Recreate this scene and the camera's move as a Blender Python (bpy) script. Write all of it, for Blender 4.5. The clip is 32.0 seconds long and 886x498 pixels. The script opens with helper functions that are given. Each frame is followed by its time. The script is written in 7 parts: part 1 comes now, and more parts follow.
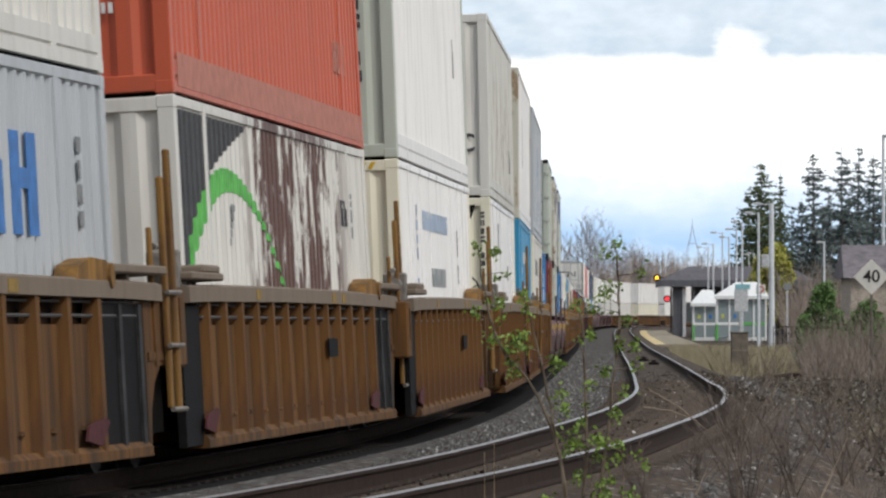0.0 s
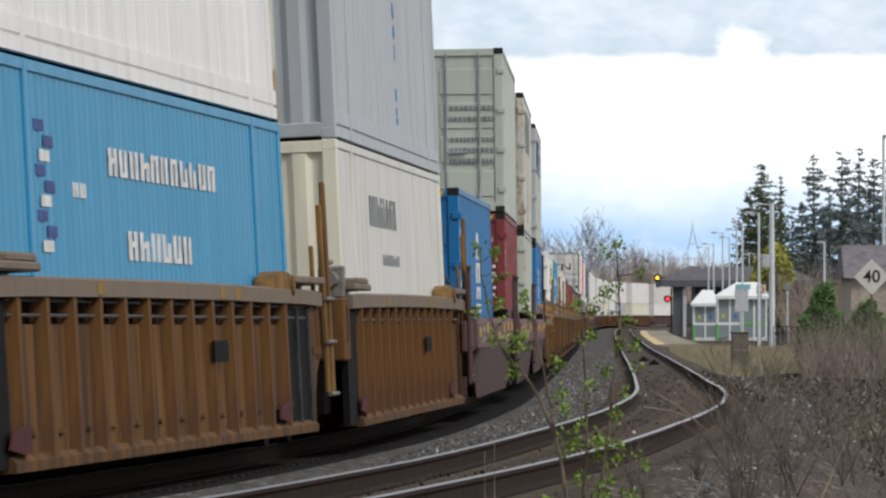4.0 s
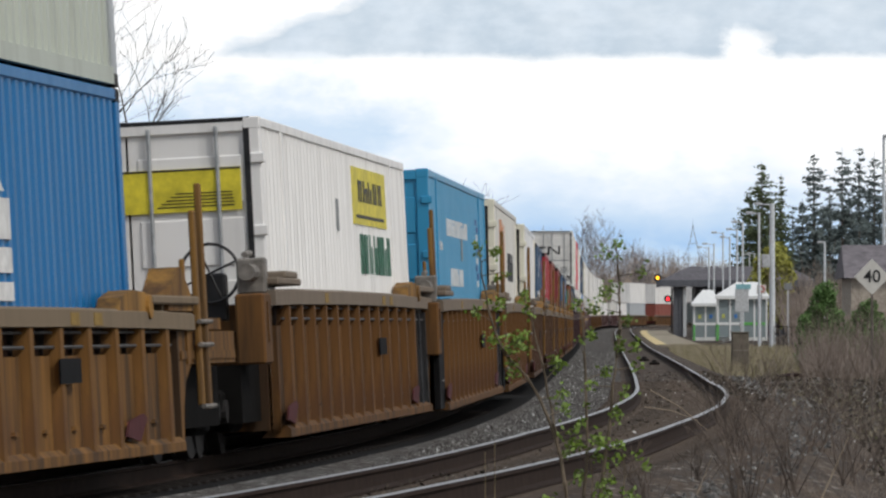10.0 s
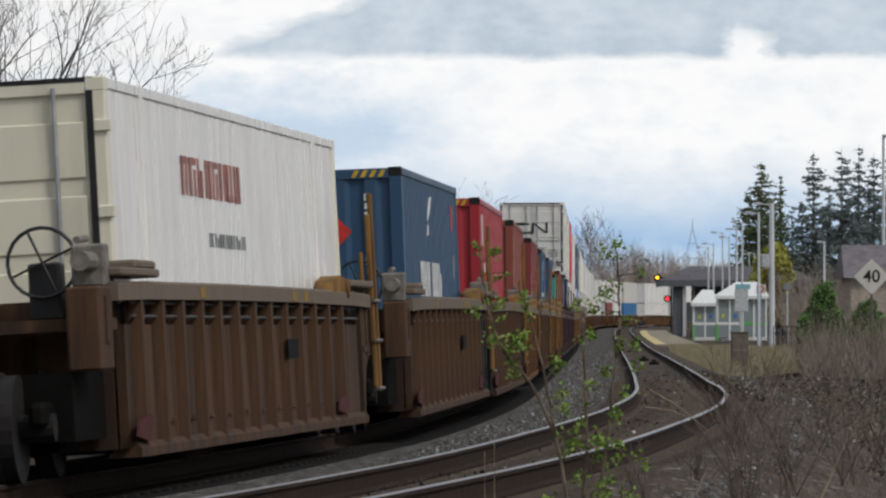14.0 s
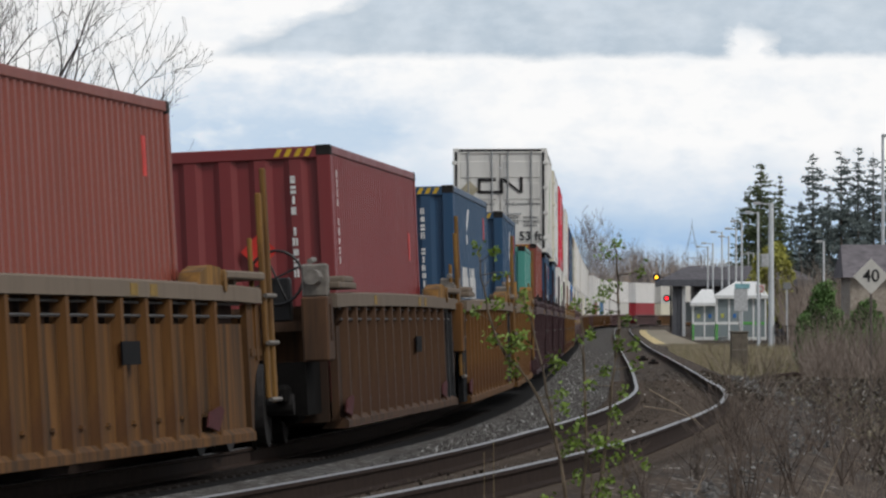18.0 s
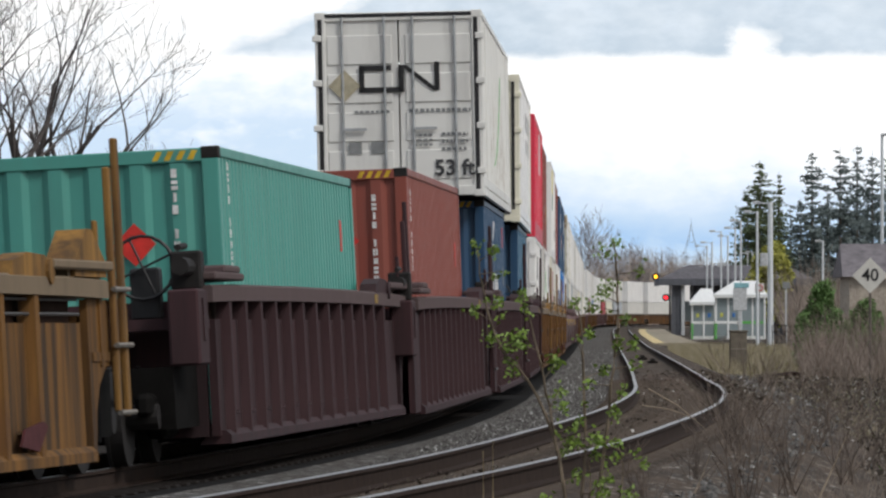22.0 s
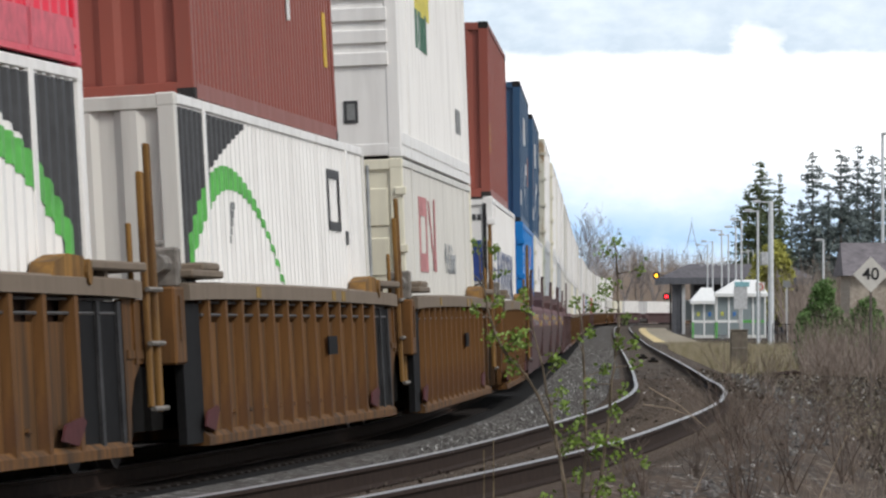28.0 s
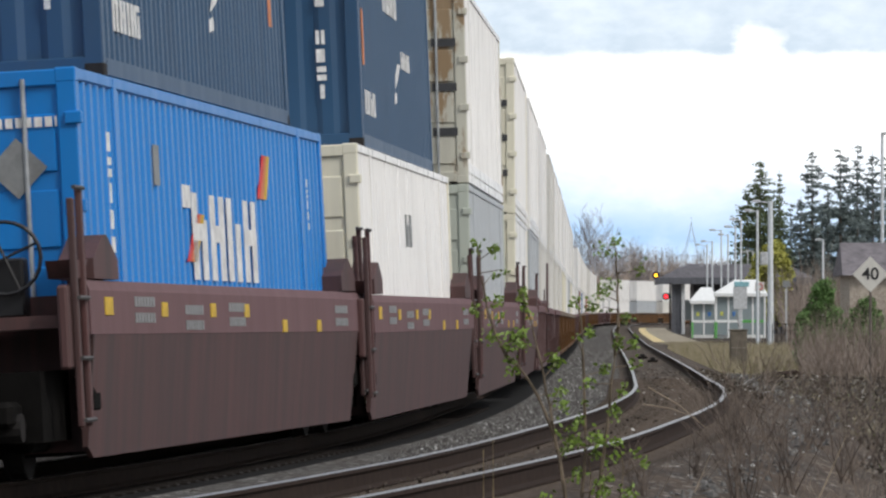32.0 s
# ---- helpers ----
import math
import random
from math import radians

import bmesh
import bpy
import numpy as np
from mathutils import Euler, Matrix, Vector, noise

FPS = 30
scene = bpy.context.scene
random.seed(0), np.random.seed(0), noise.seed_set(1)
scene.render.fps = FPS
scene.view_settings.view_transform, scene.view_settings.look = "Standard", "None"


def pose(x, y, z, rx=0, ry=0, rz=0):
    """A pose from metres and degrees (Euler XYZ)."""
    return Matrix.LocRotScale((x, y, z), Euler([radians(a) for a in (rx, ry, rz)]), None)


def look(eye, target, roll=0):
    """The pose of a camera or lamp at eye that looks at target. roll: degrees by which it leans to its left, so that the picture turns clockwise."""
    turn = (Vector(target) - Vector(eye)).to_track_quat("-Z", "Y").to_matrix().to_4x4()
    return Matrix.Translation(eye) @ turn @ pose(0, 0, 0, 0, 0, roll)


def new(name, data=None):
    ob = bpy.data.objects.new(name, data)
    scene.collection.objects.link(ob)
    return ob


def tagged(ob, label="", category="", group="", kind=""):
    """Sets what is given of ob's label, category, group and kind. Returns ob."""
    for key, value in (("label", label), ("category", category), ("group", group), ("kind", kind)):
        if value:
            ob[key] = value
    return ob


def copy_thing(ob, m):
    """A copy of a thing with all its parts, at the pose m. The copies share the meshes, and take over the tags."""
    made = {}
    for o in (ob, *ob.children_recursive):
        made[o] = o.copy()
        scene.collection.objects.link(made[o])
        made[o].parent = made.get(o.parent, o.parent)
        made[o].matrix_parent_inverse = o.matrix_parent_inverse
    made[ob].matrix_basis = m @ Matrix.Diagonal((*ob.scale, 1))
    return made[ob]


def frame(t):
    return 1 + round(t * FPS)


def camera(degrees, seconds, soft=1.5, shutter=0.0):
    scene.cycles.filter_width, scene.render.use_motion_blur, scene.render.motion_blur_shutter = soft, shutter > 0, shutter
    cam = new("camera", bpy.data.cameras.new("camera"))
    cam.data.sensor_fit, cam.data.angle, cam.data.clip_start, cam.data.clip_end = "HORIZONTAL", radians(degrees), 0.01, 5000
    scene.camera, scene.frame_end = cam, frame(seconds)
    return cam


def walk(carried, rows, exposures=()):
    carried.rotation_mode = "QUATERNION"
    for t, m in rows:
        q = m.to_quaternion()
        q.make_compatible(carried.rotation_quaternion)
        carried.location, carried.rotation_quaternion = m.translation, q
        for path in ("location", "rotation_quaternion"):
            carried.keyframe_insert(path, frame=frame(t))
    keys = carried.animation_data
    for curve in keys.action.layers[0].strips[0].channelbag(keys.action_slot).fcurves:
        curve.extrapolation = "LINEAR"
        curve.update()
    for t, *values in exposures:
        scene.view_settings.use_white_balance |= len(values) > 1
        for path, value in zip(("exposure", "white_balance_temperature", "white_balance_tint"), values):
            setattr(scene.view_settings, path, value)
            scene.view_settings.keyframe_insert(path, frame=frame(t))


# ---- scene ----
# Long lens on a tripod beside a double-track line. z = 0 is the railhead of the main track.
EYE = (0.0, 0.0, 1.2656)
LENS = 10180.5            # lens in picture widths of 1568
cam = camera(8.807, 32.0, 2.4, 0.1)
SWAY = [(0, -0.6, 0.2), (2, 0.5, -0.1), (3.5, 0.1, 0.3), (5.5, -0.3, 0.2), (7.5, 0.2, -0.1), (9.5, 0.5, 0.3),
        (11.5, 0.3, -0.2), (13.5, -0.3, -0.1), (14.5, -0.2, 0.0), (16.5, -1.3, 0.2), (18, -1.3, -0.7),
        (19.5, -1.5, -1.4), (21, -2.0, -1.6), (22, -2.8, -2.1), (23, -3.4, -2.1), (24, -1.9, -2.9),
        (25.5, -2.4, -3.7), (27.5, -1.5, -4.1), (29, -2.5, -3.7), (30.5, -1.9, -4.4), (32, -2.5, -4.2)]
walk(cam, [(t, look(EYE, (-dx / LENS * 1000, 1000, EYE[2] + (135.65 + dy) / LENS * 1000))) for t, dx, dy in SWAY],
     [(0, 0.04), (9, 0.02), (10.5, -0.26), (11.5, -0.36), (19.5, -0.36), (21, -0.2), (22.2, -0.08), (23.5, 0.08), (25, 0.14), (32, 0.12)])

# ---- world and light: a bright, mostly overcast spring day ----
world = bpy.data.worlds.new("world")
scene.world = world
world.use_nodes = True
wn = world.node_tree.nodes
sky = wn.new("ShaderNodeTexSky")
sky.sky_type = "NISHITA"
sky.sun_disc = False
SUN_EL, SUN_AZ = radians(44), radians(128)
sky.sun_elevation = SUN_EL
sky.sun_rotation = SUN_AZ
sky.air_density = 1.0
sky.dust_density = 4.0
haze = wn.new("ShaderNodeMix")
haze.data_type = "RGBA"
haze.inputs["Factor"].default_value = 0.62
haze.inputs["B"].default_value = (7.2, 7.5, 8.0, 1)
world.node_tree.links.new(sky.outputs[0], haze.inputs["A"])
world.node_tree.links.new(haze.outputs["Result"], wn["Background"].inputs["Color"])
wn["Background"].inputs["Strength"].default_value = 0.096
sun = new("sun", bpy.data.lights.new("sun", "SUN"))
sun.data.energy = 1.6
sun.data.angle = radians(12)
sun.data.color = (1.0, 0.98, 0.96)
sun.matrix_world = look((0, 0, 0), (-math.sin(SUN_AZ) * math.cos(SUN_EL), -math.cos(SUN_AZ) * math.cos(SUN_EL), -math.sin(SUN_EL)))

# ---- materials ----
def nodes_of(name, rough=0.6, metal=0.0):
    m = bpy.data.materials.new(name)
    m.use_nodes = True
    nt = m.node_tree
    b = nt.nodes["Principled BSDF"]
    b.inputs["Roughness"].default_value = rough
    b.inputs["Metallic"].default_value = metal
    if rough >= 0.7:
        b.inputs["Specular IOR Level"].default_value = 0.12 if rough >= 0.85 else 0.25
    return m, nt, b


def noise_tex(nt, scale, stretch=(1, 1, 1), detail=4.0, coords="Object", rough=0.6):
    tc = nt.nodes.new("ShaderNodeTexCoord")
    mp = nt.nodes.new("ShaderNodeMapping")
    mp.inputs["Scale"].default_value = stretch
    n = nt.nodes.new("ShaderNodeTexNoise")
    n.inputs["Scale"].default_value = scale
    n.inputs["Detail"].default_value = detail
    n.inputs["Roughness"].default_value = rough
    nt.links.new(tc.outputs[coords], mp.inputs["Vector"])
    nt.links.new(mp.outputs[0], n.inputs["Vector"])
    return n.outputs["Fac"]


def ramp(nt, fac, stops):
    r = nt.nodes.new("ShaderNodeValToRGB")
    el = r.color_ramp.elements
    while len(el) < len(stops):
        el.new(0.5)
    for e, (p, c) in zip(el, stops):
        e.position = p
        e.color = (*c, 1) if len(c) == 3 else c
    nt.links.new(fac, r.inputs["Fac"])
    return r.outputs["Color"]


def mixed(nt, fac, a, b, mode="MIX"):
    m = nt.nodes.new("ShaderNodeMix")
    m.data_type = "RGBA"
    m.blend_type = mode
    for key, v in (("Factor", fac), ("A", a), ("B", b)):
        if isinstance(v, (int, float)):
            m.inputs[key].default_value = v
        elif isinstance(v, tuple):
            m.inputs[key].default_value = (*v, 1) if len(v) == 3 else v
        else:
            nt.links.new(v, m.inputs[key])
    return m.outputs["Result"]


def bumped(nt, b, fac, strength=0.2, dist=0.02):
    bp = nt.nodes.new("ShaderNodeBump")
    bp.inputs["Strength"].default_value = strength
    bp.inputs["Distance"].default_value = dist
    nt.links.new(fac, bp.inputs["Height"])
    nt.links.new(bp.outputs[0], b.inputs["Normal"])


def grey(v):
    return (v, v, v)


def paint(name, col, dirt=0.35, rust=0.0, rough=0.5, dirt_col=(0.10, 0.085, 0.07), rust_col=(0.11, 0.045, 0.022), edge=0.6, patch=(1, 1, 0.3), zone=None):
    """Weathered paint: vertical streaks of dirt, blotches of fading, patches of rust; zone: the stretch of the side, in metres along and up it, where the paint has failed."""
    m, nt, b = nodes_of(name, rough)
    streak = noise_tex(nt, 3.0, (1.0, 1.0, 0.12), 5)
    blotch = noise_tex(nt, 0.55, (1, 1, 1), 4)
    c = mixed(nt, ramp(nt, blotch, [(0.3, grey(0)), (0.75, grey(0.35))]), col, tuple(min(1, v * 1.2 + 0.006) for v in col))
    c = mixed(nt, ramp(nt, streak, [(0.47, grey(0)), (0.85, grey(dirt))]), c, dirt_col)
    if rust:
        rn = noise_tex(nt, 1.4, patch, 8, rough=0.7)
        worn = ramp(nt, rn, [(edge, grey(0)), (min(0.99, edge + 0.05), grey(rust))])
        if zone:
            tc = nt.nodes.new("ShaderNodeTexCoord")
            sep = nt.nodes.new("ShaderNodeSeparateXYZ")
            nt.links.new(tc.outputs["Object"], sep.inputs[0])
            for axis, lo, hi in (("Y", zone[0], zone[1]), ("Z", zone[2], zone[3])):
                mr = nt.nodes.new("ShaderNodeMapRange")
                mr.inputs["From Min"].default_value = lo - 1.0
                mr.inputs["From Max"].default_value = hi + 1.0
                nt.links.new(sep.outputs[axis], mr.inputs["Value"])
                e = min(0.42, 1.4 / (hi - lo + 2))
                worn = mixed(nt, 1.0, worn, ramp(nt, mr.outputs[0], [(0.0, grey(0)), (e, grey(1)), (1 - e, grey(1)), (1.0, grey(0))]), "MULTIPLY")
        c = mixed(nt, worn, c, rust_col)
    nt.links.new(c, b.inputs["Base Color"])
    nt.links.new(ramp(nt, streak, [(0.35, grey(rough)), (0.75, grey(min(1, rough + 0.12)))]), b.inputs["Roughness"])
    bumped(nt, b, blotch, 0.05, 0.03)
    return m


def car_paint(name, col, dirt, rust, rough, dirt_col, rust_col, edge):
    """Old wagon paint: long dark runs from the sill, rust bloom, scuffs and faded patches."""
    m, nt, b = nodes_of(name, rough)
    run_ = noise_tex(nt, 4.5, (1.0, 1.0, 0.07), 6)
    bloom = noise_tex(nt, 1.1, (1, 1, 0.6), 6, rough=0.7)
    fade = noise_tex(nt, 0.4, (1, 1, 1), 3)
    c = mixed(nt, ramp(nt, fade, [(0.35, grey(0)), (0.7, grey(0.8))]), col, tuple(v * 1.4 + 0.002 for v in col))
    c = mixed(nt, ramp(nt, run_, [(0.37, grey(0)), (0.62, grey(0.9))]), c, dirt_col)
    c = mixed(nt, ramp(nt, bloom, [(edge, grey(0)), (edge + 0.12, grey(rust))]), c, rust_col)
    nt.links.new(c, b.inputs["Base Color"])
    bumped(nt, b, bloom, 0.25, 0.02)
    return m


def plain(name, col, rough=0.6, metal=0.0, vary=0.25, scale=6.0, bump=0.1):
    m, nt, b = nodes_of(name, rough, metal)
    n = noise_tex(nt, scale)
    c = mixed(nt, ramp(nt, n, [(0.3, grey(0)), (0.7, grey(1))]), tuple(v * (1 - vary) for v in col), tuple(min(1, v * (1 + vary)) for v in col))
    nt.links.new(c, b.inputs["Base Color"])
    bumped(nt, b, n, bump, 0.01)
    return m


def glow(name, col, strength):
    m, nt, b = nodes_of(name)
    b.inputs["Base Color"].default_value = (*col, 1)
    b.inputs["Emission Color"].default_value = (*col, 1)
    b.inputs["Emission Strength"].default_value = strength
    return m


BOX = {
    "white": paint("box_white", (0.84, 0.83, 0.80), 0.30, 0.0, 0.33),
    "aluminium": paint("box_sheet_white", (0.82, 0.81, 0.78), 0.30, 0.0, 0.25),
    "cream": paint("box_cream", (0.77, 0.74, 0.59), 0.35, 0.25, 0.35, edge=0.66),
    "pale": paint("box_pale_green_grey", (0.47, 0.51, 0.44), 0.28, 0.5, 0.39, edge=0.70),
    "rusty": paint("box_white_rust_stained", (0.60, 0.60, 0.55), 0.5, 0.85, 0.43, rust_col=(0.20, 0.125, 0.06), edge=0.53, patch=(1, 1.6, 0.28), zone=(-4.5, 6.5, -0.6, 1.7)),
    "peeling": paint("box_peeling_white_over_brown", (0.66, 0.65, 0.60), 0.3, 1.0, 0.46, rust_col=(0.105, 0.052, 0.040), edge=0.45, patch=(1, 0.9, 0.32), zone=(-2.6, 5.2, 0.0, 3.4)),
    "rust_end": paint("box_cream_rust_run", (0.56, 0.55, 0.46), 0.5, 0.85, 0.45, rust_col=(0.25, 0.15, 0.06), edge=0.525, patch=(1.2, 1, 0.45)),
    "stained": paint("box_white_rust_spotted", (0.74, 0.74, 0.70), 0.35, 0.85, 0.36, rust_col=(0.27, 0.19, 0.11), edge=0.54, patch=(1, 2.2, 0.5), zone=(-3.4, 5.8, 0.0, 1.3)),
    "grey": paint("box_grey", (0.42, 0.45, 0.47), 0.3, 0.0, 0.35),
    "warm": paint("box_warm_white", (0.66, 0.65, 0.60), 0.35, 0.12, 0.38, edge=0.68),
    "orange": paint("box_orange_red", (0.50, 0.095, 0.042), 0.25, 0.1, 0.39, edge=0.7),
    "blue": paint("box_blue", (0.003, 0.145, 0.37), 0.2, 0.0, 0.35),
    "bright_blue": paint("box_bright_blue", (0.003, 0.19, 0.56), 0.12, 0.0, 0.31),
    "sky_blue": paint("box_sky_blue", (0.03, 0.27, 0.48), 0.15, 0.0, 0.33),
    "navy": paint("box_navy", (0.019, 0.068, 0.142), 0.2, 0.05, 0.39, edge=0.7),
    # The navy of the box's end, paled by sky sheen put in the colour.
    "navy_sheen": paint("box_navy_sheen", (0.05, 0.14, 0.22), 0.25, 0.05, 0.39, edge=0.7),
    "maroon": paint("box_maroon", (0.20, 0.029, 0.031), 0.2, 0.0, 0.39),
    "brown_red": paint("box_brown_red", (0.235, 0.056, 0.037), 0.25, 0.1, 0.43, edge=0.68),
    "red": paint("box_red", (0.35, 0.018, 0.03), 0.18, 0.0, 0.35),
    "crimson": paint("box_crimson", (0.72, 0.035, 0.075), 0.12, 0.0, 0.33),
    "teal": paint("box_teal", (0.07, 0.30, 0.25), 0.22, 0.05, 0.39, edge=0.7),
}
CAR = {
    "brown": car_paint("car_ochre_brown", (0.140, 0.063, 0.0155), 0.55, 0.55, 0.75, (0.034, 0.021, 0.012), (0.065, 0.028, 0.014), 0.58),
    "umber": car_paint("car_dull_umber", (0.088, 0.045, 0.022), 0.55, 0.5, 0.75, (0.028, 0.019, 0.014), (0.06, 0.03, 0.02), 0.56),
    "ochre": car_paint("car_faded_ochre", (0.185, 0.088, 0.02), 0.5, 0.5, 0.75, (0.035, 0.023, 0.015), (0.09, 0.04, 0.018), 0.58),
    "maroon": car_paint("car_dusty_maroon", (0.078, 0.033, 0.031), 0.45, 0.2, 0.6, (0.050, 0.029, 0.027), (0.09, 0.052, 0.052), 0.6),
    "plum": car_paint("car_dark_plum", (0.045, 0.020, 0.0225), 0.5, 0.3, 0.7, (0.028, 0.0165, 0.018), (0.05, 0.024, 0.025), 0.6),
}
# Sill paints, paler and greyer than the car sides below them.
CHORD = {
    "brown": paint("sill_paler_brown", (0.185, 0.148, 0.112), 0.5, 0.3, 0.8, edge=0.62),
    "umber": paint("sill_paler_umber", (0.16, 0.128, 0.098), 0.5, 0.3, 0.8, edge=0.60),
    "ochre": paint("sill_paler_ochre", (0.19, 0.145, 0.095), 0.5, 0.3, 0.8, edge=0.62),
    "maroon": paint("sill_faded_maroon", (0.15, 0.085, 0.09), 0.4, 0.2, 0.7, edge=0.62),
    "plum": paint("sill_paler_plum", (0.095, 0.066, 0.066), 0.5, 0.3, 0.8, edge=0.62),
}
M_STEEL = plain("dark_steel", (0.026, 0.024, 0.023), 0.7, 0.3)
# Iron painted near-black: the shade under the cars is in its colour.
M_SHADEBLACK = plain("shade_black_iron", (0.009, 0.0085, 0.008), 0.8)
M_GALV = plain("galvanised_steel", (0.42, 0.44, 0.45), 0.45, 0.6)
M_POLE = plain("pale_grey_pole", (0.62, 0.66, 0.68), 0.5, 0.0, 0.1)
M_YELLOW = plain("yellow_paint", (0.62, 0.40, 0.02), 0.55)
M_LEMON = plain("lemon_yellow_paint", (0.68, 0.58, 0.04), 0.5)
M_WEED = plain("young_green_weed", (0.12, 0.22, 0.04), 0.7, 0, 0.4, 3)
M_BLACKP = plain("black_paint", (0.012, 0.012, 0.013), 0.5)
M_WHITEP = plain("white_lettering", (0.72, 0.72, 0.70), 0.5)
M_GREYP = plain("grey_lettering", (0.22, 0.23, 0.23), 0.5)
M_ORANGEP = plain("orange_lettering", (0.62, 0.20, 0.06), 0.5)
M_GREENP = plain("green_lettering", (0.02, 0.13, 0.07), 0.5)
M_LIME = plain("green_stripe", (0.10, 0.42, 0.08), 0.5)
M_REDP = plain("red_marking", (0.62, 0.03, 0.02), 0.5)
M_NAVYP = plain("navy_lettering", (0.02, 0.05, 0.22), 0.5)
M_BLUEP = plain("blue_lettering", (0.03, 0.16, 0.45), 0.5)
M_RAIL = plain("polished_rail", (0.40, 0.395, 0.385), 0.36, 1.0, 0.1)
M_RAILSIDE = plain("rusty_rail_web", (0.032, 0.021, 0.016), 0.85)
# Near-black ties: creosote, with the train's shade added to the colour.
M_TIE = plain("creosoted_shade_dark_tie", (0.015, 0.0125, 0.011), 0.9, 0, 0.4, 3)
M_TIE_OLD = plain("weathered_brown_tie", (0.085, 0.067, 0.053), 0.92, 0, 0.5, 4)
M_SIGN = plain("white_sign_face", (0.62, 0.61, 0.56), 0.5, 0, 0.08)
M_WALL = plain("dark_grey_cladding", (0.11, 0.115, 0.13), 0.7)
M_ROOF = plain("charcoal_shingles", (0.13, 0.125, 0.135), 0.85, 0, 0.3, 2)
M_ROOFB = plain("brown_grey_shingles", (0.175, 0.162, 0.172), 0.85, 0, 0.3, 2)
M_PALEWALL = plain("pale_grey_panel", (0.50, 0.52, 0.53), 0.6)
M_LIMEP = plain("lime_green_panel", (0.12, 0.45, 0.10), 0.5)
M_CONC = plain("concrete", (0.30, 0.27, 0.23), 0.85, 0, 0.15, 3)
M_TACTILE = plain("yellow_tactile_edge", (0.62, 0.50, 0.26), 0.8)
M_LENS_Y = glow("lit_amber_lens", (1.0, 0.45, 0.02), 4.0)
M_LENS_R = glow("lit_red_lens", (1.0, 0.02, 0.03), 4.0)
M_BARK = plain("grey_brown_bark", (0.15, 0.13, 0.115), 0.9, 0, 0.35, 9)
M_TWIG = plain("dark_twig", (0.13, 0.108, 0.092), 0.9, 0, 0.35, 9)
M_LEAF = plain("young_green_leaf", (0.15, 0.24, 0.03), 0.55, 0, 0.4, 3)
# Distance haze is put into both greens: paler, and bluer in the second.
M_NEEDLE = plain("hazed_spruce_green", (0.115, 0.145, 0.075), 0.8, 0, 0.4, 3)
M_NEEDLE2 = plain("hazed_spruce_blue", (0.15, 0.185, 0.18), 0.8, 0, 0.4, 3)
M_CEDAR = plain("cedar_green", (0.115, 0.205, 0.065), 0.8, 0, 0.4, 3)
M_STRAW = plain("dead_grass", (0.30, 0.25, 0.15), 0.9, 0, 0.35, 3)
M_STALK = plain("dry_brown_stalk", (0.155, 0.125, 0.104), 0.9, 0, 0.35, 5)
M_WILLOW = plain("yellow_green_spring_leaf", (0.36, 0.36, 0.085), 0.7, 0, 0.35, 2)
mg, ng, bg = nodes_of("glass", 0.05)
bg.inputs["Base Color"].default_value = (0.24, 0.29, 0.30, 1)
bg.inputs["Metallic"].default_value = 0.0
M_GLASS = mg


def ballast_material():
    m, nt, b = nodes_of("grey_ballast", 0.9)
    v = nt.nodes.new("ShaderNodeTexVoronoi")
    v.inputs["Scale"].default_value = 14
    tc = nt.nodes.new("ShaderNodeTexCoord")
    nt.links.new(tc.outputs["Object"], v.inputs["Vector"])
    sep = nt.nodes.new("ShaderNodeSeparateColor")
    nt.links.new(v.outputs["Color"], sep.inputs[0])
    c = ramp(nt, sep.outputs[0], [(0.0, (0.05, 0.047, 0.044)), (0.6, (0.11, 0.106, 0.10)), (0.93, (0.18, 0.175, 0.166)), (1.0, (0.45, 0.45, 0.43))])
    big = noise_tex(nt, 0.5)
    c = mixed(nt, ramp(nt, big, [(0.4, grey(0)), (0.7, grey(0.7))]), c, (0.06, 0.047, 0.037))
    nt.links.new(c, b.inputs["Base Color"])
    bumped(nt, b, v.outputs["Distance"], 0.8, 0.05)
    return m


def litter_material():
    """Brown oily dirt, rotted leaves and small stones between the rails."""
    m, nt, b = nodes_of("dirty_brown_ballast_and_litter", 0.92)
    v = nt.nodes.new("ShaderNodeTexVoronoi")
    v.inputs["Scale"].default_value = 16
    tc = nt.nodes.new("ShaderNodeTexCoord")
    mp = nt.nodes.new("ShaderNodeMapping")
    mp.inputs["Scale"].default_value = (1, 0.35, 1)
    nt.links.new(tc.outputs["Object"], mp.inputs["Vector"])
    nt.links.new(mp.outputs[0], v.inputs["Vector"])
    sep = nt.nodes.new("ShaderNodeSeparateColor")
    nt.links.new(v.outputs["Color"], sep.inputs[0])
    c = ramp(nt, sep.outputs[0], [(0.0, (0.04, 0.033, 0.028)), (0.55, (0.075, 0.06, 0.048)), (0.88, (0.13, 0.105, 0.082)), (1.0, (0.34, 0.32, 0.29))])
    big = noise_tex(nt, 0.8, (1, 0.25, 1), 5)
    c = mixed(nt, ramp(nt, big, [(0.42, grey(0)), (0.65, grey(0.7))]), c, (0.095, 0.066, 0.045))
    c = mixed(nt, ramp(nt, noise_tex(nt, 3.0, (1, 0.12, 1), 4), [(0.45, grey(0)), (0.6, grey(0.65))]), c, (0.03, 0.024, 0.020))
    nt.links.new(c, b.inputs["Base Color"])
    return m


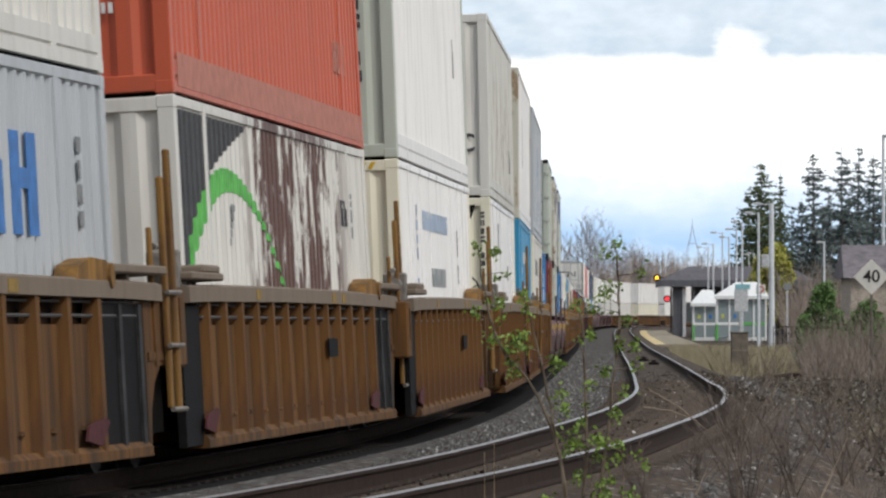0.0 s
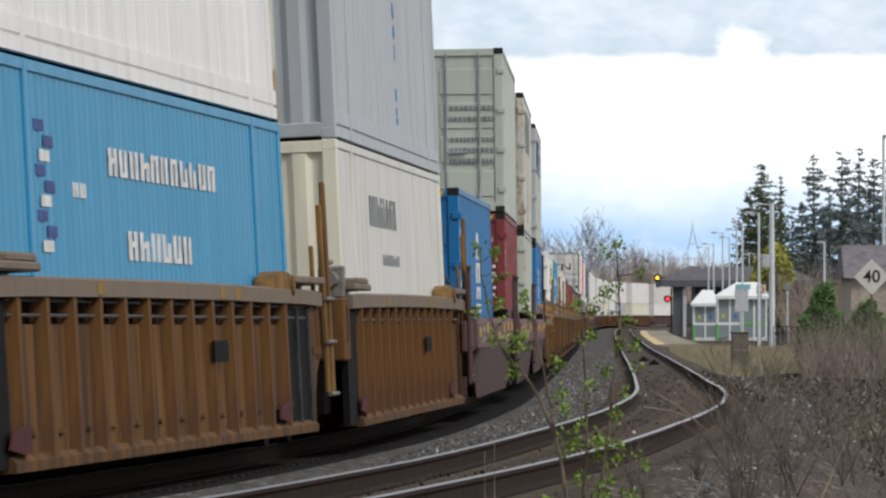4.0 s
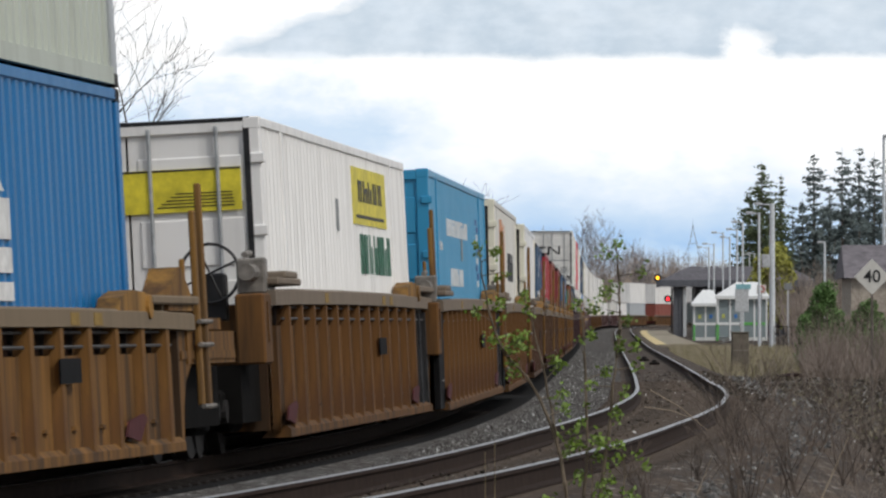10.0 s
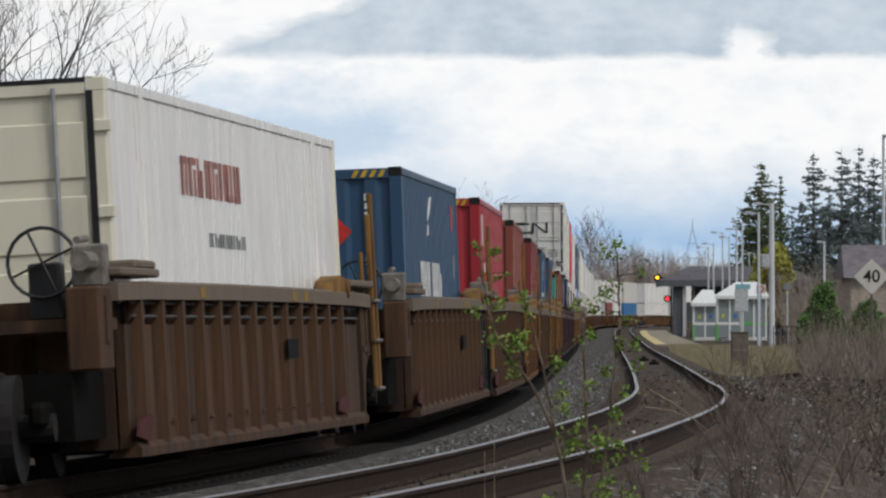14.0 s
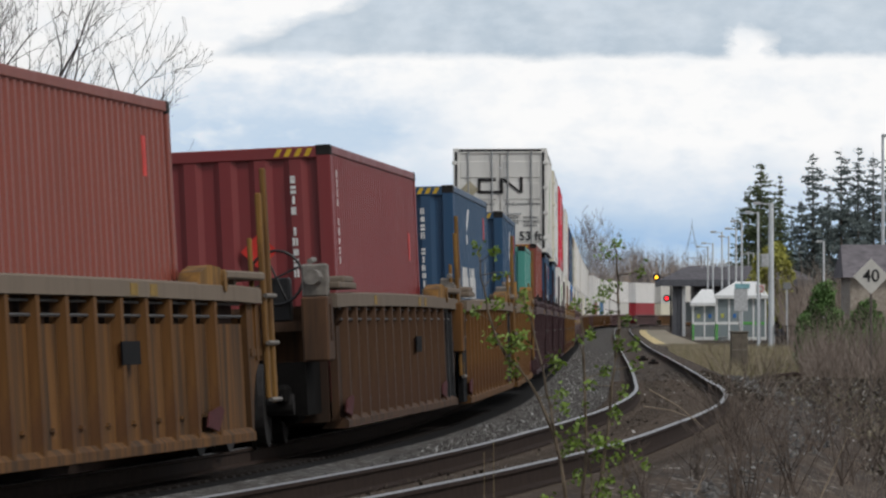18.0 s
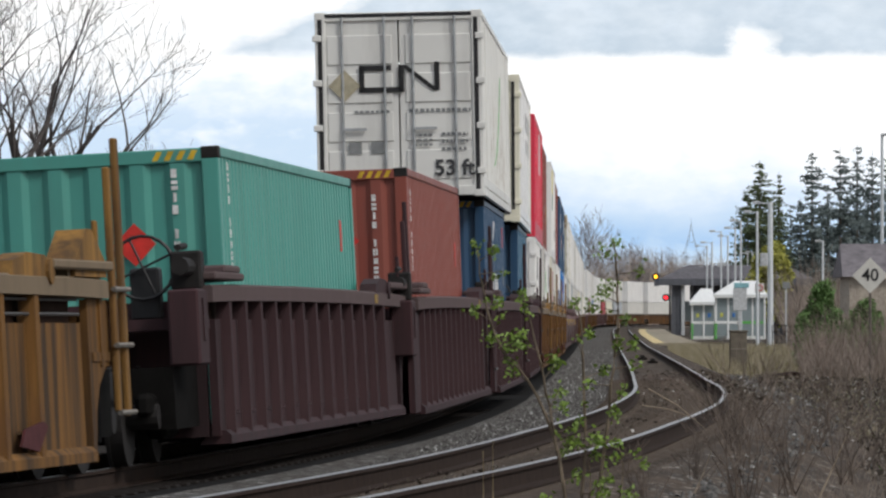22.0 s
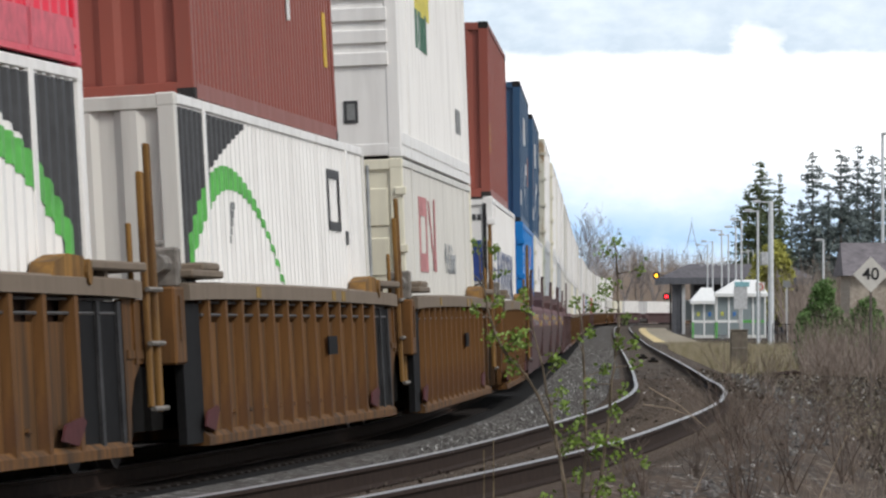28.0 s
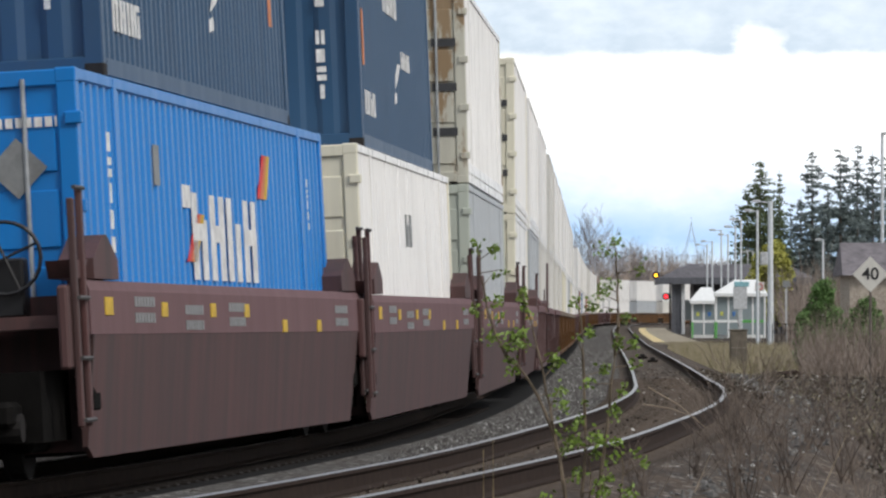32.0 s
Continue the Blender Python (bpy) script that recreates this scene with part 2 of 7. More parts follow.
def earth_material():
    m, nt, b = nodes_of("brown_earth_and_thatch", 0.95)
    a = noise_tex(nt, 0.22, (1, 0.25, 1), 6)
    f = noise_tex(nt, 7.0, (1, 0.12, 1), 6, rough=0.7)
    c = ramp(nt, a, [(0.3, (0.05, 0.041, 0.033)), (0.55, (0.077, 0.064, 0.051)), (0.75, (0.114, 0.097, 0.074))])
    c = mixed(nt, ramp(nt, f, [(0.38, grey(0)), (0.62, grey(0.8))]), c, (0.045, 0.034, 0.026))
    c = mixed(nt, ramp(nt, noise_tex(nt, 19.0, (1, 0.12, 1), 3), [(0.66, grey(0)), (0.74, grey(0.6))]), c, (0.34, 0.31, 0.27))
    nt.links.new(c, b.inputs["Base Color"])
    bumped(nt, b, f, 0.8, 0.10)
    return m


def island_mix(name, stops, rough=0.85):
    """Loose pieces whose colour differs from piece to piece."""
    m, nt, b = nodes_of(name, rough)
    g = nt.nodes.new("ShaderNodeNewGeometry")
    nt.links.new(ramp(nt, g.outputs["Random Per Island"], stops), b.inputs["Base Color"])
    return m


M_LITTER = island_mix("mixed_leaf_litter", [(0.0, (0.03, 0.025, 0.021)), (0.4, (0.076, 0.064, 0.052)), (0.75, (0.144, 0.121, 0.095)), (0.94, (0.227, 0.205, 0.174)), (1.0, (0.605, 0.59, 0.568))])
M_BRUSHY = island_mix("grey_tan_brush", [(0.0, (0.156, 0.121, 0.101)), (0.5, (0.242, 0.199, 0.168)), (1.0, (0.359, 0.312, 0.266))])
M_DRYGRASS = island_mix("tan_and_green_grass", [(0.0, (0.156, 0.149, 0.07)), (0.3, (0.266, 0.235, 0.141)), (0.7, (0.352, 0.305, 0.212)), (1.0, (0.454, 0.407, 0.305))])
# Bark paler than its own colour: distance haze is in the tone.
M_FARBARK = plain('haze_paled_far_bark', (0.26, 0.235, 0.228), 0.9, 0, 0.25, 1)
M_BALLAST = ballast_material()
# Oily bed, painted blacker to carry the shade beneath the train.
M_BEDSHADE = plain('oily_shade_dark_track_bed', (0.010, 0.0092, 0.0085), 0.95, 0, 0.45, 2.5, 0.6)
M_SIDEBED = litter_material()
M_EARTH = earth_material()
M_SHADEBLACK.node_tree.nodes["Principled BSDF"].inputs["Specular IOR Level"].default_value = 0.03

# ---- mesh helpers ----
def box(bm, x0, x1, y0, y1, z0, z1, bevel=0.0):
    """An axis-aligned block, with chamfered long edges where bevel is given."""
    geo = bmesh.ops.create_cube(bm, size=1.0)["verts"]
    for v in geo:
        v.co = Vector(((x0 + x1) / 2 + v.co.x * (x1 - x0), (y0 + y1) / 2 + v.co.y * (y1 - y0), (z0 + z1) / 2 + v.co.z * (z1 - z0)))
    if bevel:
        edges = list({e for v in geo for e in v.link_edges})
        bmesh.ops.bevel(bm, geom=edges, offset=bevel, segments=1, affect="EDGES")
    return geo


def rod(bm, a, b, r, r2=None, n=6):
    """A tapered round bar from a to b."""
    a, b = Vector(a), Vector(b)
    d = b - a
    q = d.to_track_quat("Z", "Y").to_matrix()
    r2 = r if r2 is None else r2
    ra = [bm.verts.new(a + q @ Vector((math.cos(k * 2 * math.pi / n) * r, math.sin(k * 2 * math.pi / n) * r, 0))) for k in range(n)]
    rb = [bm.verts.new(b + q @ Vector((math.cos(k * 2 * math.pi / n) * r2, math.sin(k * 2 * math.pi / n) * r2, 0))) for k in range(n)]
    for k in range(n):
        bm.faces.new((ra[k], ra[(k + 1) % n], rb[(k + 1) % n], rb[k]))
    bm.faces.new(ra[::-1])
    bm.faces.new(rb)


def prism(bm, pts, axis, lo, hi):
    """A flat outline (list of 2D points) extruded along one axis from lo to hi."""
    def at(p, q):
        return {"x": (q, p[0], p[1]), "y": (p[0], q, p[1]), "z": (p[0], p[1], q)}[axis]
    va = [bm.verts.new(at(p, lo)) for p in pts]
    vb = [bm.verts.new(at(p, hi)) for p in pts]
    n = len(pts)
    for k in range(n):
        bm.faces.new((va[k], va[(k + 1) % n], vb[(k + 1) % n], vb[k]))
    bm.faces.new(va[::-1])
    bm.faces.new(vb)


def mesh_of(name, bm, material):
    bmesh.ops.recalc_face_normals(bm, faces=bm.faces)
    me = bpy.data.meshes.new(name)
    bm.to_mesh(me)
    bm.free()
    me.materials.append(material)
    return me


def tube(bm, pts, radii, n=5):
    """One connected bent bar through points."""
    rings = []
    for k, p in enumerate(pts):
        d = (pts[min(k + 1, len(pts) - 1)] - pts[max(k - 1, 0)])
        q = d.to_track_quat("Z", "Y").to_matrix()
        rings.append([bm.verts.new(p + q @ Vector((math.cos(j * 2 * math.pi / n) * radii[k], math.sin(j * 2 * math.pi / n) * radii[k], 0))) for j in range(n)])
    for a, b in zip(rings, rings[1:]):
        for j in range(n):
            bm.faces.new((a[j], a[(j + 1) % n], b[(j + 1) % n], b[j]))
    bm.faces.new(rings[0][::-1])
    bm.faces.new(rings[-1])


def part(name, bm, material, parent=None, label=""):
    """Links a bmesh (or a mesh) as one mesh object under a thing or a part."""
    me = bm if isinstance(bm, bpy.types.Mesh) else mesh_of(name, bm, material)
    ob = new(name, me)
    ob.parent = parent
    if label:
        ob["label"] = label
    return ob


def block(name, material, parent, dims, bevel=0.0, label=""):
    bm = bmesh.new()
    box(bm, *dims, bevel)
    return part(name, bm, material, parent, label)


def thing(name, label, category, group="", kind=""):
    return tagged(new(name), label, category, group, kind)


# ---- the line of the main track ----
KS = [0, 30, 50, 70, 100, 140, 200, 300, 400, 500, 600, 680, 740, 790, 820, 850, 900, 1000, 1700]
TH = [.2113, .13, .0851, .0548, .0292, .0286, .0273, .027, .028, .029, .032, .037, .05, .1, .2, .38, .6, .9, .9]
S_GRID = np.arange(-620, 1701, 1.0)
HEAD = np.where(S_GRID < 0, .2113 - np.maximum(S_GRID, -60) * .002, np.interp(S_GRID, KS, TH))
MID = (HEAD[1:] + HEAD[:-1]) / 2
LX = np.concatenate([[0], np.cumsum(np.sin(MID))])
LY = np.concatenate([[0], np.cumsum(np.cos(MID))])
LX += -9.8164 - LX[620]
LY += 10.0 - LY[620]


def line_at(s):
    """x, y, z, heading and bank (radians, the top leaning to the inside of the curve) of the main track s metres along it."""
    y = float(np.interp(s, S_GRID, LY))
    return (float(np.interp(s, S_GRID, LX)), y, float(np.interp(y, [300, 820], [0, 1.1])) + float(np.interp(s, [60, 80, 120, 300], [0, 0.05, 0.10, 0.14])),
            float(np.interp(s, S_GRID, HEAD)), radians(float(np.interp(y, [45, 60, 80, 120, 250], [3.24, 3.11, 2.05, .3, .1]))))


def on_line(s, w, z):
    x, y, z0, a, r = line_at(s)
    wl, zl = w * math.cos(r) - z * math.sin(r), z * math.cos(r) + w * math.sin(r)
    return Vector((x + wl * math.cos(a), y - wl * math.sin(a), z0 + zl))


def no_shift(s):
    return 0.0, 0.0


def siding_shift(s):
    """Offset and height of the siding against the main track."""
    return (float(np.interp(s, [28, 60, 80, 120, 200, 300, 700], [4.13, 4.2, 4.32, 4.40, 4.47, 4.6, 4.9])),
            float(np.interp(s, [40, 60], [-0.05, 0.0])))


def sweep(bm, outline, s_list, shift=no_shift, close=True):
    """Sweeps a cross-section (points of offset and height) along the line."""
    rings = [[bm.verts.new(on_line(s, shift(s)[0] + p[0], shift(s)[1] + p[1])) for p in outline] for s in s_list]
    n = len(outline)
    for a, b in zip(rings, rings[1:]):
        for k in range(n if close else n - 1):
            bm.faces.new((a[k], a[(k + 1) % n], b[(k + 1) % n], b[k]))
    if close:
        bm.faces.new(rings[0][::-1])
        bm.faces.new(rings[-1])


S_TRACK = list(range(-30, 150, 3)) + list(range(150, 880, 12)) + list(range(880, 1560, 20))


def ground_z(x, y):
    n = noise.noise(Vector((x * 0.25, y * 0.12, 0))) * 0.10 + noise.noise(Vector((x * 1.1, y * 0.6, 3))) * 0.05
    rise = 1.1 * min(1, max(0, (y - 300) / 520))
    return -0.32 + n + rise


def build_ground():
    bm = bmesh.new()
    ys = [2, 8, 14, 20] + list(np.arange(24, 130, 2.0)) + list(np.arange(130, 400, 10)) + list(range(400, 900, 40)) + [1000, 1200, 1600, 2400, 3600]
    us = [-1.2, -0.5, -0.25, -0.15] + list(np.linspace(-0.1, 0.1, 61)) + [0.15, 0.25, 0.5, 1.2]
    grid = [[bm.verts.new((u * (y + 30), y, ground_z(u * (y + 30), y))) for u in us] for y in ys]
    for a, b in zip(grid, grid[1:]):
        for k in range(len(us) - 1):
            bm.faces.new((a[k], a[k + 1], b[k + 1], b[k]))
    back = [bm.verts.new((u * 300, -200, -0.4)) for u in (-1.2, 1.2)]
    bm.faces.new((back[0], back[1], grid[0][-1], *[v for v in grid[0][-2:0:-1]], grid[0][0]))
    tagged(part("ground", bm, M_EARTH), "brown bare earth with dead thatch beside the tracks", "ground", kind="structure")

    def strip(name, label, section, material):
        bm = bmesh.new()
        rings = [[bm.verts.new(on_line(st, *q)) for q in section(*siding_shift(st))] for st in S_TRACK]
        for a, b in zip(rings, rings[1:]):
            for k in range(len(a) - 1):
                bm.faces.new((a[k], a[k + 1], b[k + 1], b[k]))
        tagged(part(name, bm, material), label, "ballast", kind="structure")
    strip("main_bed", "oily ballast under the main track, blackened to carry the train's shade", lambda w, z: [(-2.6, -0.8), (-1.9, -0.20), (1.62, -0.20)], M_BEDSHADE)
    strip("ballast_shoulder", "grey crushed-stone ballast between the tracks", lambda w, z: [(1.62, -0.20), (2.1, -0.26), (w - 1.6, z - 0.24), (w - 1.05, z - 0.19)], M_BALLAST)
    strip("siding_bed", "brown dirty ballast under the siding", lambda w, z: [(w - 1.05, z - 0.19), (w + 1.3, z - 0.19)], M_SIDEBED)
    strip("siding_shoulder", "brown littered shoulder of the siding", lambda w, z: [(w + 1.3, z - 0.19), (w + 2.0, z - 0.34), (w + 3.2, z - 0.8)], M_SIDEBED)


def stones(name, label, count, lo, hi, s0, s1, size, seed):
    """Loose crushed stone: small uneven lumps too many to count."""
    rnd = random.Random(seed)
    verts, faces = [], []
    for _ in range(count):
        st = s0 + (s1 - s0) * rnd.random() ** 1.5
        w, z = siding_shift(st)
        wa, wb = lo(w), hi(w)
        q = on_line(st, wa + (wb - wa) * rnd.random(), z - 0.22 - 0.02 * rnd.random())
        if lo(w) > w:
            q.z = max(q.z - 0.5, ground_z(q.x, q.y)) if q.x > on_line(st, w + 2.4, 0).x else q.z - 0.06
        r = size * rnd.uniform(0.5, 1.3) * (1 + max(0, st - 60) / 160)
        i = len(verts)
        for d in ((1, 0, 0), (0, 1, 0), (-1, 0, 0), (0, -1, 0), (0, 0, 1)):
            verts.append((q.x + d[0] * r * rnd.uniform(0.6, 1.3), q.y + d[1] * r * rnd.uniform(0.6, 1.3), q.z + (d[2] * r * rnd.uniform(0.5, 1.3) if d[2] else rnd.uniform(-0.3, 0.3) * r)))
        faces += [(i, i + 1, i + 4), (i + 1, i + 2, i + 4), (i + 2, i + 3, i + 4), (i + 3, i, i + 4)]
    me = bpy.data.meshes.new(name)
    me.from_pydata(verts, [], faces)
    me.materials.append(M_STONES)
    tagged(new(name, me), label, "stones", kind="stuff")


def stone_material():
    m, nt, b = nodes_of("mixed_grey_stones", 0.8)
    g = nt.nodes.new("ShaderNodeNewGeometry")
    c = ramp(nt, g.outputs["Random Per Island"], [(0.0, (0.054, 0.051, 0.048)), (0.5, (0.113, 0.108, 0.101)), (0.92, (0.189, 0.184, 0.176)), (1.0, (0.495, 0.504, 0.486))])
    nt.links.new(c, b.inputs["Base Color"])
    return m


M_STONES = stone_material()


RAIL_BODY = [(-0.07, -0.18), (-0.07, -0.165), (-0.012, -0.145), (-0.012, -0.045), (-0.036, -0.035), (-0.036, -0.006), (0.036, -0.006), (0.036, -0.035), (0.012, -0.045), (0.012, -0.145), (0.07, -0.165), (0.07, -0.18)]
RAIL_TOP = [(-0.034, -0.006), (-0.028, 0.0), (0.028, 0.0), (0.034, -0.006)]


def build_track(name, shift, label, shine, count, wood, sink):
    track = thing(name, label, "railway track", kind="structure")
    for side in (-0.7525, 0.7525):
        def at(s, side=side):
            return shift(s)[0] + side, shift(s)[1]
        bm = bmesh.new()
        sweep(bm, RAIL_BODY, S_TRACK, at)
        rail = part("rail", bm, M_RAILSIDE, track)
        bm = bmesh.new()
        sweep(bm, RAIL_TOP, S_TRACK, at)
        part("railhead", bm, shine, rail, "polished steel running surface")
    bm = bmesh.new()
    box(bm, -1.3, 1.3, -0.11, 0.11, -0.2, 0.0, 0.012)
    me = mesh_of("tie", bm, wood)
    for k in range(count):
        s = 22 + k * 0.56
        ob = part("tie", me, None, track)
        x, y, z0, a, r = line_at(s)
        w, z = shift(s)
        q = on_line(s, w, z - sink)
        ob.matrix_basis = pose(q.x, q.y, q.z, 0, -math.degrees(r), -math.degrees(a) + random.uniform(-1, 1))


build_ground()
stones("ballast_stones", "grey crushed stone between the tracks", 42000, lambda w: 1.7, lambda w: w - 1.0, 24, 280, 0.022, 5)
stones("shoulder_stones", "grey stones scattered beside the siding", 5000, lambda w: w + 1.2, lambda w: w + 5.5, 26, 150, 0.035, 6)
stones("track_stones", "stones between the rails of the siding", 2200, lambda w: w - 0.95, lambda w: w + 1.1, 24, 200, 0.016, 9)
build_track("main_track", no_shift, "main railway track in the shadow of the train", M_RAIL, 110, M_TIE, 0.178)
build_track("siding_track", siding_shift, "curved siding track with polished rails", M_RAIL, 190, M_TIE_OLD, 0.184)

# ---- containers ----
MESHES = {}


def cached(key, material, fill):
    """A mesh made once per key and material and shared by alike pieces."""
    k = (key, material.name)
    if k not in MESHES:
        bm = bmesh.new()
        fill(bm)
        MESHES[k] = mesh_of(str(key[0]) if isinstance(key, tuple) else str(key), bm, material)
    return MESHES[k]


def wave(lo, hi, pitch, flat=0.3):
    """Trapezoid wave from lo to hi: pairs of position and depth 0 or 1."""
    n = max(1, round((hi - lo) / pitch))
    p = (hi - lo) / n
    out = []
    for k in range(n):
        a = lo + k * p
        out += [(a, 0), (a + p * flat, 0), (a + p * 0.5, 1), (a + p * (0.5 + flat), 1)]
    return out + [(hi, 0)]


def corrugated(bm, lo, hi, z0, z1, at, depth, pitch, axis, sign, flat=0.3, thick=0.03):
    """A corrugated sheet across x or y, its outer face at `at`, ribs sunk by depth."""
    rows = []
    for u, d in wave(lo, hi, pitch, flat):
        q = at - sign * depth * d
        rows.append([bm.verts.new((q, u, z) if axis == "y" else (u, q, z)) for z in (z0, z1)])
    for a, b in zip(rows, rows[1:]):
        bm.faces.new((a[0], b[0], b[1], a[1]))
    q = at - sign * (depth + thick)
    c = [bm.verts.new((q, u, z) if axis == "y" else (u, q, z)) for u, z in ((lo, z0), (hi, z0), (hi, z1), (lo, z1))]
    bm.faces.new(c)


SIDE_STYLE = {"corrugated": (0.28, 0.045, 0.36), "beaded": (0.34, 0.045, 0.33), "sheet": (0.61, 0.007, 0.46), "fine": (0.27, 0.012, 0.3)}


def container(name, label, length, height, colour, side, end, detail, end_colour=None, group="containers on the train"):
    """An intermodal container; its origin is the middle of its underside, its leading end at -y."""
    th = thing(name, label, "shipping container", group)
    m = BOX[colour]
    me = BOX[end_colour or colour]
    hw, hl = (1.219 if length < 13 else 1.295), length / 2
    if not detail:
        def shell(bm):
            for sg in (1, -1):
                corrugated(bm, -hl + 0.1, hl - 0.1, 0.16, height - 0.09, sg * (hw - 0.012), 0.02, 0.4, "y", sg)
            box(bm, -hw + 0.06, hw - 0.06, -hl + 0.06, hl - 0.06, height - 0.07, height - 0.02)
            box(bm, -hw + 0.04, hw - 0.04, -hl + 0.05, hl - 0.05, 0.03, 0.14)
        part("body", cached(("body", length, height), m, shell), None, th)

        def edges(bm):
            for sg in (1, -1):
                a, b = sorted((sg * hw, sg * (hw - 0.08)))
                box(bm, a, b, -hl, hl, height - 0.1, height)
                box(bm, a, b, -hl, hl, 0.0, 0.25)
                for y in (-hl + 0.08, -6.1, 6.1, hl - 0.08):
                    box(bm, a, b, y - 0.08, y + 0.08, 0.2, height - 0.06)
        part("frame", cached(("frame", length, height), m, edges), None, th)
        for e in (-1, 1):
            part("end_wall", cached(("end_wall", hw, height, hl, e, "far"), me, lambda bm: corrugated(bm, -hw + 0.07, hw - 0.07, 0.15, height - 0.1, e * (hl - 0.02), 0.03, 0.4, "x", e)), None, th)
        return th
    pitch, depth, flat = SIDE_STYLE[side]
    for sg in (1, -1):
        part("side_panel", cached(("side_panel", length, height, side, sg), m,
             lambda bm: corrugated(bm, -hl + 0.1, hl - 0.1, 0.16, height - 0.09, sg * (hw - 0.012), depth, pitch, "y", sg, flat)), None, th)
    part("roof", cached(("roof", length, height), m, lambda bm: box(bm, -hw + 0.06, hw - 0.06, -hl + 0.06, hl - 0.06, height - 0.07, height - 0.02)), None, th)
    part("floor", cached(("floor", length, hw), M_SHADEBLACK, lambda bm: box(bm, -hw + 0.04, hw - 0.04, -hl + 0.05, hl - 0.05, 0.03, 0.14)), None, th)
    for sg in (1, -1):
        part("top_rail", cached(("top_rail", length, height, sg), m, lambda bm: box(bm, min(sg * (hw + 0.002), sg * (hw - 0.06)), max(sg * (hw + 0.002), sg * (hw - 0.06)), -hl + 0.17, hl - 0.17, height - 0.10, height - 0.005, 0.01)), None, th)
        def low_rail(bm):
            groove = [(0.003, 0.13), (-0.02, 0.14), (-0.02, 0.155), (0.003, 0.165), (0.003, 0.30)] if length > 13 else [(0.003, 0.16)]
            top = groove[-1][1]
            prism(bm, [(sg * (hw + out), z) for out, z in [(-0.06, 0.02), (0.003, 0.02)] + groove + [(-0.06, top)]], "y", -hl + 0.17, hl - 0.17)
        part("bottom_rail", cached(("bottom_rail", length, sg), m, low_rail), None, th)
        for e in (-1, 1):
            part("corner_post", cached(("corner_post", length, height, sg, e), me, lambda bm: box(bm, min(sg * hw, sg * (hw - 0.16)), max(sg * hw, sg * (hw - 0.16)), min(e * hl, e * (hl - 0.17)), max(e * hl, e * (hl - 0.17)), 0.1, height - 0.1, 0.012)), None, th)
            if detail:
                for z in (0.059, height - 0.059):
                    part("corner_casting", cached(("corner_casting", length, height, sg, e, z > 1), M_STEEL if length < 13 else me, lambda bm: box(bm, min(sg * (hw + 0.004), sg * (hw - 0.165)), max(sg * (hw + 0.004), sg * (hw - 0.165)), min(e * (hl + 0.004), e * (hl - 0.18)), max(e * (hl + 0.004), e * (hl - 0.18)), z - 0.06, z + 0.06, 0.012)), None, th)
            if length > 13:
                part("stacking_post", cached(("stacking_post", height, sg, e), m, lambda bm: box(bm, min(sg * (hw + 0.006), sg * (hw - 0.05)), max(sg * (hw + 0.006), sg * (hw - 0.05)), e * 6.1 - 0.085, e * 6.1 + 0.085, 0.03, height - 0.01, 0.01)), None, th)
    part("end_wall", cached(("end_wall", hw, height, hl), me, lambda bm: corrugated(bm, -hw + 0.07, hw - 0.07, 0.15, height - 0.1, hl - 0.02, 0.03, 0.4, "x", 1)), None, th)
    part("end_sill", cached(("end_sill", hw, hl), me, lambda bm: box(bm, -hw + 0.08, hw - 0.08, -hl + 0.001, -hl + 0.1, 0.02, 0.17, 0.01)), None, th)
    part("end_header", cached(("end_header", hw, hl, height), me, lambda bm: box(bm, -hw + 0.08, hw - 0.08, -hl + 0.001, -hl + 0.1, height - 0.14, height - 0.01, 0.01)), None, th)
    if end == "front":
        part("front_wall", cached(("front_wall", hw, height, hl), me, lambda bm: corrugated(bm, -hw + 0.07, hw - 0.07, 0.15, height - 0.1, -hl + 0.012, 0.045, 0.40, "x", -1, 0.33)), None, th)
        return th
    if end == "slatted":
        part("front_wall", cached(("front_flat", hw, height, hl), me, lambda bm: box(bm, -hw + 0.07, hw - 0.07, -hl + 0.01, -hl + 0.06, 0.15, height - 0.1)), None, th)
        for k in range(3, 9):
            part("slat", cached(("slat", hw, hl, k), me, lambda bm: box(bm, -hw + 0.12, hw - 0.12, -hl - 0.03, -hl + 0.02, 0.3 + k * 0.27, 0.47 + k * 0.27, 0.012)), None, th)
        return th
    for sg in (-1, 1):
        def leaf(bm):
            a, b = sorted((sg * 0.012, sg * (hw - 0.09)))
            box(bm, a, b, -hl + 0.035, -hl + 0.08, 0.17, height - 0.14)
        door = part("door", cached(("door", hw, hl, height, sg), me, leaf), None, th)
        for k in range(4):
            z = 0.28 + k * (height - 0.5) / 4
            xa, xb = sorted((sg * 0.10, sg * (hw - 0.18)))
            part("door_panel", cached(("door_panel", hw, hl, height, sg, k), me, lambda bm: box(bm, xa, xb, -hl + 0.015, -hl + 0.04, z, z + (height - 0.5) / 4 - 0.14, 0.012)), None, door)
        if detail:
            for x in (0.22, hw - 0.42):
                part("lock_rod", cached(("lock_rod", hl, height, round(sg * x, 2)), M_GALV, lambda bm: rod(bm, (sg * x, -hl - 0.01, 0.08), (sg * x, -hl - 0.01, height - 0.08), 0.02, n=8)), None, door)
                part("lock_handle", cached(("lock_handle", hl, round(sg * x, 2)), M_GALV, lambda bm: box(bm, sg * x - 0.02, sg * x + 0.36 * sg * (1 if x < 0.5 else -1) if sg * (1 if x < 0.5 else -1) > 0 else sg * x + 0.02, -hl - 0.05, -hl - 0.02, 1.05, 1.09)), None, door)
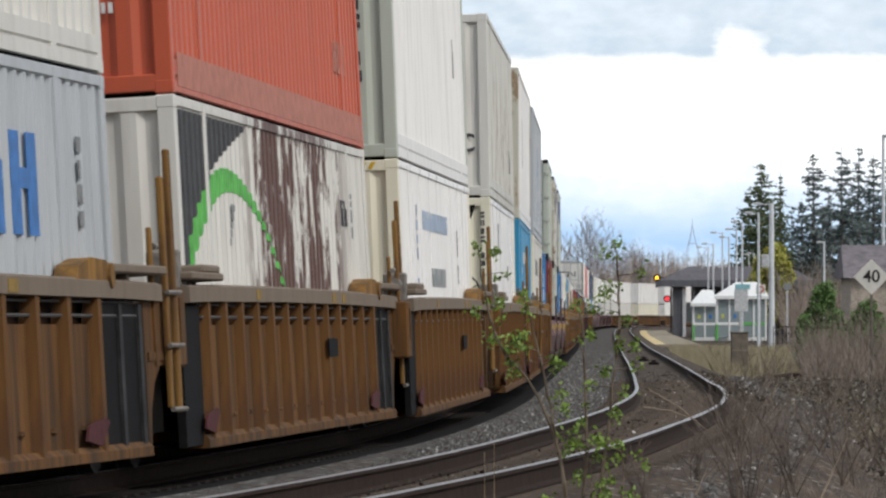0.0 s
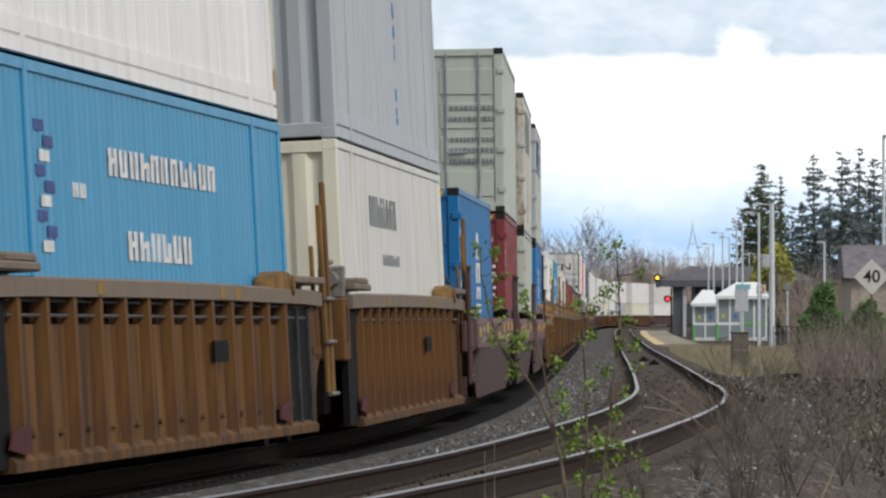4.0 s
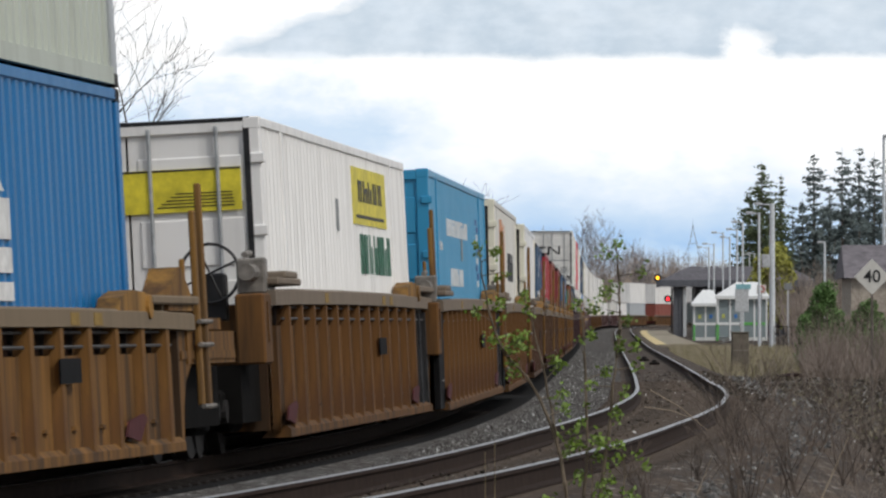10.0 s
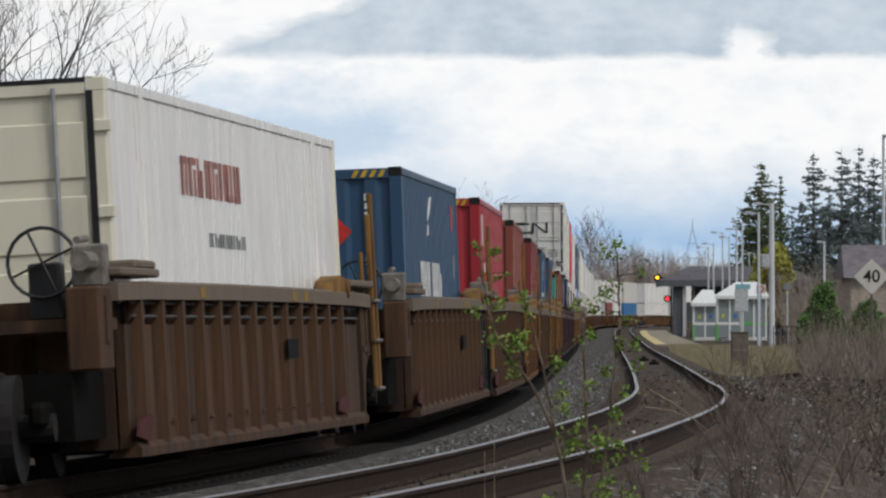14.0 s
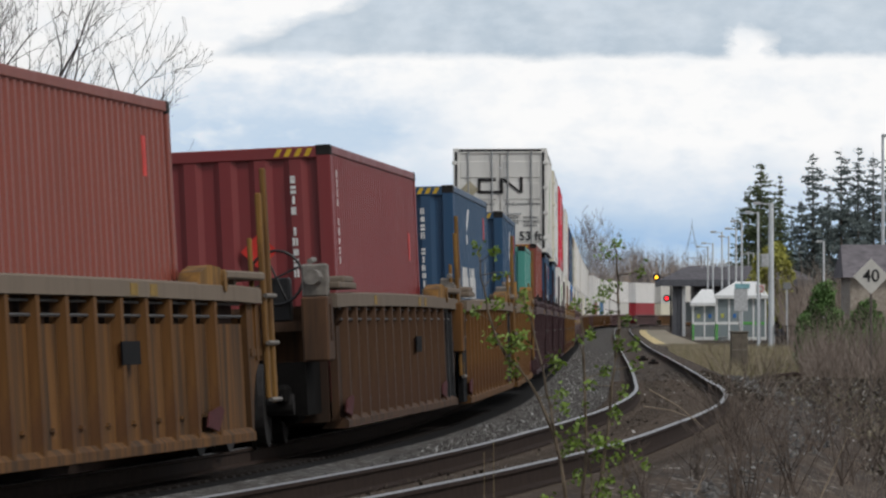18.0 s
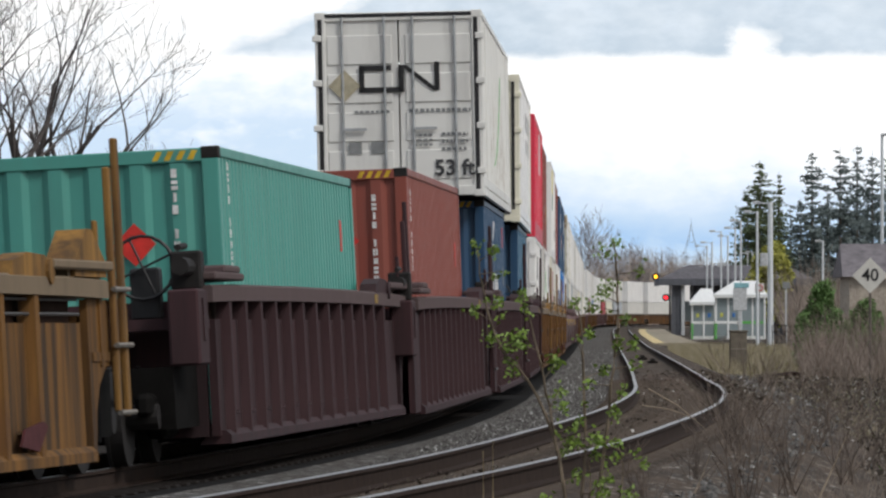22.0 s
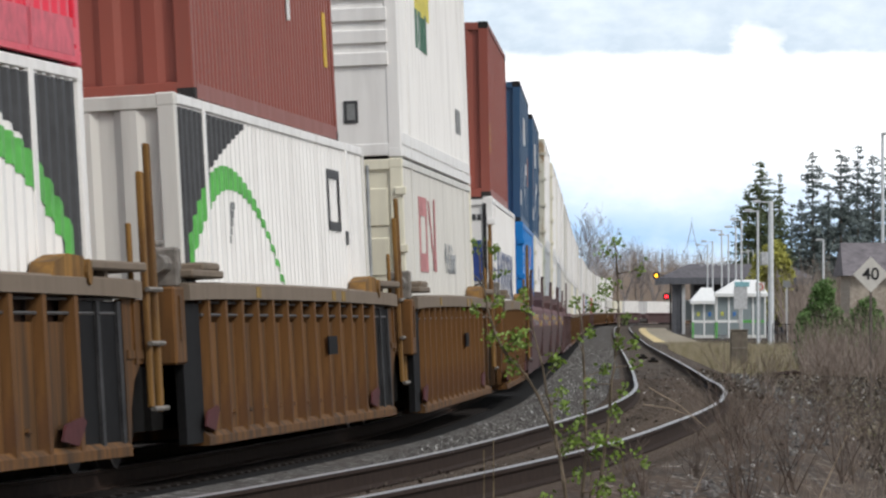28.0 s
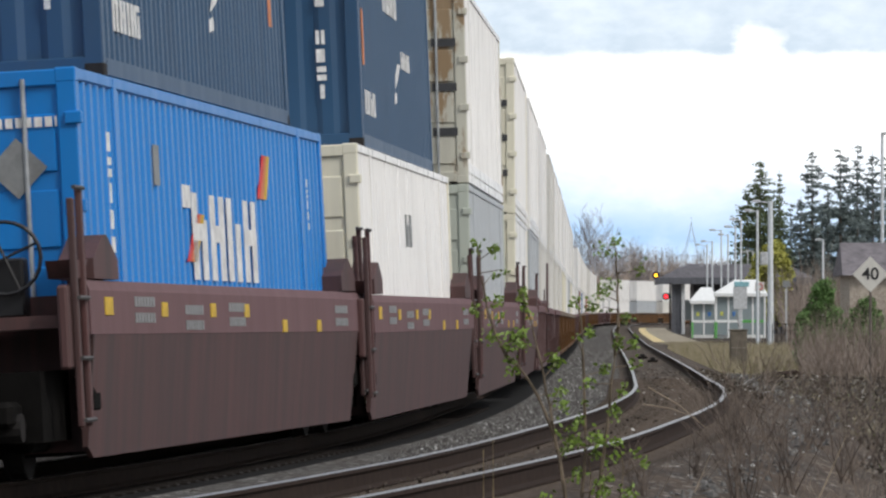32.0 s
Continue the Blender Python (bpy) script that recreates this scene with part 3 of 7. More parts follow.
            for k in range(4):
                z = 0.4 + k * (height - 0.8) / 3
                part("hinge", cached(("hinge", hw, hl, round(z, 2), sg), me, lambda bm: box(bm, sg * (hw - 0.03) - 0.07, sg * (hw - 0.03) + 0.07, -hl - 0.03, -hl + 0.04, z - 0.05, z + 0.05, 0.01)), None, door)
    return th


LOW_EDGE = {}


def fit_z(th, z, h=0.0):
    """Heights given as parts of the side that shows above the well car's sill, as heights over the container's floor."""
    lo = LOW_EDGE.get(th.name, 0.0)
    k = (2.896 - lo) / 2.896
    return lo + z * k, h * k


def side_mark(th, hw, y, z, w, h, material, name="marking", label=""):
    """A painted patch on the right-hand side, 3 mm proud of the ribs."""
    z, h = fit_z(th, z, h)
    bm = bmesh.new()
    box(bm, hw - 0.014, hw - 0.006, y - w / 2, y + w / 2, z - h / 2, z + h / 2)
    return part(name, bm, material, th, label)


def end_mark(th, hl, x, z, w, h, material, name="marking", label=""):
    z, h = fit_z(th, z, h)
    bm = bmesh.new()
    box(bm, x - w / 2, x + w / 2, -hl - 0.002, -hl + 0.006, z - h / 2, z + h / 2)
    return part(name, bm, material, th, label)


def side_word(th, hw, y, z, length, h, material, n, seed=0):
    """Unreadable lettering: a row of upright bars of uneven width, some bridged."""
    z, h = fit_z(th, z, h)
    rnd = random.Random(seed)
    bm = bmesh.new()
    step = length / n
    for k in range(n):
        a = y + k * step
        wd = step * rnd.uniform(0.66, 0.84)
        box(bm, hw - 0.014, hw - 0.006, a, a + wd * 0.36, z - h / 2, z + h / 2)
        box(bm, hw - 0.014, hw - 0.0065, a + wd * 0.64, a + wd, z - h / 2, z + h / 2 * rnd.choice((0.4, 1, 1)))
        if k % 3 != 2:
            zz = z + rnd.choice((-0.42, 0.05, 0.42)) * h
            box(bm, hw - 0.014, hw - 0.005, a, a + wd, max(z - h / 2, zz - h * 0.10), min(z + h / 2, zz + h * 0.10))
    return tagged(part("lettering", bm, material, th), kind="stuff")


def char_bars(k):
    """Plain bars in the cell of one unreadable character: x0, x1, z0, z1."""
    return ([(0.0, 0.85, 0.0, 0.95)], [(0.0, 0.36, 0.0, 1.0), (0.54, 0.9, 0.0, 1.0)], [(0.25, 0.7, 0.0, 1.0)], [(0.0, 0.95, 0.0, 0.42), (0.0, 0.95, 0.6, 1.0)], [(0.05, 0.95, 0.1, 0.9)])[k % 5]


def column_word(th, hw, y, z_top, h, n, material):
    """Upright column of small bars, as of a vertical container number, on the side."""
    z_top, h = fit_z(th, z_top, h)
    bm = bmesh.new()
    for k in range(n):
        if n > 6 and k == 4:
            continue
        z = z_top - k * h * 1.3
        for u0, u1, v0, v1 in char_bars(k * 7 // 2 + n):
            box(bm, hw - 0.014, hw - 0.005, y - h * 0.6 + u0 * h * 1.2, y - h * 0.6 + u1 * h * 1.2, z - h + v0 * h, z - h + v1 * h)
    return tagged(part("number_column", bm, material, th), kind="stuff")


def end_column(th, hl, x, z_top, h, n, material):
    z_top, h = fit_z(th, z_top, h)
    bm = bmesh.new()
    for k in range(n):
        if n > 6 and k == 4:
            continue
        z = z_top - k * h * 1.3
        for u0, u1, v0, v1 in char_bars(k * 7 // 2 + n):
            box(bm, x - h * 0.36 + u0 * h * 0.72, x - h * 0.36 + u1 * h * 0.72, -hl - 0.003, -hl + 0.006, z - h + v0 * h, z - h + v1 * h)
    return tagged(part("number_column", bm, material, th), kind="stuff")


def hazard_strip(th, hl, height):
    bm = bmesh.new()
    for k in range(4):
        x = 0.60 + k * 0.11
        prism(bm, [(x, height - 0.115), (x + 0.055, height - 0.115), (x + 0.10, height - 0.03), (x + 0.045, height - 0.03)], "y", -hl - 0.004, -hl + 0.004)
    part("hazard_stripes", bm, M_YELLOW, th, "yellow and black height warning stripes")


def diamond(th, hl, x, z, r, material, label):
    z, _ = fit_z(th, z, r)
    bm = bmesh.new()
    prism(bm, [(x - r, z), (x, z - r), (x + r, z), (x, z + r)], "y", -hl - 0.012, -hl - 0.006)
    part("placard", bm, material, th, label)


# ---- well cars ----
def truck(th, y):
    tr = part("truck", cached(("truck_frame", y), M_SHADEBLACK, lambda bm: [
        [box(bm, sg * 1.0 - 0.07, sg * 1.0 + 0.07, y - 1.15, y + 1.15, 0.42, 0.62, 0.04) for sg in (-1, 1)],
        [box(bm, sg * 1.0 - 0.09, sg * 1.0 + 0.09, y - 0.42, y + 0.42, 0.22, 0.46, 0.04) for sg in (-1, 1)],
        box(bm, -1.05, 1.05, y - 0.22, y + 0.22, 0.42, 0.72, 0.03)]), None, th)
    for e in (-1, 1):
        for sg in (-1, 1):
            part("wheel", cached(("wheel", y, e, sg), M_STEEL, lambda bm: [
                rod(bm, (sg * 0.70, y + e * 0.88, 0.42), (sg * 0.83, y + e * 0.88, 0.42), 0.42, n=24),
                rod(bm, (sg * 0.68, y + e * 0.88, 0.42), (sg * 0.71, y + e * 0.88, 0.42), 0.445, n=24),
                rod(bm, (sg * 0.83, y + e * 0.88, 0.42), (sg * 1.1, y + e * 0.88, 0.42), 0.11, n=12)]), None, tr)
    for sg in (-1, 1):
        part("spring_nest", cached(("spring_nest", y, sg), M_STEEL, lambda bm: [rod(bm, (sg * 1.0, y + k * 0.14, 0.30), (sg * 1.0, y + k * 0.14, 0.46), 0.06, n=8) for k in (-1, 0, 1)]), None, tr)
    return tr


def well_car(colour, half, style, first, last, detail=True):
    """A well-car unit; origin on the track centre at railhead height, its leading end at -y. half: half the length of the well."""
    names = {"brown": "weathered ochre-brown", "ochre": "faded yellow-ochre", "umber": "dull umber-brown", "maroon": "dusty maroon", "plum": "dark plum-brown"}
    lab = {"rib": "steel well car with ribbed sides", "tub": "steel well car with smooth sloping sides"}[style]
    th = thing("well_car", names[colour] + " " + lab + " on rails", "railway wagon", "well cars of the train")
    m, mc = CAR[colour], CHORD[colour]
    reach = 10.1
    part("well_floor", cached(("well_floor", half), M_SHADEBLACK, lambda bm: box(bm, -1.2, 1.2, -half, half, 0.17, 0.26)), None, th)
    for sg in (1, -1):
        if style == "rib":
            # top chord, bowed slightly up towards the middle
            drop = 0.0 if half > 8 else 0.24

            def chord(bm):
                pts = [(-half - 0.9, 1.535), (-half + 0.8, 1.55), (-2.5, 1.565), (2.5, 1.565), (half - 0.8, 1.55), (half + 0.7, 1.535)]
                ring = [[bm.verts.new((x, y, z)) for x, z in ((sg * 1.34, zt - 0.15), (sg * 1.50, zt - 0.15), (sg * 1.50, zt - 0.02), (sg * 1.47, zt), (sg * 1.36, zt))] for y, zt in [(y, zt - drop) for y, zt in pts]]
                for a, b in zip(ring, ring[1:]):
                    for k in range(5):
                        bm.faces.new((a[k], a[(k + 1) % 5], b[(k + 1) % 5], b[k]))
                bm.faces.new(ring[0][::-1])
                bm.faces.new(ring[-1])
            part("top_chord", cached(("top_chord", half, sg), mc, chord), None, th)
            part("side_sheet", cached(("side_sheet", half, sg), m, lambda bm: box(bm, min(sg * 1.322, sg * 1.40), max(sg * 1.322, sg * 1.40), -half - 0.05, half, 0.20, (1.20 if colour in ("brown", "ochre", "umber") else 1.24) - drop)), None, th)
            part("bottom_chord", cached(("bottom_chord", half, sg), m, lambda bm: prism(bm, [(sg * 1.20, 0.13), (sg * 1.488, 0.13), (sg * 1.488, 0.205), (sg * 1.44, 0.25), (sg * 1.30, 0.25)], "y", -half, half)), None, th)
            if colour in ("brown", "ochre", "umber"):
                part("air_pipe", cached(("air_pipe", half, sg), M_PIPE, lambda bm: [rod(bm, (sg * 1.42, -half + 0.2, 1.375 - drop), (sg * 1.42, half - 0.2, 1.375 - drop), 0.012), rod(bm, (sg * 1.43, -half + 0.2, 1.265 - drop), (sg * 1.43, half - 0.2, 1.265 - drop), 0.014)]), None, th, "thin grey brake pipe")
            # Added dark sheet behind the openings: it stands for the shade inside.
            part("opening_shade", cached(("opening_shade", half, sg), M_OPENSHADE, lambda bm: box(bm, min(sg * 1.302, sg * 1.316), max(sg * 1.302, sg * 1.316), -half, half, 0.9, 1.46 - drop)), None, th)
            y_lo, y_hi = -half + 0.45, half - (1.95 if half > 8 else 0.6)
            n = round((y_hi - y_lo) / 1.2)
            def upright(bm):
                rings = [[bm.verts.new((sg * x, y, z)) for x, y in ((q, -b), (1.485, -a), (1.485, a), (q, b))] for z, a, b, q in ((0.19, 0.065, 0.12, 1.35), (1.10 - drop, 0.065, 0.10, 1.35), (1.42 - drop, 0.075, 0.085, 1.37))]
                for p, q in zip(rings, rings[1:]):
                    for j in range(4):
                        bm.faces.new((p[j], p[(j + 1) % 4], q[(j + 1) % 4], q[j]))
                bm.faces.new(rings[0][::-1])
                bm.faces.new(rings[-1])
            rib = cached(("rib", sg, drop), m, upright)
            if detail and sg > 0:
                for k in range(n + 1):
                    part("rib", rib, None, th).location = (0, y_lo + k * (y_hi - y_lo) / n, 0)
                def brackets(bm):
                    for k in range(n):
                        y = y_lo + (k + 0.62) * (y_hi - y_lo) / n
                        prism(bm, [(y - 0.10, 0.385), (y + 0.06, 0.375), (y + 0.09, 0.405), (y - 0.06, 0.415)], "x", 1.39, 1.43)
                tagged(part("bracket", cached(("bracket", half), m, brackets), None, th), kind="stuff")
                for y in (2.15, 3.1, -4.4) if colour in ("brown", "ochre", "umber") else (5.4,):
                    part("reflector", cached(("chord_patch", half), M_FADEDY, lambda bm: box(bm, 1.49, 1.506, -0.17, 0.17, -0.05, 0.05)), None, th, "faded yellow patch on the sill").location = (0, y, 1.475 - drop)
            else:
                tagged(part("ribs", cached(("ribs", half, sg), m, lambda bm: [box(bm, min(sg * 1.36, sg * 1.455), max(sg * 1.36, sg * 1.455), y - 0.06, y + 0.06, 0.17, 1.40) for y in np.linspace(-half + 0.06, half - 0.06, n + 1)]), None, th), kind="stuff")
        else:
            zt = 1.30 if half < 8 else 1.52
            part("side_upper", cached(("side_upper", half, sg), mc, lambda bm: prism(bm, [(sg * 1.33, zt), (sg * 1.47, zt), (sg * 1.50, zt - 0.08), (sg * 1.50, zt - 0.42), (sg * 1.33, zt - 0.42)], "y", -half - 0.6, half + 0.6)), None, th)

            def lower(bm):
                ring = []
                for y, zb in (((-half - 0.1, 0.62), (-half + 0.9, 0.16), (half - 0.9, 0.16), (half - 0.1, 0.62)) if half < 8 else ((-half - 0.45, 0.24), (-half - 0.2, 0.15), (half - 0.1, 0.15), (half + 0.3, 0.5))):
                    ring.append([bm.verts.new(p) for p in ((sg * 1.36, y, zb), (sg * 1.40, y, zb), (sg * 1.495, y, zt - 0.42), (sg * 1.36, y, zt - 0.42))])
                for a, b in zip(ring, ring[1:]):
                    for k in range(4):
                        bm.faces.new((a[k], a[(k + 1) % 4], b[(k + 1) % 4], b[k]))
                bm.faces.new(ring[0][::-1])
                bm.faces.new(ring[-1])
            part("side_lower", cached(("side_lower", half, sg), m, lower), None, th)
            if detail and sg > 0:
                for k, (y, z) in enumerate([(-half + 0.3, 1.1), (-half * 0.55, 1.15), (-half * 0.25, 1.12), (half * 0.15, 1.02), (half * 0.45, 1.14), (half * 0.72, 1.16), (half - 0.2, 1.16)][:7 if half < 8 else 1]):
                    part("reflector", cached(("reflector",), M_YELLOW, lambda bm: box(bm, 1.49, 1.508, -0.19, 0.19, -0.07, 0.07)), None, th, "yellow reflective patch").location = (0, y, z + zt - 1.30)
                tagged(part("data_panel", cached(("data_panel",), M_GREYP, lambda bm: [box(bm, 1.49, 1.506, -0.5 + k * 0.16, -0.39 + k * 0.16, -0.09 + 0.13 * r, -0.01 + 0.13 * r) for k in range(7) for r in (0, 1)]), None, th, "faded grey stencilled data"), kind="stuff").location = (0, -half * 0.75, zt - 0.24)
                if half > 8:
                    for y, z in ((-half * 0.42, 1.22), (-half * 0.1, 1.25), (half * 0.85, 1.25)):
                        tagged(part("data_panel", cached(("data_panel",), M_GREYP, None), None, th, "faded grey stencilled data"), kind="stuff").location = (0, y, z)
                    for y in (-half * 0.62, -half * 0.28, -half * 0.02, half * 0.3, half * 0.62):
                        part("reflector", cached(("reflector_low",), M_YELLOW, lambda bm: box(bm, 1.49, 1.508, -0.16, 0.16, -0.06, 0.06)), None, th, "yellow reflective patch").location = (0, y, zt - 0.22 - 0.14 * (y > 0))
    if not detail:
        for e in (-1, 1):
            part("end_platform", cached(("end_platform_far", half, e), m, lambda bm: box(bm, -1.45, 1.45, min(e * half, e * reach), max(e * half, e * reach), 0.75, 1.4)), None, th)
        part("truck", cached(("truck_far",), M_SHADEBLACK, lambda bm: box(bm, -1.1, 1.1, reach - 1.3, reach + 1.3, 0.0, 0.75, 0.1)), None, th)
        return th
    # end structures over the trucks
    for e in (-1, 1):
        lo, hi = sorted((e * (half + 0.1), e * (reach + 0.05 + 0.15 * e)))
        part("underframe", cached(("underframe", half, e), M_SHADEBLACK, lambda bm: box(bm, -1.22, 1.22, lo, hi, 0.30, 0.84)), None, th)
        part("deck", cached(("deck", half, e), m, lambda bm: box(bm, -1.36, 1.36, lo + 0.02 + 0.3 * (e < 0), hi - 0.02 - 0.5 * (e > 0), 1.16, 1.26)), None, th)
        part("end_bulkhead", cached(("end_bulkhead", half, e), m, lambda bm: box(bm, -1.30, 1.30, e * half - 0.06, e * half + 0.06, 0.2, 1.42)), None, th)
    if style == "rib":
        drop = 0.0 if half > 8 else 0.24
        casting = CASTING if colour in ("brown", "ochre", "umber") else m
        for sg in (1, -1):
            def across(bm, x0, x1, *rest):
                return box(bm, min(sg * x0, sg * x1), max(sg * x0, sg * x1), *rest)
            # trailing end: plate over the wheels, step board, corner guide
            part("end_plate", cached(("end_plate", half, sg), m, lambda bm: [
                prism(bm, [(half + 0.1, 1.38 - drop), (reach - 0.1, 1.38 - drop), (reach - 0.1, 0.86), (half + 0.75, 0.86), (half + 0.45, 0.72), (half + 0.28, 0.5), (half + 0.22, 0.2), (half + 0.1, 0.2)], "x", min(sg * 1.38, sg * 1.44), max(sg * 1.38, sg * 1.44)),
                across(bm, 1.43, 1.46, half + 0.5, half + 0.62, 0.86, 1.38 - drop), across(bm, 1.43, 1.455, half + 0.2, reach - 0.15, 0.90, 0.97)]), None, th)
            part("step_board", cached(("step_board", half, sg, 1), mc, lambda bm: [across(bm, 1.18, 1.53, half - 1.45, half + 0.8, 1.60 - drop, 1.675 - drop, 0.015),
                across(bm, 1.30, 1.45, half - 0.6, half - 0.45, 1.51 - drop, 1.60 - drop)]), None, th)
            part("corner_guide", cached(("corner_guide", half, sg), casting, lambda bm: [
                prism(bm, [(half - 2.85, 1.53 - drop), (half - 1.45, 1.53 - drop), (half - 1.40, 1.62 - drop), (half - 1.6, 1.70 - drop), (half - 2.2, 1.715 - drop), (half - 2.7, 1.65 - drop)], "x", min(sg * 1.30, sg * 1.49), max(sg * 1.30, sg * 1.49)),
                rod(bm, (sg * 1.26, half - 1.5, 1.58 - drop), (sg * 1.52, half - 1.5, 1.58 - drop), 0.10, n=12)]), None, th, "grimy yellow cast corner guide" if colour in ("brown", "ochre", "umber") else "")
            # leading end: corner box, narrow post beside the wheel opening, step board with a block
            part("corner_box", cached(("corner_box", half, sg), m, lambda bm: [
                across(bm, 1.20, 1.47, -half - 1.68, -half - 1.05, 0.84, 1.50 - drop, 0.02),
                across(bm, 1.46, 1.485, -half - 1.45, -half - 1.25, 1.05, 1.42 - drop)]), None, th)
            part("step_board", cached(("step_board", half, sg, -1), mc, lambda bm: [across(bm, 1.18, 1.53, -half - 0.85, -half + 1.2, 1.58 - drop, 1.65 - drop, 0.015),
                across(bm, 1.22, 1.50, -half + 0.1, -half + 1.2, 1.645 - drop, 1.72 - drop, 0.02)]), None, th)
            part("brake_gear", cached(("brake_gear", half, sg), M_PALEGEAR if casting is CASTING else M_STEEL, lambda bm: [across(bm, 1.15, 1.42, -half - 1.0, -half - 0.75, 1.50 - drop, 1.84 - drop, 0.02),
                rod(bm, (sg * 1.3, -half - 1.5, 1.70 - drop), (sg * 1.3, -half - 1.0, 1.70 - drop), 0.08, n=10), rod(bm, (sg * 1.3, -half - 1.6, 1.86 - drop), (sg * 1.3, -half - 1.1, 1.88 - drop), 0.03, n=8)]), None, th, "worn grey brake gear")
            if colour == "ochre":
                for e in (-1, 1):
                    c = e * (half + 0.1)
                    part("corner_guide", cached(("rib_peak", half, e, sg), casting, lambda bm: prism(bm, [(c - 0.6, 1.55 - drop), (c + 0.6, 1.55 - drop), (c + 0.6, 1.66 - drop), (c + 0.1, 1.92 - drop), (c - 0.1, 1.92 - drop), (c - 0.6, 1.66 - drop)], "x", min(sg * 1.25, sg * 1.49), max(sg * 1.25, sg * 1.49))), None, th, "peaked yellow corner guide plate")
            if sg < 0:
                continue
            for y, z0, z1 in ((half + 0.92, 0.50, 2.42), (half + 1.28, 0.46, 2.66)):
                part("ladder_stile", cached(("ladder_stile", half, y), casting, lambda bm: box(bm, 1.46, 1.51, y - 0.06, y + 0.06, z0, z1 - drop, 0.012)), None, th)
            part("hand_bar", cached(("hand_bar", half), casting, lambda bm: box(bm, 1.40, 1.44, half + 0.62, half + 0.70, 1.3, 2.0 - drop, 0.01)), None, th)
            part("hand_bar", cached(("hand_bar_low", half), casting, lambda bm: box(bm, 1.40, 1.44, half + 1.55, half + 1.63, 0.9, 1.62 - drop, 0.01)), None, th)
            for z in (0.49, 1.02, 1.46 - drop):
                part("ladder_rung", cached(("ladder_rung", half, z), M_PALEGEAR if casting is CASTING else M_PIPE, lambda bm: rod(bm, (1.52, half + 0.80, z), (1.52, half + 1.42, z), 0.022)), None, th, "worn rung")
            if colour in ("brown", "ochre", "umber"):
                part("data_plate", cached(("data_plate",), M_SLATE, lambda bm: box(bm, 1.476, 1.49, -0.42, 0.42, -0.095, 0.095)), None, th, "black data plate").location = (0, 1.95, 0.96 - drop * 0.5)
            for y in (-half + 0.3, half - 2.25) if colour in ("brown", "ochre", "umber") else ():
                part("jack_pad", cached(("jack_pad",), M_REDDISH, lambda bm: prism(bm, [(-0.5, 0.30), (0.1, 0.25), (0.45, 0.43), (0.3, 0.47), (-0.35, 0.42)], "x", 1.474, 1.492)), None, th, "faded dark red jacking pad").location = (0, y, 0)
            if colour in ("brown", "umber"):
                if not last:
                    part("slate_panel", cached(("slate_panel", half, 1), M_SLATE, lambda bm: box(bm, 1.36, 1.435, half - 1.85, half + 0.1, 0.16, 1.36)), None, th, "slate-grey end panel with worn stiffeners")
                    for q in (-0.98, -0.14):
                        part("stiffener", cached(("stiffener", half, q), M_SLATE2, lambda bm: box(bm, 1.43, 1.462, half + q - 0.06, half + q + 0.06, 0.16, 1.36)), None, th)
                if not first:
                    part("slate_panel", cached(("slate_panel", half, -1), M_SLATE, lambda bm: box(bm, 1.36, 1.432, -half - 1.05, -half + 0.12, 0.16, 1.36)), None, th, "slate-grey end panel")
            elif not first:
                part("side_sheet", cached(("side_sheet_end", half), m, lambda bm: box(bm, 1.36, 1.432, -half - 1.05, -half + 0.12, 0.16, 1.36)), None, th)
    else:
        zt = 1.30 if half < 8 else 1.52
        for sg in (1, -1):
            for e in (-1, 1):
                y0 = e * half
                lo, hi = sorted((y0 + e * 0.05, y0 + e * (reach - half - 0.2)))
                part("end_plate", cached(("tub_end_plate", half, e, sg), m, lambda bm: box(bm, min(sg * 1.36, sg * 1.44), max(sg * 1.36, sg * 1.44), lo, hi, 0.84, zt - 0.04, 0.02)), None, th)
                a, b = sorted((y0 - e * 0.75, y0 + e * 1.1) if half < 8 else (y0 + e * 0.35, y0 + e * 1.1))
                part("corner_guide", cached(("tub_guide", half, e, sg), m, lambda bm: [
                    prism(bm, [(a, zt + (0.16 if e < 0 else 0.14)), (b, zt + 0.15), (b - 0.1, zt + 0.015), (a + 0.25, zt + 0.012)] if e > 0 else [(a, zt + 0.15), (b, zt + 0.16), (b - 0.25, zt + 0.012), (a + 0.1, zt + 0.015)], "x", min(sg * 1.25, sg * 1.46), max(sg * 1.25, sg * 1.46))]), None, th)
                if half > 8:
                    c = y0 - e * 0.35
                    part("corner_guide", cached(("tub_peak", e, sg), m, lambda bm: prism(bm, [(c - 0.62, zt + 0.012), (c + 0.62, zt + 0.012), (c + 0.62, zt + 0.17), (c + 0.1, zt + 0.36), (c - 0.1, zt + 0.36), (c - 0.62, zt + 0.17)], "x", min(sg * 1.22, sg * 1.49), max(sg * 1.22, sg * 1.49))), None, th, "peaked corner guide plate")
                if sg < 0:
                    continue
                yy = y0 + e * (reach - half - 0.62)
                for q, z1 in ((-0.2, zt + 0.62), (0.2, zt + 0.72)):
                    part("ladder_stile", cached(("tub_stile", half, e, q), m, lambda bm: box(bm, 1.44, 1.49, yy + q - 0.045, yy + q + 0.045, 0.40, z1, 0.01)), None, th)
                for z in (0.45, 0.92, 1.38, zt + 0.7):
                    part("ladder_rung", cached(("tub_rung", half, e, z), M_PIPE, lambda bm: rod(bm, (1.50, yy - 0.24, z), (1.50, yy + 0.24, z), 0.018)), None, th)
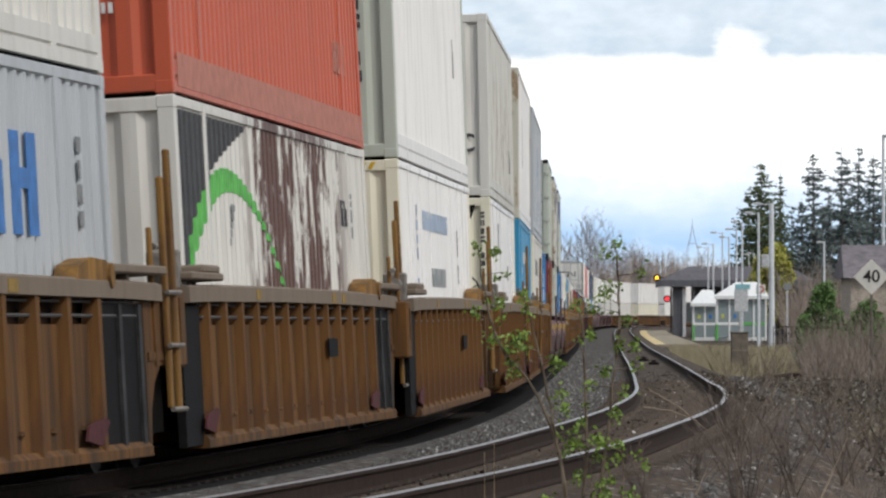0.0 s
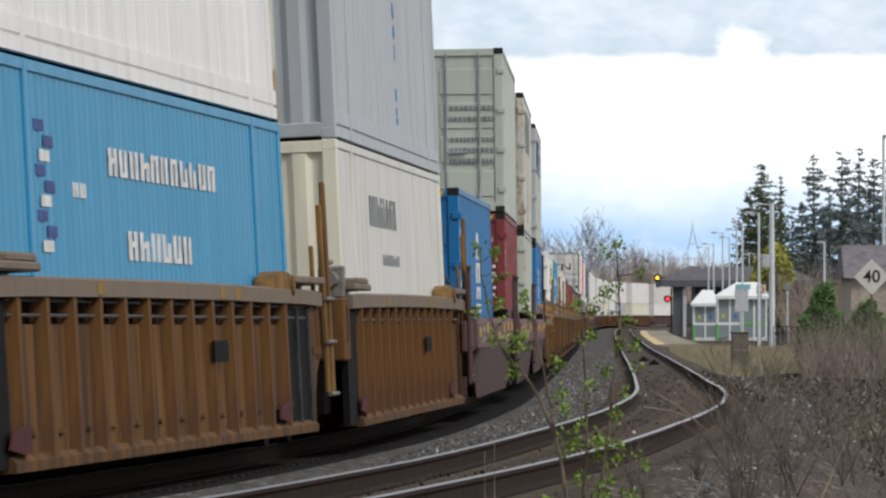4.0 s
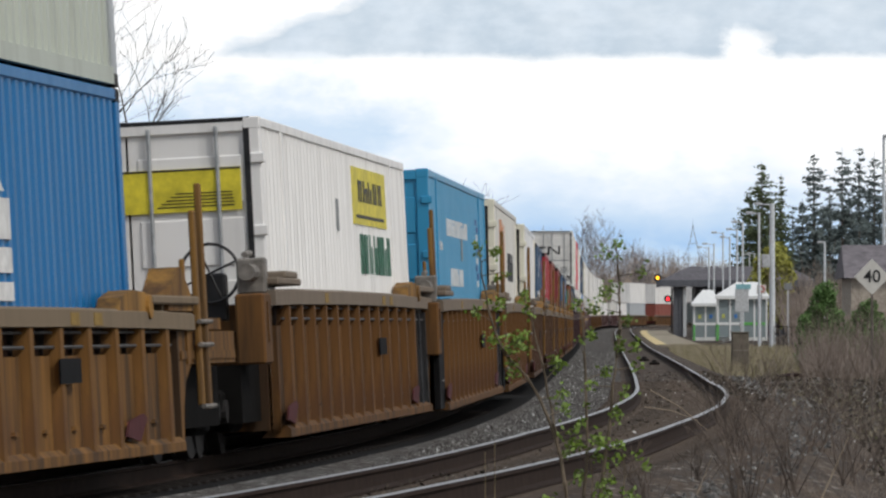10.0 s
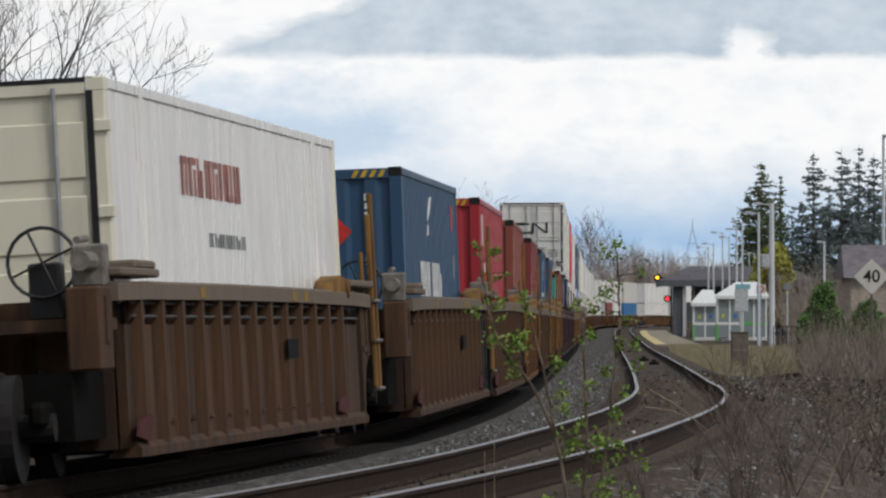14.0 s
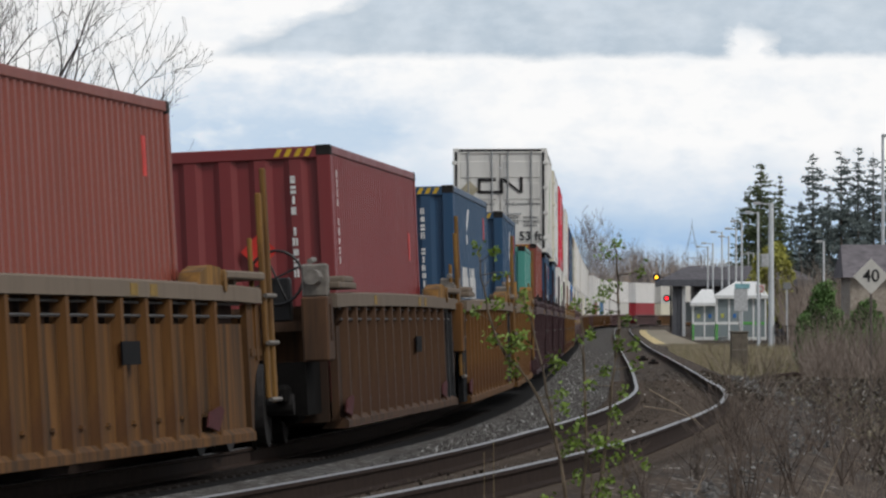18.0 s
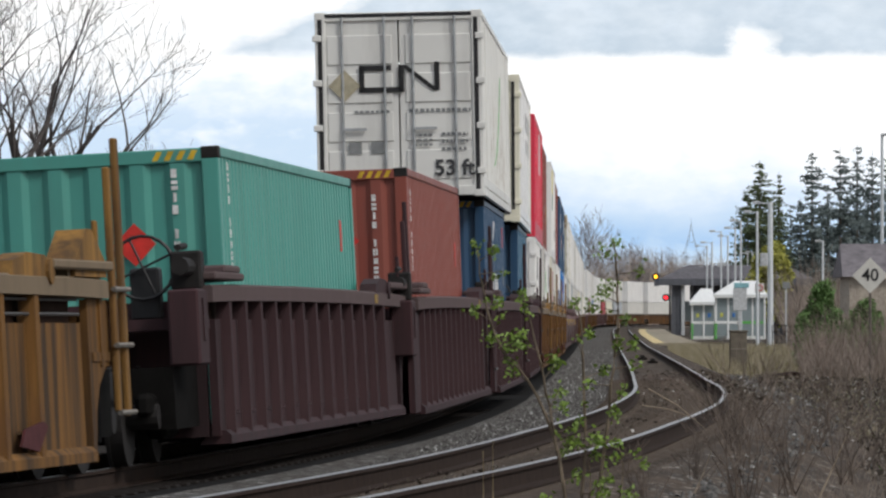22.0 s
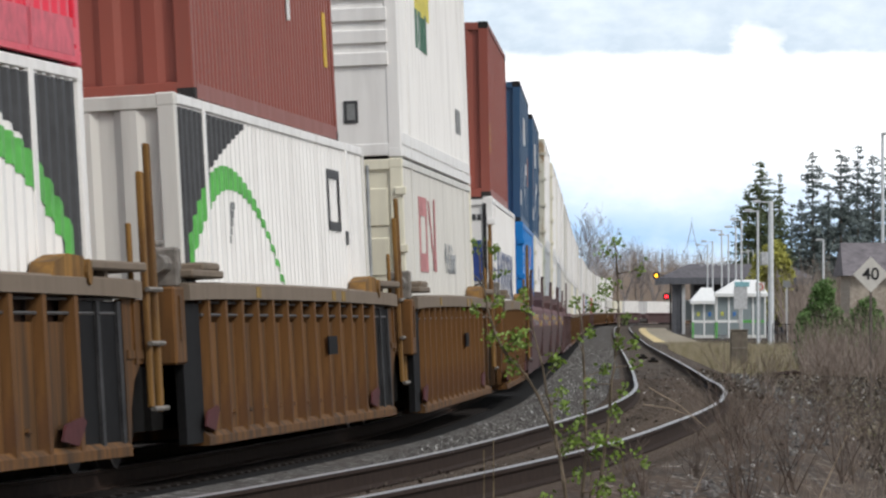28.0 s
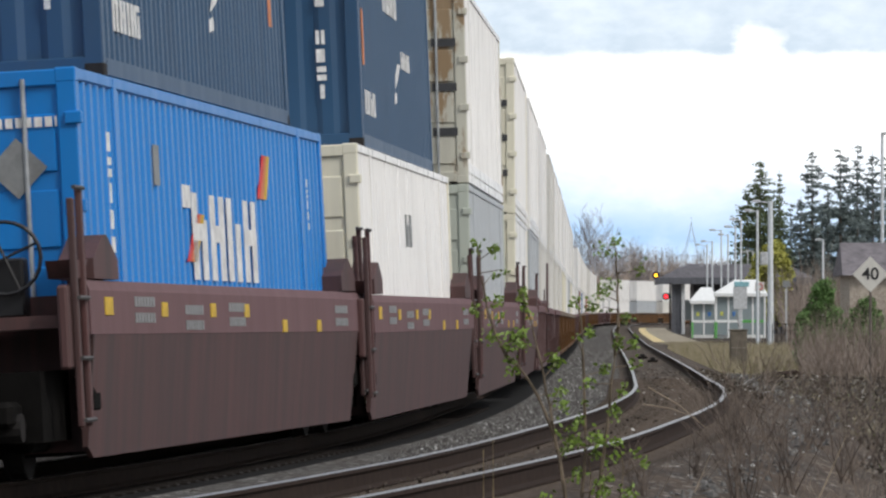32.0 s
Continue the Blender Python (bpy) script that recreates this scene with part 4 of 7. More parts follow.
                part("brake_gear", cached(("tub_gear", half, e), M_SHADEBLACK, lambda bm: [rod(bm, (1.25, yy - e * 0.7, 1.0), (1.46, yy - e * 0.7, 1.0), 0.16, n=12), box(bm, 1.3, 1.45, yy - e * 0.7 - 0.2, yy - e * 0.7 + 0.2, 0.5, 0.8, 0.03)]), None, th)
    truck(th, reach)
    if first:
        truck(th, -9.3)
        part("coupler", cached(("coupler",), M_SHADEBLACK, lambda bm: box(bm, -0.15, 0.15, -reach - 2.4, -reach + 0.4, 0.72, 0.98, 0.03)), None, th)
        if detail:
            def wheel_ring(bm):
                for k in range(20):
                    a, b = k * math.pi / 10, (k + 1) * math.pi / 10
                    rod(bm, (0.85 + 0.28 * math.cos(a), -half - 0.55, 1.72 + 0.28 * math.sin(a)), (0.85 + 0.28 * math.cos(b), -half - 0.55, 1.72 + 0.28 * math.sin(b)), 0.017)
                for k in range(4):
                    a = k * math.pi / 2 + 0.4
                    rod(bm, (0.85, -half - 0.55, 1.72), (0.85 + 0.28 * math.cos(a), -half - 0.55, 1.72 + 0.28 * math.sin(a)), 0.012)
                box(bm, 0.72, 0.98, -half - 0.5, -half - 0.25, 1.26, 1.72, 0.02)
            part("brake_wheel", cached(("brake_wheel", half), M_BLACKP, wheel_ring), None, th, "black hand brake wheel")
    return th


CASTING = car_paint("grimy_yellow_steel", (0.27, 0.142, 0.034), 0.5, 0.6, 0.75, (0.075, 0.044, 0.022), (0.08, 0.035, 0.016), 0.56)
# Dark brown that stands for shade in the car side openings.
M_OPENSHADE = plain("opening_shade_brown", (0.03, 0.017, 0.012), 0.9)
M_FADEDY = plain("faded_yellow_patch", (0.25, 0.165, 0.05), 0.8, 0, 0.4, 9)
M_PIPE = plain("dull_grey_pipe", (0.075, 0.072, 0.07), 0.6, 0.2)
M_PALEGEAR = plain("worn_grey_gear", (0.19, 0.175, 0.155), 0.7, 0, 0.4, 8)
M_REDDISH = plain("faded_red_pad", (0.075, 0.022, 0.024), 0.8)
M_SLATE2 = plain("worn_slate_stiffener", (0.03, 0.03, 0.031), 0.7, 0, 0.7, 5)
M_SLATE = plain("slate_grey_panel", (0.010, 0.010, 0.0105), 0.7)
M_SLATE.node_tree.nodes["Principled BSDF"].inputs["Specular IOR Level"].default_value = 0.08

# ---- the consist: place of each unit on the line at 16 s, its wagon, its lower and upper box ----
# box: length, height, colour, side, end, end colour
N, SH = 2.896, 2.591
UNITS = [
    (-260.6, "brown", 8.35, "rib", 1, (16.15, N, "grey", "beaded", "front", None), (16.15, N, "warm", "beaded", "front", None)),
    (-240.9, "brown", 8.35, "rib", 0, (16.15, N, "peeling", "beaded", "front", "warm"), (16.15, N, "orange", "beaded", "front", None)),
    (-220.7, "brown", 8.35, "rib", 0, (16.15, N, "aluminium", "beaded", "front", "cream"), (16.15, N, "white", "beaded", "front", "pale")),
    (-197.5, "brown", 8.35, "rib", 1, (16.15, N, "aluminium", "sheet", "front", "cream"), (16.15, N, "rusty", "beaded", "front", "warm")),
    (-177.7, "brown", 8.35, "rib", 0, (16.15, N, "sky_blue", "fine", "front", None), (16.15, N, "white", "sheet", "front", "rust_end")),
    (-156.5, "brown", 8.35, "rib", 0, (16.15, N, "warm", "sheet", "front", "cream"), (16.15, N, "grey", "beaded", "front", None)),
    (-136.7, "maroon", 6.9, "tub", 1, (12.19, N, "blue", "corrugated", "door", None), None),
    (-116.9, "maroon", 6.9, "tub", 0, (12.19, N, "maroon", "corrugated", "door", None), (12.19, N, "pale", "corrugated", "door", None)),
    (-96.4, "maroon", 6.9, "tub", 0, (12.19, N, "pale", "corrugated", "door", None), (12.19, N, "rusty", "corrugated", "door", "rust_end")),
    (-76.8, "ochre", 6.9, "rib", 1, (12.19, N, "blue", "corrugated", "front", None), (12.19, N, "pale", "corrugated", "door", "grey")),
    (-54.9, "brown", 8.35, "rib", 1, (16.15, N, "white", "beaded", "door", None), None),
    (-35.1, "brown", 8.35, "rib", 0, (16.15, N, "sky_blue", "fine", "door", None), None),
    (-15.6, "brown", 8.35, "rib", 0, (16.15, N, "warm", "beaded", "door", "cream"), None),
    (8.7, "umber", 8.35, "rib", 1, (16.15, N, "aluminium", "sheet", "door", "cream"), None),
    (32.3, "umber", 8.35, "rib", 1, (12.19, N, "navy", "corrugated", "front", None), None),
    (51.6, "umber", 8.35, "rib", 0, (12.19, N, "red", "corrugated", "front", None), None),
    (71.6, "brown", 8.35, "rib", 0, (12.19, N, "brown_red", "corrugated", "front", None), None),
    (96.1, "umber", 8.35, "rib", 1, (12.19, N, "maroon", "corrugated", "front", None), None),
    (116.2, "brown", 8.35, "rib", 0, (12.19, N, "navy", "corrugated", "front", None), None),
    (136.3, "ochre", 8.35, "rib", 0, (12.19, N, "navy", "corrugated", "front", None), None),
    (159.9, "plum", 8.35, "rib", 1, (12.19, SH, "teal", "corrugated", "front", None), None),
    (179.6, "plum", 8.35, "rib", 0, (12.19, N, "brown_red", "corrugated", "front", None), None),
    (200.2, "plum", 8.35, "rib", 0, (12.19, N, "navy", "corrugated", "front", None), (16.15, N, "stained", "beaded", "door", None)),
    (224.4, "plum", 8.35, "rib", 1, (12.19, N, "navy_sheen", "corrugated", "front", "navy"), (16.15, N, "aluminium", "sheet", "door", "cream")),
    (248.2, "brown", 8.35, "rib", 1, (16.15, N, "white", "beaded", "door", None), (16.15, N, "crimson", "beaded", "front", None)),
    (268.9, "brown", 8.35, "rib", 0, (16.15, N, "white", "beaded", "front", "warm"), (12.19, N, "brown_red", "corrugated", "front", None)),
    (289.8, "brown", 8.35, "rib", 0, (16.15, N, "warm", "beaded", "door", "cream"), (16.15, N, "white", "beaded", "slatted", None)),
    (313.5, "brown", 8.35, "rib", 1, (16.15, N, "white", "beaded", "door", None), (12.19, N, "brown_red", "corrugated", "front", None)),
    (337.9, "maroon", 8.6, "tub", 1, (16.15, N, "bright_blue", "beaded", "door", None), (12.19, N, "navy", "corrugated", "front", None)),
    (357.6, "maroon", 8.6, "tub", 0, (16.15, N, "aluminium", "beaded", "door", "cream"), (12.19, N, "navy", "corrugated", "front", None)),
    (378.6, "maroon", 8.6, "tub", 0, (16.15, N, "grey", "beaded", "door", "pale"), (16.15, N, "aluminium", "beaded", "door", "rust_end")),
    (402.8, "maroon", 8.6, "tub", 1, (16.15, N, "aluminium", "sheet", "door", "cream"), (16.15, N, "white", "beaded", "door", "cream")),
]
far_rnd = random.Random(4)
s_far, kf = 423.0, 0
while s_far < 1190:
    lower_c = far_rnd.choice(["warm", "grey", "aluminium", "warm", "cream", "aluminium", "white"])
    if 640 < s_far < 660 or 715 < s_far < 735:
        lower_c = "brown_red"
    if 765 < s_far < 786:
        lower_c = "blue"
    if 843 < s_far < 864:
        lower_c = "red"
    upper = None if 634 < s_far < 700 or 1000 < s_far < 1085 else (16.15, N, far_rnd.choice(["white", "warm", "aluminium", "white", "aluminium"]), "beaded", "front", None)
    UNITS.append((s_far, ["maroon", "brown", "brown"][kf // 3 % 3], 8.35, "rib", kf % 3 == 2, (16.15, N, lower_c, "beaded", "front", None), upper))
    kf += 1
    s_far += 24.2 if kf % 3 == 2 else 20.3

CARS, BOXES = {}, {}
RIDERS = []
Z_LOW = 0.274
COLOUR_WORDS = {"white": "white", "aluminium": "shiny white sheet-sided", "cream": "cream", "pale": "pale green-grey", "rusty": "rust-stained white", "peeling": "white with peeling brown patches",
                "stained": "rust-spotted white", "grey": "grey", "warm": "off-white", "orange": "orange-red", "blue": "blue", "bright_blue": "bright blue", "sky_blue": "sky-blue", "navy": "navy blue", "navy_sheen": "sheen-paled navy",
                "maroon": "maroon", "brown_red": "brownish-red", "red": "red", "crimson": "crimson", "teal": "teal green"}
LOWER, UPPER = {}, {}
for k, (s0, colour, half, style, first, low, up) in enumerate(UNITS):
    near = k < 33
    last = k + 1 < len(UNITS) and bool(UNITS[k + 1][4])
    key = (colour, half, style, bool(first), last, near)
    if key not in CARS:
        CARS[key] = well_car(colour, half, style, first, last, near)
        car = CARS[key]
    else:
        car = copy_thing(CARS[key], Matrix())
    RIDERS.append((car, s0, 0.0))
    for level, spec in enumerate((low, up)):
        if spec is None:
            continue
        length, height, col, side, end, ecol = spec
        lab = f"{COLOUR_WORDS[col]} {'53' if length > 13 else '40'}-foot container " + ("in a well car" if level == 0 else "stacked on another")
        th = container("container", lab, length, height, col, side, end, near, ecol)
        base = Z_LOW if low[0] < 13 else Z_LOW + 0.05
        z = base if level == 0 else base + low[1] + 0.012
        RIDERS.append((th, s0, z))
        (LOWER if level == 0 else UPPER)[k] = th
        if level == 0:
            LOW_EDGE[th.name] = 1.0 if half < 8 else 1.22

# ---- beyond the tracks ----
def at_px(x, y, depth):
    """A point at that depth on the sight line through x, y of the 1568-wide picture."""
    return Vector(((x - 784) / LENS * depth, depth, EYE[2] + (576.65 - y) / LENS * depth))


def sky_backdrop():
    """A far plane of broken bright cloud over pale blue."""
    d = 3400.0
    m = bpy.data.materials.new("bright_broken_cloud")
    m.use_nodes = True
    nt = m.node_tree
    nt.nodes.clear()
    out = nt.nodes.new("ShaderNodeOutputMaterial")
    em = nt.nodes.new("ShaderNodeEmission")
    nt.links.new(em.outputs[0], out.inputs["Surface"])
    tc = nt.nodes.new("ShaderNodeTexCoord")
    sep = nt.nodes.new("ShaderNodeSeparateXYZ")
    nt.links.new(tc.outputs["Object"], sep.inputs[0])

    def val(op, a, b=0.0):
        n = nt.nodes.new("ShaderNodeMath")
        n.operation = op
        for i, v in enumerate((a, b)):
            if isinstance(v, (int, float)):
                n.inputs[i].default_value = v
            else:
                nt.links.new(v, n.inputs[i])
        return n.outputs[0]
    unit = LENS / d
    # v runs 0 at the top of the view to 1 at its foot, u 0 to 1 across it
    u = val("DIVIDE", val("ADD", val("MULTIPLY", sep.outputs["X"], unit), 784), 1568)
    v = val("DIVIDE", val("SUBTRACT", 576.65, val("MULTIPLY", sep.outputs["Z"], unit)), 882)
    big = noise_tex(nt, 0.011, (1, 1, 2.2), 5, rough=0.55)
    wisp = noise_tex(nt, 0.03, (1, 1, 2.0), 6, rough=0.62)
    soft_ = noise_tex(nt, 0.018, (1, 1, 1.6), 3)
    w1 = val("SUBTRACT", big, 0.5)
    w2 = val("SUBTRACT", wisp, 0.5)

    def step(x, lo, hi):
        a, b = (0, 1) if lo < hi else (1, 0)
        return ramp(nt, x, [(min(lo, hi), grey(a)), (max(lo, hi), grey(b))])
    # white cloud that thins to blue towards the ground
    wob = val("ADD", v, val("ADD", val("MULTIPLY", w1, 0.16), val("MULTIPLY", w2, 0.07)))
    base = ramp(nt, wob, [(0.0, (1, 1, 1)), (0.30, (1, 1, 1)), (0.355, (0.82, 0.87, 0.93)), (0.42, (0.52, 0.66, 0.83)), (0.475, (0.37, 0.55, 0.79)), (0.51, (0.44, 0.61, 0.81)), (0.56, (0.64, 0.74, 0.84))])
    # pale blue thinning in the lower left of the bright cloud
    thin = val("MULTIPLY", val("MULTIPLY", step(val("ADD", v, val("MULTIPLY", w2, 0.2)), 0.12, 0.26), step(val("ADD", u, val("MULTIPLY", w1, 0.5)), 0.56, 0.38)),
               step(val("ADD", soft_, val("MULTIPLY", w2, 0.3)), 0.2, 0.46))
    c = mixed(nt, thin, base, (0.56, 0.69, 0.84))
    # grey bank along the top with a level foot, open at its left end and at one break on the right
    foot = val("ADD", v, val("ADD", val("MULTIPLY", w2, 0.035), val("MULTIPLY", w1, 0.03)))
    bank = step(foot, 0.122, 0.104)
    ub = val("ADD", u, val("MULTIPLY", w2, 0.10))
    left = step(val("ADD", ub, val("MULTIPLY", v, 1.6)), 0.385, 0.43)
    gap = val("SUBTRACT", 1.0, val("MULTIPLY", step(val("ABSOLUTE", val("SUBTRACT", ub, 0.842)), 0.032, 0.012), step(val("ADD", v, val("MULTIPLY", w2, 0.12)), 0.045, 0.085)))
    body = val("MULTIPLY", val("MULTIPLY", bank, left), gap)
    shade = mixed(nt, step(val("ADD", soft_, val("MULTIPLY", w2, 0.5)), 0.35, 0.68), (0.50, 0.59, 0.68), (0.66, 0.73, 0.80))
    c = mixed(nt, body, c, shade)
    c = mixed(nt, val("MULTIPLY", step(wisp, 0.46, 0.66), 0.32), c, (0.68, 0.77, 0.87))
    nt.links.new(c, em.inputs["Color"])
    em.inputs["Strength"].default_value = 1.24
    bm = bmesh.new()
    vs = [bm.verts.new(p) for p in ((-700, 0, -40), (700, 0, -40), (700, 0, 420), (-700, 0, 420))]
    bm.faces.new(vs)
    ob = tagged(part("sky_backdrop", bm, m), "bright broken cloud over a pale blue sky", "sky", kind="structure")
    ob.location = (0, d, EYE[2])
    return ob


SKY = sky_backdrop()


def limb(bm, a, d, length, r, depth, rnd, spread, up, twig, keep):
    """A branch as a bending, tapering chain of bars that forks until it is a twig."""
    steps = 5 if depth > 1 else 3
    p, d = Vector(a), Vector(d).normalized()
    bend = Vector((rnd.uniform(-1, 1), rnd.uniform(-1, 1), rnd.uniform(-0.4, 0.6))) * 0.10
    rr = r
    for k in range(steps):
        d = (d + bend + Vector((rnd.uniform(-1, 1), rnd.uniform(-1, 1), rnd.uniform(-0.6, 0.8))) * 0.12 + Vector((0, 0, up))).normalized()
        q = p + d * (length / steps)
        r1 = max(twig, rr * (0.86 if depth > 1 else 0.7))
        rod(bm, p, q, rr, r1, 5 if rr > 0.03 else 3)
        p, rr = q, r1
        if depth > 0 and k >= (0 if depth < 3 else 1):
            for _ in range(2 if k == steps - 1 else 1):
                side = Vector((rnd.uniform(-1, 1), rnd.uniform(-1, 1), rnd.uniform(-0.4, 0.6))).normalized()
                nd = (d * (1 - spread) + side * spread).normalized()
                if rnd.random() < keep:
                    limb(bm, p, nd, length * rnd.uniform(0.42, 0.7), rr * 0.6, depth - 1, rnd, spread, up, twig, keep)


def bare_tree(name, foot, height, r, seed, label, depth=4, spread=0.5, lean=(0, 0), twig=0.008, keep=0.9, material=None):
    rnd = random.Random(seed)
    th = thing(name, label, "tree", "bare trees")
    th.location = foot
    bm = bmesh.new()
    p = Vector((0, 0, -0.3))
    d = Vector((lean[0], lean[1], 1)).normalized()
    h0 = height * 0.34
    rod(bm, p, p + d * h0 * 0.5, r * 1.15, r, 9)
    rod(bm, p + d * h0 * 0.5, p + d * h0, r, r * 0.85, 9)
    part("trunk", bm, material or M_BARK, th)
    bm = bmesh.new()
    top = p + d * h0
    for k in range(5):
        a = k * 2 * math.pi / 5 + rnd.random()
        nd = Vector((math.cos(a) * 0.45, math.sin(a) * 0.45, 1))
        limb(bm, top - d * rnd.uniform(0, 0.3) * h0, nd + Vector((lean[0], lean[1], 0)), height * 0.36, r * 0.55, depth, rnd, spread, 0.06, twig, keep)
    part("crown", bm, material or M_BARK, th)
    return th


M_PALEBARK = plain("pale_grey_bark", (0.10, 0.09, 0.085), 0.9, 0, 0.3, 6)
# bare tree whose crown stands over the train
for k, (x, depth, h, lean) in enumerate([(-60, 150, 12.6, (0.05, 0)), (20, 154, 12.4, (0.05, 0.02)), (85, 158, 11.6, (0.06, 0.0)), (215, 166, 7.6, (0.03, 0))]):
    f = at_px(x, 600, depth)
    bare_tree("bare_tree", (f.x, depth, -0.3), h, 0.23, 11 + k, "leafless grey-brown tree behind the train", 4, 0.42, lean, 0.0055, 0.66, M_PALEBARK)
for k, (x, depth, h) in enumerate([(770, 260, 8.2), (820, 280, 8.0), (700, 250, 8.4)]):
    f = at_px(x, 600, depth)
    bare_tree("bare_tree", (f.x, depth, -0.3), h, 0.10, 31 + k, "leafless bushy tree behind the train", 3, 0.48, (0, 0), 0.007, 0.85)
# far bare trees at the curve
FAR_TREES = [(948, 900, 16), (985, 960, 17), (1022, 930, 19.5), (1050, 940, 18.5), (1078, 970, 15), (1108, 1000, 15.5), (1135, 1010, 13.5), (1160, 1000, 14.5), (1190, 1040, 14), (1245, 1080, 14.5), (1275, 1060, 13)]
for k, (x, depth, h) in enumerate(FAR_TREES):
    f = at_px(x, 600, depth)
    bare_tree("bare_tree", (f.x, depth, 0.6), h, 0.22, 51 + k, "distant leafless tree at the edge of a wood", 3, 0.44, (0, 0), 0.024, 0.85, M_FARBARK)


def far_wood():
    """Brown brush and bare wood along the far curve: a bank of many thin upright twigs."""
    rnd = random.Random(7)
    verts, faces = [], []
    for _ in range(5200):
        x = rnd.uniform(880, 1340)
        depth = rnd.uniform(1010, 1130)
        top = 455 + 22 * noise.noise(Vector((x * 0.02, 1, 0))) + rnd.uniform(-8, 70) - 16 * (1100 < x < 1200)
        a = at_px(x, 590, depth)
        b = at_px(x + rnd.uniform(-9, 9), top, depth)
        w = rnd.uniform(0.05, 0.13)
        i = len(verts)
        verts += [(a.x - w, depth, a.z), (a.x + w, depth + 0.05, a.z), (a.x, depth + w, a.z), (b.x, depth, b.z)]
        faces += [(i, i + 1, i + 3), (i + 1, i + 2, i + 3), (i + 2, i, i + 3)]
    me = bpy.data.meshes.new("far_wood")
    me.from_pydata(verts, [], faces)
    # Brush colour lightened to carry the haze of distance.
    me.materials.append(plain("hazed_mauve_brown_brush", (0.37, 0.305, 0.255), 0.95, 0, 0.3, 0.05))
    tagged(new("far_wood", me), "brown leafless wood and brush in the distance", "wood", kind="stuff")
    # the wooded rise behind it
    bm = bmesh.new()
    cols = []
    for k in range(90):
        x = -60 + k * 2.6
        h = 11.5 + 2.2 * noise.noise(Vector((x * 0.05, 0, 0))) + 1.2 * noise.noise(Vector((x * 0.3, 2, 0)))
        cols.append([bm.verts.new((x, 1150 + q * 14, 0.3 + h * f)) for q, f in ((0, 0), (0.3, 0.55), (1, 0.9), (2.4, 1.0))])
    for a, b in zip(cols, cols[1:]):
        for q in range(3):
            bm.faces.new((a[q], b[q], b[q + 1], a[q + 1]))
    # Haze is mixed into the brown of the rise.
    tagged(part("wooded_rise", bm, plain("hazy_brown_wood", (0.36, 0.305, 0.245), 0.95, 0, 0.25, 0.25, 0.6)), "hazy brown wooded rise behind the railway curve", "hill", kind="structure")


far_wood()


def spruce(name, foot, height, radius, seed, label, material, sparse=0.0, bare_below=0.25):
    """A spruce: straight trunk, whorls of drooping boughs, each bough a row of small needle clumps."""
    rnd = random.Random(seed)
    th = thing(name, label, "tree", "spruces behind the station")
    th.location = foot
    bm = bmesh.new()
    rod(bm, (0, 0, -0.3), (0, 0, height * 0.6), 0.22, 0.12, 7)
    rod(bm, (0, 0, height * 0.6), (0, 0, height), 0.12, 0.015, 6)
    part("trunk", bm, M_BARK, th)
    verts, faces = [], []
    z = height * bare_below
    while z < height * 0.985:
        f = (height - z) / (height * (1 - bare_below))
        reach = radius * (0.10 + 0.90 * f ** 0.75)
        for k in range(6 if f > 0.15 else 4):
            if rnd.random() < sparse * (0.35 + f):
                continue
            a = rnd.uniform(0, 2 * math.pi)
            r1 = reach * rnd.choice((0.4, 0.7, 0.9, 1.15)) * rnd.uniform(0.8, 1.1)
            rise = rnd.uniform(-0.55, -0.05)
            n = max(2, int(r1 / 0.24))
            for j in range(n):
                t = (j + 0.7) / n
                c = Vector((math.cos(a) * r1 * t, math.sin(a) * r1 * t, z + r1 * (rise * t + 0.28 * t * t) + rnd.uniform(-0.06, 0.06)))
                sz = 0.42 * (0.45 + 0.75 * math.sin(math.pi * min(1, t * 0.85 + 0.12))) * (0.55 + 0.5 * f)
                for _ in range(3):
                    i = len(verts)
                    d = Vector((rnd.uniform(-1, 1), rnd.uniform(-1, 1), rnd.uniform(-1.0, 0.35))).normalized() * sz
                    e = d.cross(Vector((rnd.uniform(-1, 1), rnd.uniform(-1, 1), rnd.uniform(-1, 1)))).normalized() * sz * 0.42
                    verts += [tuple(c + e), tuple(c - e), tuple(c + d * 1.4)]
                    faces.append((i, i + 1, i + 2))
        z += rnd.uniform(0.24, 0.5) * (1 + sparse)
    me = bpy.data.meshes.new("crown")
    me.from_pydata(verts, [], faces)
    me.materials.append(material)
    part("crown", me, None, th)
    return th


SPRUCES = [(1348, 286, 620, 4.3, M_NEEDLE, 0.1), (1326, 336, 640, 3.6, M_NEEDLE, 0.1), (1382, 306, 650, 2.2, M_NEEDLE, 0.25), (1366, 352, 600, 3.0, M_NEEDLE, 0.1), (1440, 268, 620, 4.4, M_NEEDLE2, 0.3),
           (1468, 330, 660, 4.0, M_NEEDLE2, 0.3), (1490, 260, 630, 4.0, M_NEEDLE2, 0.3), (1520, 257, 640, 3.6, M_NEEDLE2, 0.3), (1547, 268, 610, 3.6, M_NEEDLE2, 0.3), (1572, 280, 650, 3.4, M_NEEDLE2, 0.45), (1420, 352, 680, 3.6, M_NEEDLE2, 0.4),
           (1456, 362, 690, 4.2, M_NEEDLE2, 0.35), (1504, 350, 690, 4.2, M_NEEDLE2, 0.35), (1538, 345, 690, 4.0, M_NEEDLE2, 0.35), (1402, 372, 690, 3.4, M_NEEDLE2, 0.4)]
